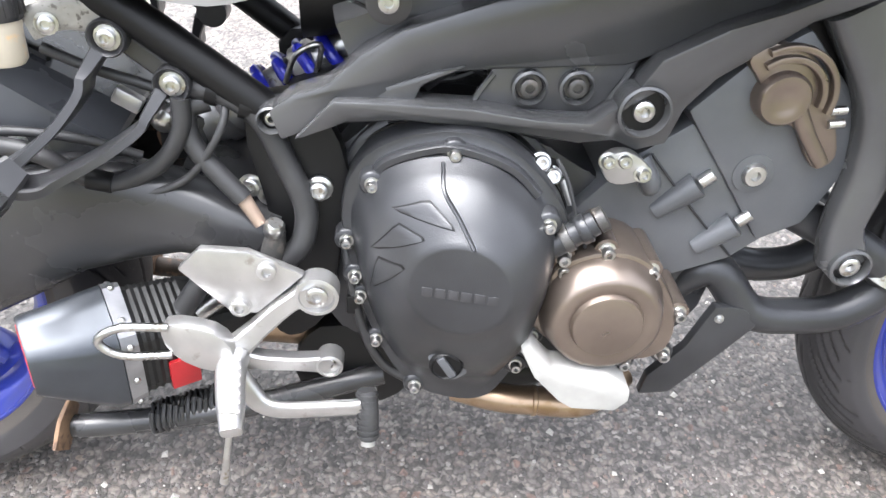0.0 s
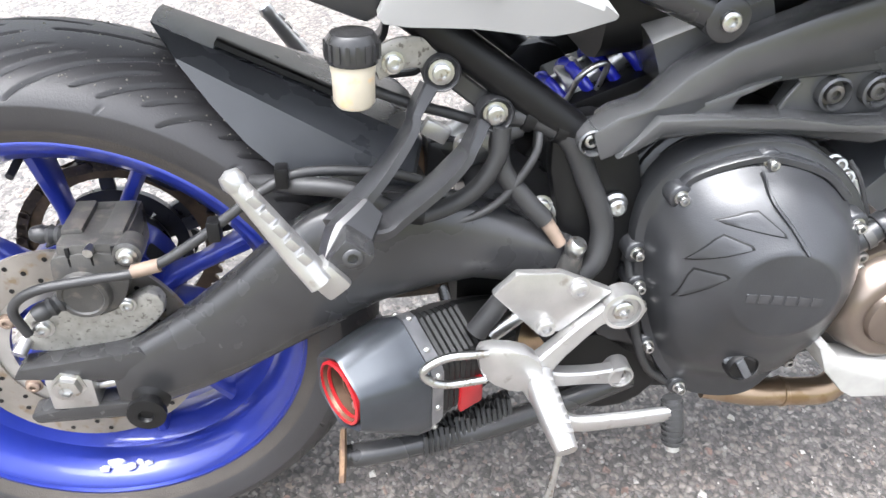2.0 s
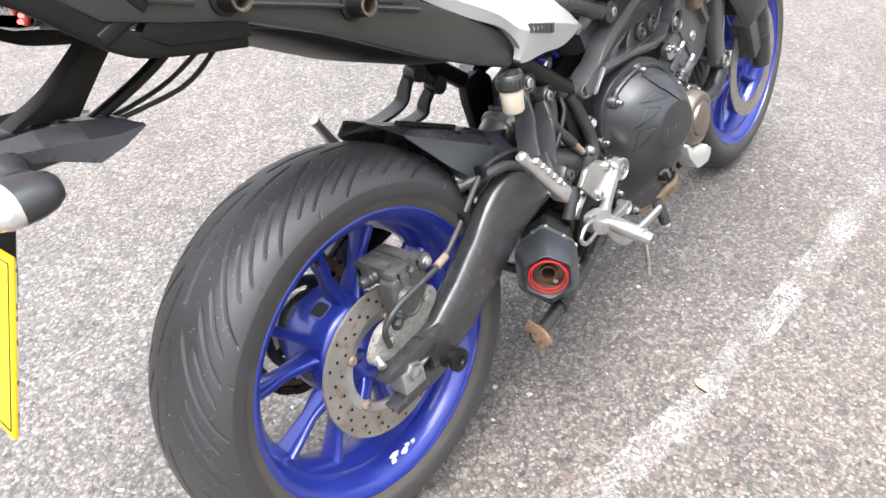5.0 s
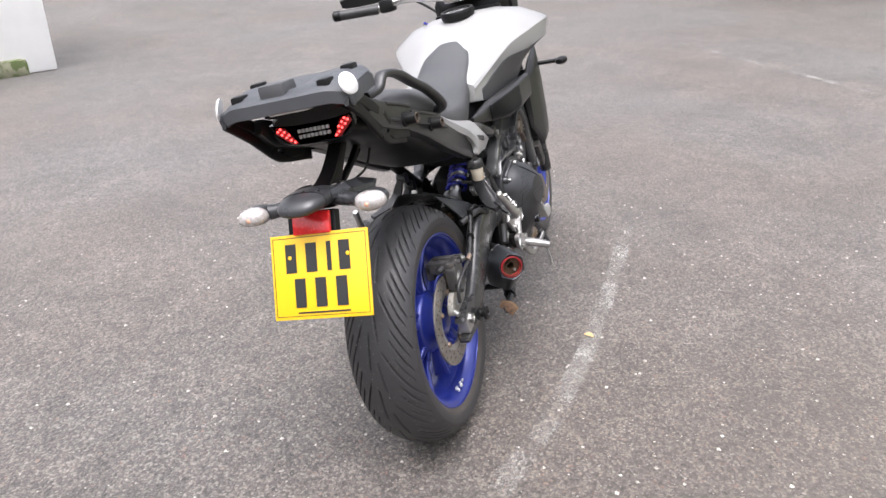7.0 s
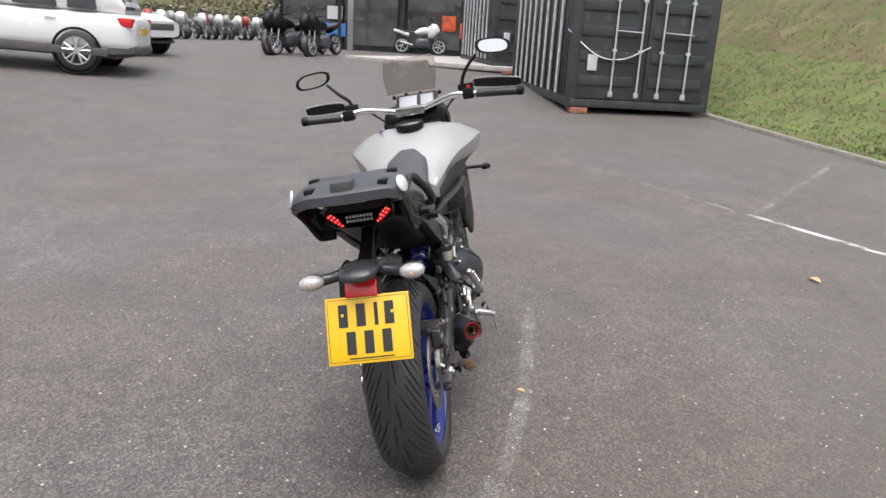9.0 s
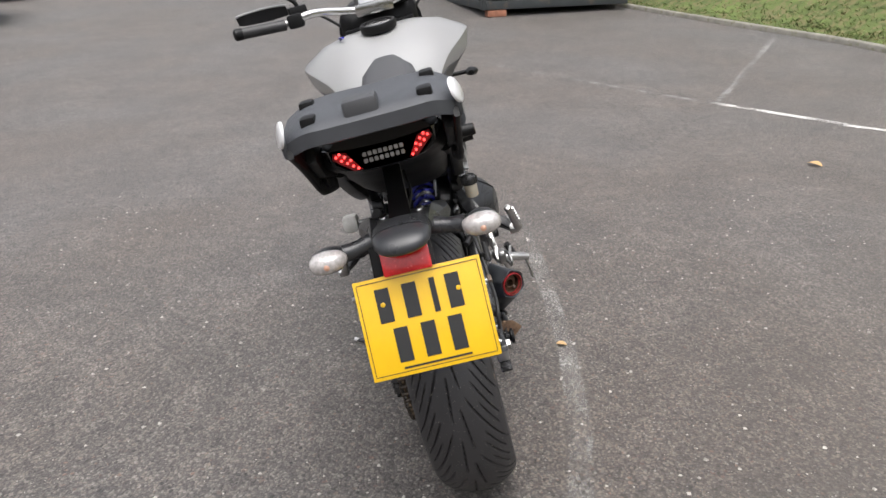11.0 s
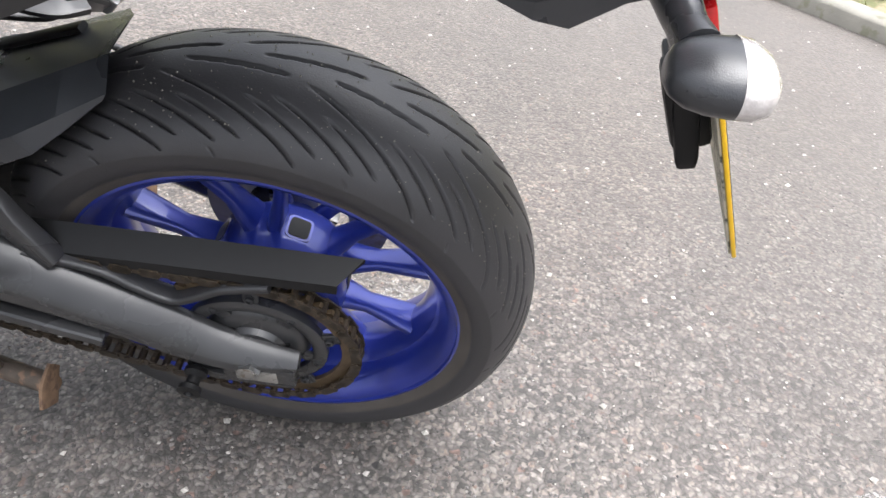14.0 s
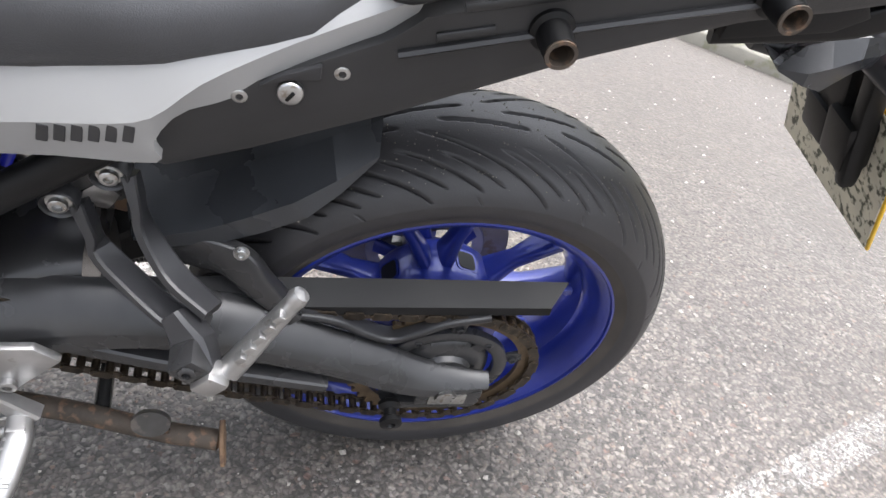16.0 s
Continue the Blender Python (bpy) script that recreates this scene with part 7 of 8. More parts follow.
part("cowl", sections([(-0.312, 0.026, 0.778, 0.800), (-0.322, 0.040, 0.774, 0.807), (-0.336, 0.048, 0.773, 0.812), (-0.355, 0.0515, 0.773, 0.8165), (-0.397, 0.0515, 0.775, 0.8185)], 32, 2.5), COWLMAT, hang, "black plastic cowl of the hanger")
part("cowl_seam", sections([(-0.397, 0.0495, 0.778, 0.8155), (-0.400, 0.0495, 0.778, 0.8155)], 32, 2.5), LETTER, hang)
part("lamp_hood", sections([(-0.400, 0.0515, 0.776, 0.8175), (-0.416, 0.0490, 0.777, 0.8150), (-0.431, 0.0435, 0.778, 0.810), (-0.441, 0.035, 0.780, 0.804), (-0.447, 0.022, 0.783, 0.798), (-0.449, 0.009, 0.786, 0.793)], 32, 2.4), COWLMAT, hang, "rounded plate lamp hood")
for s in (-1, 1):
    rows = ((-0.216, 0.084, 0.777, 0.083, 0.7785, 0.080, 0.780, 0.070, 0.778), (-0.245, 0.090, 0.768, 0.087, 0.780, 0.064, 0.794, 0.050, 0.785), (-0.272, 0.083, 0.760, 0.080, 0.784, 0.060, 0.801, 0.048, 0.792), (-0.310, 0.067, 0.776, 0.066, 0.789, 0.056, 0.806, 0.046, 0.798), (-0.372, 0.053, 0.790, 0.0535, 0.799, 0.0515, 0.808, 0.045, 0.800))
    rings = [[Vector((x, s * a, b)), Vector((x, s * c, d)), Vector((x, s * e, f)), Vector((x, s * g, h)), Vector((x, s * 0.040, b + 0.003))] for x, a, b, c, d, e, f, g, h in rows]
    part("cowl_wing", loft(rings), COWLMAT, hang, "pointed folded side wing of the cowl", sharp=10)
    part("indicator_stem", sweep([(-0.340, s * 0.046, 0.783), (-0.350, s * 0.085, 0.777), (-0.356, s * 0.110, 0.776)], [(0.018, 0.017), (0.0145, 0.0145), (0.017, 0.017)], ref=(0, 0, 1), n=16), COWLMAT, hang)
    body = [(-0.332, 0.010, 0.768, 0.784), (-0.336, 0.020, 0.763, 0.789), (-0.346, 0.028, 0.758, 0.794), (-0.360, 0.0325, 0.756, 0.7965), (-0.376, 0.034, 0.756, 0.797)]
    ind = part("rear_indicator", sections([(x, hw, a, b, s * 0.136) for x, hw, a, b in body], 28, 2.1), COWLMAT, bike, "black rear indicator with a clear lens")
    part("lens", sections([(-0.376, 0.034, 0.757, 0.797, s * 0.136), (-0.387, 0.033, 0.758, 0.796, s * 0.137), (-0.397, 0.026, 0.762, 0.792, s * 0.139), (-0.403, 0.014, 0.769, 0.785, s * 0.140)], 20, 2.3), LENS, ind, "clear indicator lens")
    part("bulb", lathe([(0.007, 0), (0.005, 0.003), (0, 0.004)], (-0.4005, s * 0.137, 0.776), (-1, 0, 0), 12), AMBER, ind, "amber bulb behind the lens")
    for x, z in ((-0.239, 0.786), (-0.280, 0.797)):
        part("cowl_screw", lathe([(0.0075, -0.004), (0.0072, 0.0008), (0.005, 0.0028), (0.0025, 0.0032), (0, 0.0022)], (x, s * 0.034, z), (-0.2, s * 0.15, 1), 18), STEEL, hang)
bk = Matrix.Rotation(radians(-23.5), 4, "Y")
plate_m = Matrix.Translation((-0.4235, -0.004, 0.648)) @ Matrix.Rotation(radians(1.2), 4, "X") @ bk.inverted()


def in_plate(y, z, w, h, t, off, bev=0.001):
    return block((0, 0, 0), (t, w, h), bev, plate_m @ Matrix.Translation((-off, y, z)))


part("plate_support", in_plate(0, 0.085, 0.075, 0.10, 0.022, -0.020, 0.005), DULL, hang)
part("plate_lamp_box", in_plate(0.0, 0.035, 0.05, 0.05, 0.030, -0.022, 0.006), DULL, hang)
part("plate_spine", sweep([(-0.352, 0.055, 0.772), (-0.372, 0.060, 0.715), (-0.392, 0.070, 0.652), (-0.396, 0.072, 0.638)], [(0.012, 0.012), (0.011, 0.010), (0.008, 0.008)], p=5, n=12), DULL, hang, "black spine behind the plate")
part("wiring_box", in_plate(0.050, 0.046, 0.050, 0.066, 0.034, -0.023, 0.007), DULL, hang, "black box on the back of the plate")
part("reflector", in_plate(0.012, 0.108, 0.086, 0.046, 0.010, 0.002, 0.003), REDLENS, hang, "red rear reflector")
plate = part("number_plate", in_plate(0, 0, 0.226, 0.176, 0.004, 0, 0.0015), YELLOW, bike, "yellow two-line number plate with dark bars")
part("plate_backing", in_plate(0, 0, 0.220, 0.170, 0.002, -0.0032, 0.0005), PLATEBACK, plate, "dirt-speckled back of the plate")
for y, z, w, h in ((0, 0.081, 0.214, 0.0012), (0, -0.081, 0.214, 0.0012), (0.107, 0, 0.0012, 0.160), (-0.107, 0, 0.0012, 0.160)):
    part("plate_border", in_plate(y, z, w, h, 0.001, 0.0024, 0.0), BARINK, plate)
for y in (0.066, 0.018, -0.023, -0.058):
    part("plate_bar", in_plate(y, 0.038, 0.010 if y == -0.023 else 0.025, 0.060, 0.001, 0.0026, 0.0), BARINK, plate)
for y in (0.048, 0.0, -0.048):
    part("plate_bar", in_plate(y, -0.034, 0.025, 0.060, 0.001, 0.0026, 0.0), BARINK, plate)
part("plate_bar", in_plate(-0.004, -0.0745, 0.12, 0.0035, 0.001, 0.0026, 0.0), BARINK, plate)
for y in (0.068, -0.066):
    part("plate_screw_cap", lathe([(0.005, 0), (0.004, 0.002), (0, 0.003)], plate_m @ Vector((-0.002, y, 0.040)), plate_m.to_3x3() @ Vector((-1, 0, 0)), 12), YELLOW, plate)

# ---- front end ----
for s in (-1, 1):
    fork = part("fork_leg", sweep([(1.425, s * 0.10, 0.30), (1.39, s * 0.10, 0.42), (1.30, s * 0.10, 0.62)], [(0.026, 0.024), (0.028, 0.028), (0.028, 0.028)], n=14), BLACK, bike, "black front fork leg")
    part("fork_tube", sweep([(1.30, s * 0.10, 0.62), (1.12, s * 0.10, 1.02)], 0.026, n=16), DULL, fork)
    part("front_disc", lathe([(0.11, -0.002), (0.149, -0.002), (0.149, 0.002), (0.11, 0.002)], (1.44, s * 0.072, 0.30), (0, 1, 0), 56, closed=True), DISC, bike, "front brake disc")
    part("front_caliper", block((1.355, s * 0.085, 0.39), (0.05, 0.055, 0.11), 0.01, Matrix.Rotation(radians(-25), 4, "Y")), CALIPER, bike, "front brake caliper")
    part("radiator_shroud", sections([(1.06, 0.010, 0.56, 0.74, s * 0.16), (1.12, 0.018, 0.48, 0.80, s * 0.175), (1.20, 0.016, 0.50, 0.84, s * 0.18), (1.27, 0.008, 0.60, 0.84, s * 0.175)], 14, 3), PLASTIC, bike, "black radiator shroud")
    fi = part("front_indicator", sections([(1.19, 0.012, 0.758, 0.776, s * 0.275), (1.215, 0.024, 0.752, 0.782, s * 0.280), (1.25, 0.020, 0.756, 0.780, s * 0.280), (1.27, 0.006, 0.764, 0.772, s * 0.28)], 16, 2), DULL, bike, "black front indicator")
    part("indicator_stem", sweep([(1.21, s * 0.17, 0.775), (1.235, s * 0.26, 0.768)], 0.008, n=10), DULL, fi)
part("front_mudguard", sections([(1.22, 0.055, 0.46, 0.52), (1.30, 0.066, 0.54, 0.60), (1.44, 0.068, 0.595, 0.622), (1.56, 0.062, 0.56, 0.60), (1.62, 0.05, 0.52, 0.55)], 16, 3), DULL, bike, "black front mudguard")
part("cockpit_bracket", sections([(1.09, 0.10, 0.985, 1.06), (1.12, 0.135, 0.97, 1.10), (1.17, 0.14, 0.92, 1.11)], 16, 4), DULL, bike, "black cockpit cowl behind the instruments")
part("radiator", block((1.14, 0, 0.64), (0.05, 0.34, 0.26), 0.01, Matrix.Rotation(radians(12), 4, "Y")), DULL, bike, "black radiator")
part("head_tube", sweep([(1.17, 0, 0.78), (1.10, 0, 0.98)], 0.035, n=16), FRAMEGREY, frame_part)
part("yoke", block((1.085, 0, 1.015), (0.07, 0.24, 0.03), 0.008), DULL, bike, "black top yoke")
part("headlamp_unit", sections([(1.16, 0.15, 0.88, 1.10), (1.26, 0.15, 0.86, 1.12), (1.36, 0.11, 0.88, 1.06), (1.42, 0.05, 0.92, 1.0)], 20, 3), DULL, bike, "black headlamp fairing")
bars = part("handlebar", sweep([(0.955, 0.30, 1.105), (0.975, 0.20, 1.118), (1.02, 0.10, 1.098), (1.035, 0.05, 1.088), (1.04, -0.05, 1.088), (1.03, -0.11, 1.102), (1.0, -0.20, 1.125), (0.995, -0.30, 1.117)], 0.0135, n=14), CHROME, bike, "silver tapered handlebar")
part("bar_clamp", block((1.04, 0.0, 1.085), (0.045, 0.13, 0.04), 0.008), CHROME, bars)
for s, a, b in ((1, Vector((0.953, 0.29, 1.106)), Vector((0.914, 0.425, 1.116))), (-1, Vector((0.995, -0.30, 1.117)), Vector((0.975, -0.472, 1.103)))):
    part("grip", sweep([a, b], 0.0175, n=14), HOSE, bars, "black rubber grip")
    part("bar_end", lathe([(0.015, -0.004), (0.019, 0.0), (0.019, 0.022), (0.012, 0.028), (0, 0.028)], b, (b - a), 18), DULL, bars)
    part("switch_cluster", block(a + Vector((0.01, s * -0.035, 0.004)), (0.055, 0.05, 0.045), 0.01), DULL, bars, "black switch cluster")
    f = Vector((0.075, 0, 0.034))
    d = b - a
    stations = [(a + d * t + f + Vector((0.012 * math.sin(3.1 * t), 0, 0.006 * (1 - t))), h) for t, h in ((-0.06, 0.013), (0.0, 0.016), (0.35, 0.020), (0.75, 0.019), (1.02, 0.016), (1.12, 0.012))]
    rings = [[c + Vector((0.006 + 0.3 * h, 0, -h)), c + Vector((0.010, 0, 0)), c + Vector((0.002 - 0.2 * h, 0, h)), c + Vector((-0.004 - 0.2 * h, 0, h)), c + Vector((-0.001, 0, 0)), c + Vector((0.3 * h, 0, -h))] for c, h in stations]
    guard_plate = part("hand_guard", loft(rings), PLASTIC, bars, "black hand guard")
    part("guard_edge", sweep([c + Vector((-0.2 * h - 0.004, 0, h + 0.0025)) for c, h in stations], (0.0036, 0.008), p=3, ref=(1, 0, 0), n=8, k=2), SILVER, bars, "silver top edge of the hand guard")
    part("lever_reservoir", block(a + Vector((0.045, s * -0.045, 0.030)), (0.050, 0.060, 0.034), 0.008, Matrix.Rotation(radians(s * 14), 4, "Z")), DULL, bars, "black fluid reservoir")
    part("cable", sweep([a + Vector((0.05, s * -0.03, 0)), a + Vector((0.12, s * -0.08, 0.01)), Vector((1.13, s * 0.12, 1.03)), Vector((1.12, s * 0.08, 0.95))], 0.005, n=8), HOSE, bars)
    part("lever", sweep([a + Vector((0.045, s * -0.01, 0)), a.lerp(b, 0.5) + Vector((0.06, 0, -0.004)), b + Vector((0.045, 0, 0))], (0.006, 0.005), n=8), DULL, bars)
part("kill_switch", block((0.975, -0.27, 1.150), (0.016, 0.016, 0.014), 0.003), REDMAT, bars, "red stop switch")
for s, stem, c in ((1, [(0.985, 0.245, 1.12), (0.985, 0.245, 1.165), (0.99, 0.29, 1.205), (1.005, 0.335, 1.25)], Vector((1.0, 0.392, 1.276))), (-1, [(1.01, -0.25, 1.125), (1.01, -0.245, 1.175), (0.995, -0.275, 1.23), (0.985, -0.32, 1.275)], Vector((0.985, -0.395, 1.300)))):
    mir = part("mirror", sweep(stem, [(0.007, 0.007), (0.008, 0.008), (0.006, 0.006)], n=10), DULL, bike, "black stalked rear-view mirror")
    pts = []
    for k in range(24):
        an = 2 * math.pi * k / 24
        co, si = math.cos(an), math.sin(an)
        pts.append((0.076 * math.copysign(abs(co) ** 0.75, co), 0.033 * math.copysign(abs(si) ** 0.8, si) + 0.010 * s * co * -1))
    turn = Matrix.Rotation(radians(s * 9), 4, "Z") @ Matrix.Rotation(radians(-6 if s > 0 else 12), 4, "Y")
    for nm, mt, rows in (("mirror_shell", DULL, ((0.0, 1.0), (0.012, 0.98), (0.03, 0.8), (0.042, 0.4))), ("mirror_glass", MIRROR, ((-0.003, 0.80), (-0.001, 0.82)))):
        rings = [[c + turn @ Vector((dx, y * sc, z * sc)) for y, z in pts] for dx, sc in rows]
        part(nm, loft(rings), mt, mir)
dash = part("instrument_panel", block((1.100, -0.028, 1.112), (0.026, 0.185, 0.092), 0.008, Matrix.Rotation(radians(48), 4, "Y")), DULL, bike, "black instrument panel with two pale screens")
for y, w in ((0.010, 0.092), (-0.074, 0.066)):
    part("screen", block((1.0912, y, 1.1225), (0.004, w * 0.86, 0.062), 0.0015, Matrix.Rotation(radians(48), 4, "Y")), SCREENGREY, dash, "pale instrument screen")
for y in (0.075, 0.02, -0.045, -0.10, -0.13):
    part("screen_mount", lathe([(0.008, 0), (0.008, 0.014), (0, 0.016)], (1.135, y, 1.146 - 0.1 * abs(y)), (-0.3, 0, 1), 12), DULL, dash)
rings = []
for z, x, hw in ((1.16, 1.15, 0.105), (1.20, 1.165, 0.115), (1.25, 1.19, 0.120), (1.295, 1.22, 0.116), (1.31, 1.23, 0.10)):
    ring = []
    for sgn, off in ((1, 0.0), (-1, 0.004)):
        for k in range(9):
            f = -1 + 2 * k / 8
            ring.append(Vector((x + off - 0.05 * f * f, sgn * f * hw - 0.01, z)))
    rings.append(ring)
scr = part("windscreen", loft(rings), SMOKED, bike, "smoked clear windscreen")
scr.visible_shadow = False

# ---- surroundings ----
CONTAINER = surf("dark_container_paint", (0.035, 0.040, 0.042), 0.6, var=0.2, scale=2.5, bump=0.15, bscale=60, second=(0.07, 0.06, 0.05), amount=0.04)
GALV = surf("galvanised_bar", (0.55, 0.56, 0.57), 0.5, metal=0.4, var=0.15, scale=9)
BRICK = surf("red_brick", (0.30, 0.13, 0.08), 0.9, var=0.3, scale=14, bump=0.3, bscale=80)
CARWHITE = surf("white_car_paint", (0.78, 0.78, 0.77), 0.25, var=0.02, scale=3, coat=0.7)
CARDARK = surf("grey_car_trim", (0.09, 0.085, 0.08), 0.6, var=0.15, scale=6)
GLASSDARK = surf("dark_tinted_glass", (0.06, 0.065, 0.07), 0.08, var=0.1, scale=3, coat=0.9)
ALLOY = surf("alloy_wheel", (0.55, 0.55, 0.56), 0.35, metal=0.7, var=0.08, scale=8)
RENDERED = surf("white_rendered_wall", (0.80, 0.80, 0.79), 0.85, var=0.04, scale=3, bump=0.2, bscale=60)
MOSS = surf("mossy_footing", (0.22, 0.22, 0.15), 0.95, var=0.35, scale=5, bump=0.6, bscale=60, second=(0.10, 0.13, 0.05), amount=0.15)
SHOPDARK = surf("dark_shop_front", (0.05, 0.055, 0.06), 0.5, var=0.2, scale=1.2)
SHOPGLASS = surf("shop_window_glass", (0.10, 0.10, 0.105), 0.1, var=0.35, scale=1.5, coat=0.8)
BLUESIGN = surf("blue_sign", (0.05, 0.22, 0.60), 0.4, var=0.1, scale=6)
ORANGE = surf("orange_display", (0.75, 0.13, 0.05), 0.5, var=0.3, scale=5)
PAVING = surf("pale_paving", (0.36, 0.34, 0.32), 0.85, var=0.15, scale=4, bump=0.2, bscale=60)
HEDGE = surf("brown_hedge_leaves", (0.11, 0.085, 0.04), 0.85, var=0.5, scale=1.2, second=(0.06, 0.08, 0.03), amount=0.15)
LEAFMAT = surf("fallen_leaf", (0.50, 0.33, 0.15), 0.7, var=0.25, scale=60)


def at(x, y, yaw=0.0, lift=0.0):
    return pose(x, y, rise(x, y) + lift, 0, 0, yaw)


def placed(ob, m):
    ob.matrix_world = m
    return ob


def container(m, label, cable=False):
    """A shipping container: corrugated sides, posts and lock bars on its door end and one long side. Its door end lies on x = 0, its body behind."""
    L, W, H = 6.06, 2.44, 2.59
    c = placed(new("shipping_container"), m)
    tagged(c, label, "container", "containers by the bank")
    rings = []
    for x, s in ((0.06, 1), (L - 0.05, 1)):
        ring = []
        n = 26
        for side in (-1, 1):
            for k in range(n):
                f = k / (n - 1)
                z = 0.14 + (H - 0.28) * (f if side < 0 else 1 - f)
                ring.append(Vector((x, side * (W / 2 - 0.03), z)))
        rings.append(ring)
    body = part("body", loft(rings), CONTAINER, c)
    for side in (-1, 1):
        bm = bmesh.new()
        for k in range(26):
            block((0.35 + k * 0.22, side * (W / 2 - 0.022), H / 2), (0.11, 0.036, H - 0.34), 0.012, None, bm, 1)
        part("corrugation", bm, CONTAINER, c)
        for x in (0.08, L - 0.08):
            part("corner_post", block((x, side * (W / 2 - 0.07), H / 2), (0.16, 0.15, H), 0.01), CONTAINER, c)
        for z in (0.07, H - 0.06):
            part("side_rail", block((L / 2, side * (W / 2 - 0.05), z), (L - 0.1, 0.10, 0.13), 0.01), CONTAINER, c)
        part("door", block((0.03, side * (W / 4 - 0.01), H / 2), (0.05, W / 2 - 0.17, H - 0.30), 0.01), CONTAINER, c, "dark ribbed steel door")
        for z in (0.45, 0.85, 1.25, 1.65, 2.05):
            part("door_rib", block((-0.004, side * (W / 4 - 0.01), z), (0.03, W / 2 - 0.3, 0.16), 0.012), CONTAINER, c)
    for z in (0.07, H - 0.06):
        part("end_rail", block((0.06, 0, z), (0.14, W - 0.1, 0.13), 0.01), CONTAINER, c)
    for y in (-0.75, -0.30, 0.06, 0.50):
        bar = part("lock_bar", sweep([(-0.055, y, 0.20), (-0.055, y, H - 0.2)], 0.017, n=10), GALV, c, "galvanised lock bar")
        for z in (0.24, 0.95, 1.75, H - 0.24):
            part("bar_keeper", block((-0.045, y, z), (0.05, 0.075, 0.09 if z < 0.5 else 0.05), 0.01), GALV, c)
    for y0, y1 in ((-0.80, -0.32), (0.04, 0.52)):
        part("door_handle", sweep([(-0.075, y0, 1.25), (-0.075, y1, 1.27)], (0.014, 0.010), n=8), GALV, c, "galvanised door handle")
    part("data_plate", block((-0.028, 0.85, 0.74), (0.02, 0.16, 0.26), 0.003), STICKER, c, "pale data plate")
    for k in range(8):
        x = 0.7 + 0.64 * k
        part("lock_bar", sweep([(x, W / 2 + 0.045, 0.18), (x, W / 2 + 0.045, H - 0.2)], 0.030, n=8), GALV, c, "galvanised lock bar")
    if cable:
        part("cable", sweep([(-0.06, -0.1, 1.03), (-0.09, 0.35, 0.82), (-0.08, 0.8, 0.86), (0.1, 1.28, 1.25)], 0.012, n=6), GALV, c, "pale looped cable")
    return c


container(at(10.72, -2.42, 8.5, 0.10), "dark steel shipping container with galvanised lock bars", True)
container(at(17.6, -0.95, 11, 0.10), "dark steel shipping container set further back")
for x, y in ((10.65, -1.42), (16.7, -0.2)):
    bm = bmesh.new()
    placed(part("brick_prop", block((0, 0, 0.05), (0.22, 0.30, 0.095), 0.006), BRICK, None, "red brick prop under the container", category="brick"), at(x, y, 8))


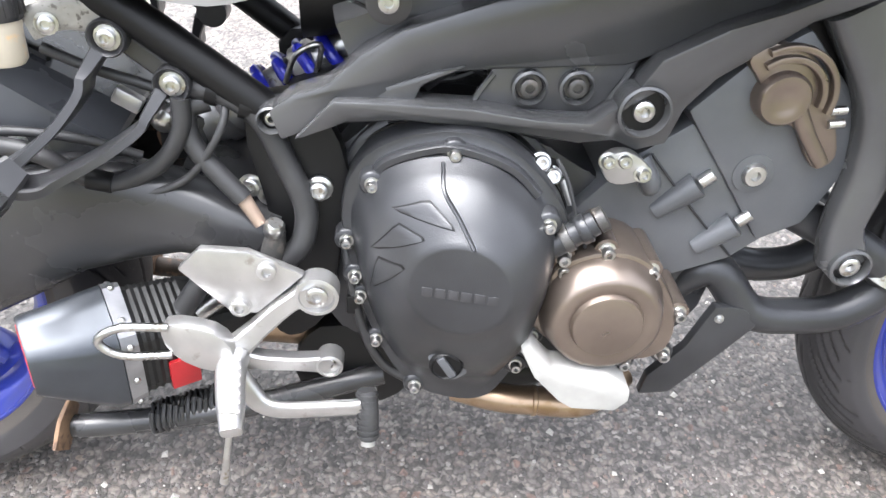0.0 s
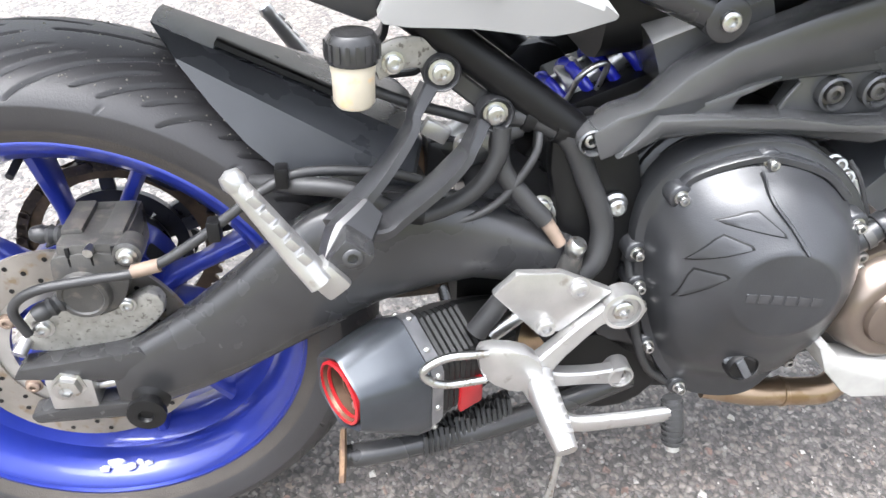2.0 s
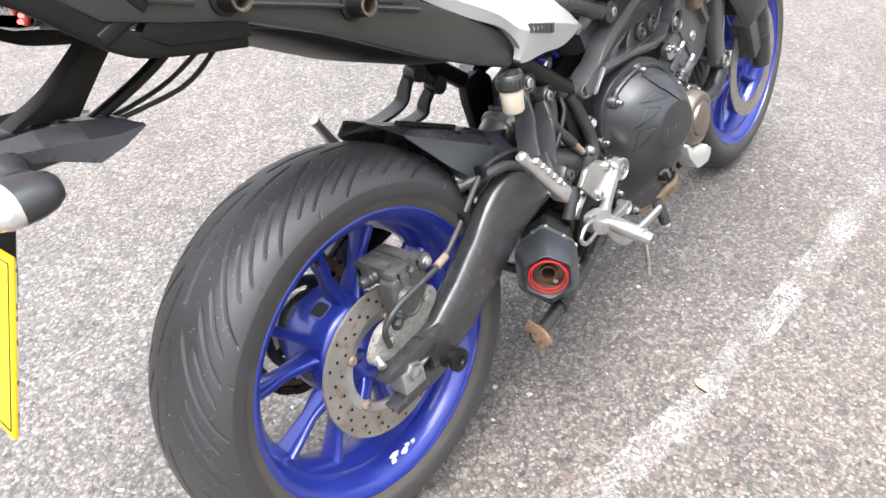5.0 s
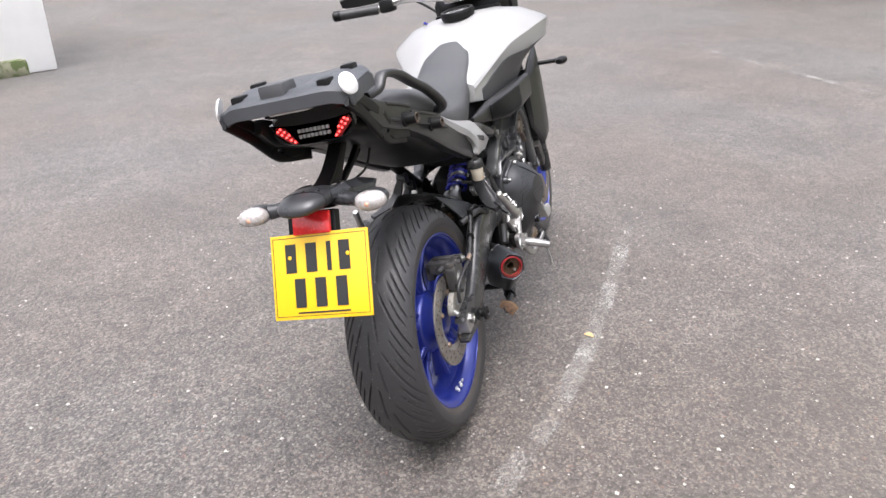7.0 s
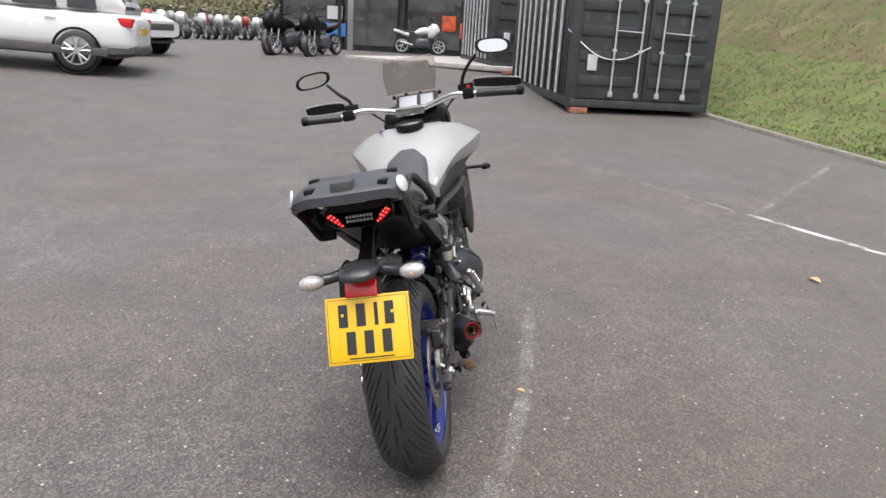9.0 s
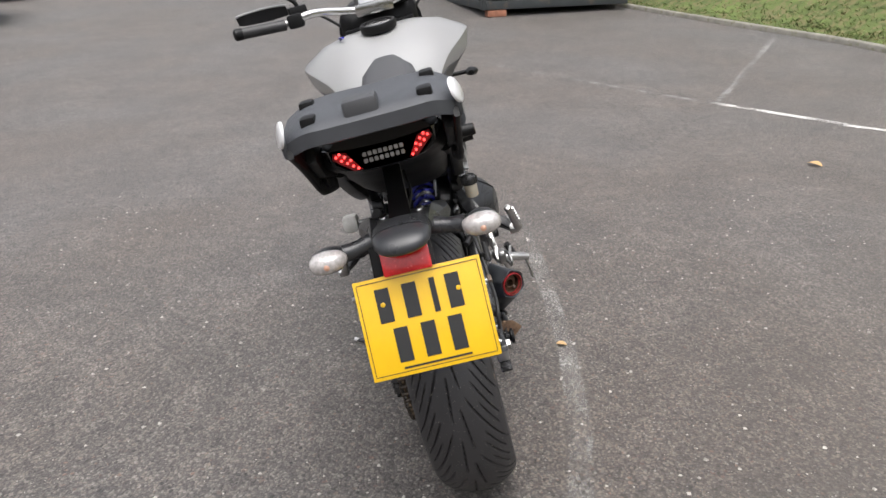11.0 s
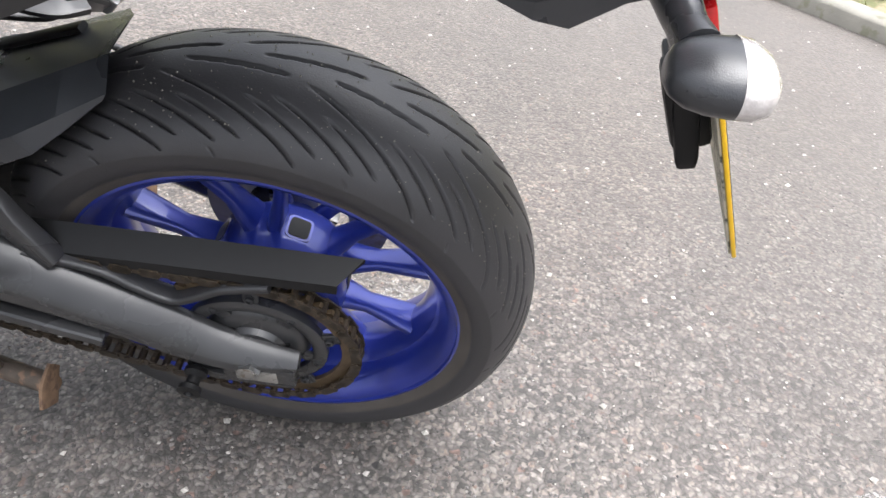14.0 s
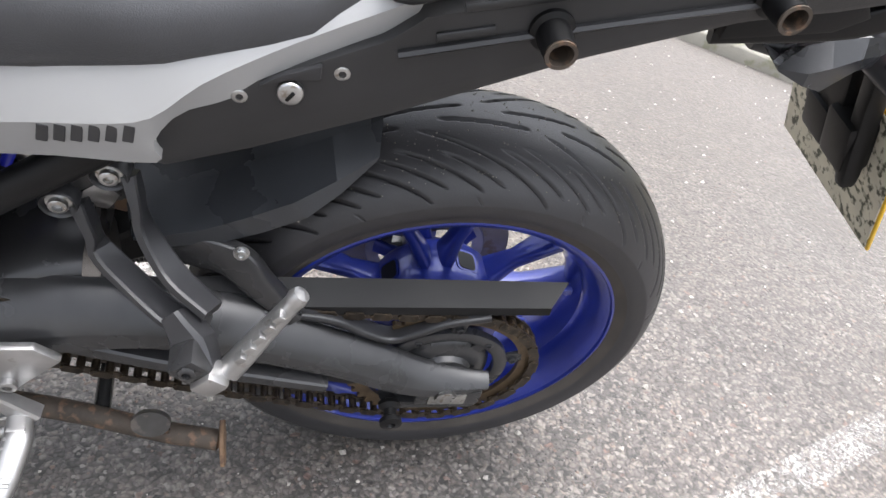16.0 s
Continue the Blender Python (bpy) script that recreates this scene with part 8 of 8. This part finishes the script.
def suv(m, label, dark_plate=False):
    """A tall estate car, nose along +x."""
    c = placed(new("parked_car"), m)
    tagged(c, label, "car", "parked cars")
    rows = [(-2.38, 0.60, 0.50, 0.85), (-2.36, 0.80, 0.40, 0.98), (-2.28, 0.88, 0.36, 1.06), (-2.1, 0.94, 0.34, 1.10), (-1.2, 0.97, 0.33, 1.08), (0.2, 0.97, 0.33, 1.05), (1.2, 0.96, 0.33, 1.02), (1.9, 0.90, 0.36, 0.95), (2.3, 0.72, 0.42, 0.80)]
    part("body", sections(rows, 28, 4.5), CARWHITE, c, "white painted body")
    part("cabin", sections([(-2.2, 0.70, 1.02, 1.25), (-2.0, 0.80, 1.0, 1.55), (-1.6, 0.80, 1.0, 1.68), (-0.6, 0.80, 1.0, 1.72), (0.3, 0.78, 1.0, 1.66), (0.8, 0.74, 1.0, 1.38), (1.25, 0.70, 0.98, 1.06)], 24, 4), CARWHITE, c)
    for s in (-1, 1):
        for x0, x1 in ((-1.85, -1.25), (-1.18, -0.35), (-0.28, 0.55)):
            part("window", prism([(x0 + 0.1, 1.1), (x1, 1.1), (x1 - 0.03, 1.58), (x0 + 0.16, 1.58)], s * 0.79, s * 0.845, 0.012), GLASSDARK, c, "dark tinted side window")
        part("sill", block((0, s * 0.93, 0.38), (3.9, 0.10, 0.16), 0.03), CARDARK, c, "grey plastic sill")
        part("tail_light", block((-2.22, s * 0.74, 0.93), (0.26, 0.34, 0.17), 0.04), REDLENS, c, "red tail light")
        part("door_mirror", block((0.62, s * 1.02, 1.10), (0.14, 0.2, 0.13), 0.03), CARWHITE, c)
        for x in (-0.75, 0.12):
            part("door_handle", block((x - 0.25, s * 0.975, 0.92), (0.20, 0.03, 0.035), 0.01), CARWHITE, c)
        for x in (-1.42, 1.46):
            part("wheel_arch", lathe([(0.395, 0.0), (0.415, 0.02), (0.415, 0.192), (0.375, 0.192), (0.375, 0.0)], (x, s * 0.785, 0.37), (0, s, 0), 36, closed=True), DULL, c)
            w = part("wheel", lathe([(0.24, -0.1), (0.34, -0.1), (0.37, -0.07), (0.37, 0.07), (0.34, 0.1), (0.25, 0.11), (0.235, 0.06)], (x, s * 0.87, 0.37), (0, s, 0), 40), RUBBER, c, "wheel with a spoked alloy rim")
            for k in range(5):
                for d in (-13, 13):
                    a = radians(72 * k + 90 + d * 0.4)
                    b = radians(72 * k + 90 + d)
                    part("spoke", sweep([(x + 0.05 * math.cos(a), s * 0.965, 0.37 + 0.05 * math.sin(a)), (x + 0.238 * math.cos(b), s * 0.965, 0.37 + 0.238 * math.sin(b))], (0.020, 0.028), n=6, k=1), ALLOY, w)
            part("rim", lathe([(0.225, 0.0), (0.25, 0.0), (0.25, 0.012), (0.225, 0.012)], (x, s * 0.965, 0.37), (0, s, 0), 36, closed=True), ALLOY, w)
            part("hub", lathe([(0.06, 0.0), (0.06, 0.015), (0, 0.02)], (x, s * 0.965, 0.37), (0, s, 0), 20), ALLOY, w)
    part("rear_bumper", sections([(-2.42, 0.60, 0.38, 0.50), (-2.36, 0.82, 0.34, 0.54), (-1.95, 0.955, 0.30, 0.52), (-1.80, 0.96, 0.30, 0.50)], 20, 5), CARDARK, c, "grey plastic rear bumper")
    part("rear_window", block((-2.13, 0, 1.32), (0.05, 1.3, 0.40), 0.02, Matrix.Rotation(radians(22), 4, "Y")), GLASSDARK, c)
    part("rear_plate", block((-2.395, 0.0, 0.78), (0.02, 0.52, 0.11), 0.004), YELLOW, c, "yellow rear plate")
    part("front_grille", block((2.27, 0, 0.66), (0.08, 1.0, 0.16), 0.02), CARDARK, c)
    part("shadow_floor", block((0, 0, 0.30), (4.2, 1.6, 0.06), 0.02), CARDARK, c)
    return c


suv(at(11.42, 9.17, 105) @ pose(0, 0, 0.0, 0, -2.5, 0), "white sport utility car with alloy wheels parked side-on")
suv(at(16.2, 10.5, -100), "white car parked behind the white sport utility car")


def small_bike(m, colour, label):
    """A distant parked motorcycle, nose along +x."""
    b = placed(new("parked_motorcycle"), m)
    tagged(b, label, "motorcycle", "parked motorcycles")
    for x, nm in ((0, "rear_wheel"), (1.42, "front_wheel")):
        w = part(nm, lathe([(0.24, -0.05), (0.29, -0.06), (0.315, 0), (0.29, 0.06), (0.24, 0.05)], (x, 0, 0.315), (0, 1, 0), 24, closed=True), RUBBER, b)
        part("rim", lathe([(0.20, -0.04), (0.245, -0.045), (0.245, 0.045), (0.20, 0.04)], (x, 0, 0.315), (0, 1, 0), 24, closed=True), ALLOY, w)
        for k in range(3):
            a = radians(60 * k + 15)
            part("spoke", sweep([(x - 0.22 * math.cos(a), 0, 0.315 - 0.22 * math.sin(a)), (x + 0.22 * math.cos(a), 0, 0.315 + 0.22 * math.sin(a))], (0.015, 0.02), n=6, k=1), ALLOY, w)
    part("engine", sections([(0.48, 0.14, 0.28, 0.5), (0.6, 0.2, 0.2, 0.62), (0.9, 0.2, 0.2, 0.62), (1.02, 0.14, 0.3, 0.55)], 12, 3.5), ENGINEGREY, b)
    part("tank", sections([(0.48, 0.10, 0.74, 0.84), (0.66, 0.16, 0.72, 0.98), (0.9, 0.18, 0.75, 1.03), (1.05, 0.12, 0.8, 0.98)], 14, 2.6), colour, b)
    part("seat", sections([(-0.2, 0.10, 0.86, 0.93), (0.1, 0.13, 0.78, 0.88), (0.5, 0.10, 0.75, 0.83)], 12, 3), SEATMAT, b)
    part("tail", sections([(-0.32, 0.06, 0.82, 0.9), (-0.1, 0.12, 0.74, 0.88), (0.25, 0.12, 0.64, 0.8)], 12, 3), colour, b)
    part("fairing", sections([(0.98, 0.16, 0.62, 1.05), (1.15, 0.2, 0.6, 1.18), (1.32, 0.14, 0.75, 1.14), (1.42, 0.06, 0.86, 1.0)], 14, 3), colour, b)
    part("windscreen", sections([(1.18, 0.14, 1.14, 1.2), (1.1, 0.13, 1.25, 1.34), (1.05, 0.10, 1.36, 1.4)], 12, 3), SMOKED, b)
    part("swingarm", sweep([(0, 0.1, 0.315), (0.5, 0.1, 0.4)], (0.03, 0.02), n=8), BLACK, b)
    part("silencer", sweep([(-0.1, -0.17, 0.45), (0.4, -0.15, 0.33)], 0.055, n=12), ALU, b)
    part("handlebar", sweep([(0.98, 0.38, 1.08), (1.08, 0.12, 1.08), (1.08, -0.12, 1.08), (0.98, -0.38, 1.08)], 0.014, n=8), DULL, b)
    for s in (-1, 1):
        part("fork_leg", sweep([(1.42, s * 0.09, 0.31), (1.12, s * 0.09, 1.02)], 0.025, n=10), BAND, b)
        part("mirror", sweep([(1.05, s * 0.25, 1.10), (1.05, s * 0.33, 1.28), (1.04, s * 0.42, 1.28)], [(0.008, 0.008), (0.008, 0.008), (0.035, 0.02)], n=8), DULL, b)
    return b


greybike = small_bike(at(28.2, 15.4, 215), SILVER, "parked silver motorcycle in a long row")
redbike = small_bike(at(29.0, 15.2, 215), surf("red_bodywork", (0.30, 0.04, 0.03), 0.35, var=0.1), "parked dark red motorcycle in a long row")
whitebike = small_bike(at(29.8, 15.0, 215), CARWHITE, "parked white motorcycle in a long row")
rnd = random.Random(3)
for k in range(15):
    x, y = 30.6 + 0.66 * k, 14.9 - 0.13 * k
    copy_thing((greybike, whitebike, greybike, whitebike, redbike)[k % 5], at(x, y + rnd.uniform(-0.15, 0.15), 215 + rnd.uniform(-8, 8)) @ pose(0, 0, 0, 8))
for k in range(8):
    copy_thing((whitebike, greybike)[k % 2], at(30.2 + 0.85 * k, 16.8 - 0.14 * k, 35 + rnd.uniform(-8, 8)) @ pose(0, 0, 0, 8))
blackbike = small_bike(at(19.8, 6.2, 172) @ pose(0, 0, 0, 6, 2.6, 0), DULL, "parked black motorcycle beside the shop")
for x, y, a in ((19.85, 5.75, 160), (20.0, 5.3, 178), (20.1, 4.9, 165)):
    copy_thing(blackbike, at(x, y, a) @ pose(0, 0, 0, 8, 2.6, 0))
trail = small_bike(at(26.9, 3.9, -80), CARWHITE, "parked white trail motorcycle at the shop window")


def shop():
    """The shop front at the far end of the car park."""
    z = rise(30)
    s = placed(new("shop_front"), Matrix.Translation((27.0, 2.8, z)))
    tagged(s, "dark glazed motorcycle shop front with posts and signs", "shop")
    part("back_wall", block((1.2, 0, 1.9), (0.3, 12.5, 3.8), 0.02), SHOPDARK, s)
    part("fascia", block((0.6, 0, 3.4), (1.4, 12.5, 0.7), 0.03), SHOPDARK, s)
    for k in range(5):
        y = -5.0 + 2.5 * k
        part("window", block((0.98, y, 1.45), (0.06, 2.1, 2.5), 0.01), SHOPGLASS, s, "dark reflecting shop window")
        part("window_post", block((0.9, y + 1.25, 1.5), (0.14, 0.16, 3.0), 0.015), CONTAINER, s)
    part("door_post", block((-0.6, 3.0, 1.5), (0.16, 0.22, 3.0), 0.015), ALU, s, "pale post")
    part("blue_sign", block((0.86, 3.9, 0.75), (0.05, 0.8, 0.5), 0.01), BLUESIGN, s, "blue poster")
    part("pale_poster", block((0.86, 3.95, 1.4), (0.05, 0.6, 0.5), 0.01), CARWHITE, s, "white poster")
    for y, zz in ((-0.6, 1.2), (-1.3, 0.95)):
        part("display", block((0.86, y, zz), (0.10, 0.55, 0.6), 0.05), ORANGE, s, "orange display")
    part("planter", block((0.2, -2.6, 0.35), (0.6, 1.0, 0.7), 0.04), MOSS, s)
    placed(part("shop_pavement", block((0, 0, -0.05), (9.0, 8.0, 0.12), 0.02), PAVING, None, "pale raised pavement before the shop", category="pavement", kind="structure"), pose(21.3, -1.1, z + 0.04, 0, 0, -24.6))


shop()


def white_wall():
    """A white rendered wall end on a mossy footing."""
    w = placed(new("white_wall"), at(4.87, 5.8, 155))
    tagged(w, "white rendered wall end on a mossy stone footing", "wall")
    part("wall", block((1.4, -1.2, 1.35), (2.8, 2.4, 2.7), 0.03), RENDERED, w)
    part("footing", block((1.6, -1.2, 0.06), (2.6, 2.5, 0.20), 0.05), MOSS, w, "mossy stone footing")


white_wall()


def hedge():
    """A far belt of bare brown trees and hedge behind the row of motorcycles."""
    rnd = random.Random(9)
    verts, faces = [], []
    for _ in range(16000):
        a = rnd.random()
        x, y = 46 + 16 * rnd.random() + 10 * a, -18 + 62 * a
        top = 3.5 + 2.8 * noise.noise(Vector((x * 0.13, y * 0.13, 0))) + 1.5 * noise.noise(Vector((x * 0.5, y * 0.5, 3)))
        zz = rise(30) + rnd.random() ** 0.8 * max(top, 0.8)
        s = 0.10 + 0.16 * rnd.random()
        b = len(verts)
        for _k in range(3):
            verts.append((x + rnd.uniform(-s, s), y + rnd.uniform(-s, s), zz + rnd.uniform(-s, s)))
        faces.append((b, b + 1, b + 2))
    me = bpy.data.meshes.new("far_hedge")
    me.from_pydata(verts, [], faces)
    me.materials.append(HEDGE)
    tagged(new("far_hedge", me), "far belt of brown leafy hedge and scrub", "hedge", kind="stuff")
    # the bank runs on unseen all round, added to darken the horizon
    bm = bmesh.new()
    rows = []
    ring = [(62, -8), (66, 20), (58, 44), (30, 46), (5, 40), (-14, 30), (-22, 10), (-22, -8), (-14, -20), (4, -24), (26, -22), (48, -20), (62, -8)]
    for p in catmull([(*q, 0) for q in ring], 6):
        h = 6.0 + 2.4 * noise.noise(p * 0.15)
        if p.x > 40:
            h *= 0.6
        rows.append([bm.verts.new((p.x, p.y, -0.2)), bm.verts.new((p.x * 1.02, p.y * 1.02, h * 0.7)), bm.verts.new((p.x * 1.07, p.y * 1.07, h))])
    for a, b in zip(rows, rows[1:]):
        for j in range(2):
            bm.faces.new((a[j], a[j + 1], b[j + 1], b[j]))
    part("far_bank_sky_blocker", bm, HEDGE, None, "far brown wooded bank, its unseen ring added to block low sky light", category="bank", kind="structure")


hedge()


def leaf(m, size, label):
    """A curled fallen leaf."""
    rings = []
    for k in range(9):
        f = k / 8
        w = size * 0.32 * math.sin(math.pi * min(max(f, 0.03), 0.97)) ** 0.7
        c = 0.10 * size * math.sin(f * 3.0)
        top = [Vector((size * (f - 0.5), w * u, 0.006 + c + 0.25 * w * u * u)) for u in (-1, -0.5, 0, 0.5, 1)]
        rings.append(top + [v - Vector((0, 0, 0.0012)) for v in reversed(top)])
    return placed(part("fallen_leaf", loft(rings), LEAFMAT, None, label, category="leaf"), m)


leaf(at(2.48, -2.24, 30, 0.002), 0.09, "tan fallen leaf lying on the asphalt")
leaf(at(0.56, -0.33, 70, 0.002), 0.035, "small tan fallen leaf lying on the asphalt")
leaf(at(-1.35, -0.35, 10, 0.002), 0.04, "small tan fallen leaf lying on the asphalt")
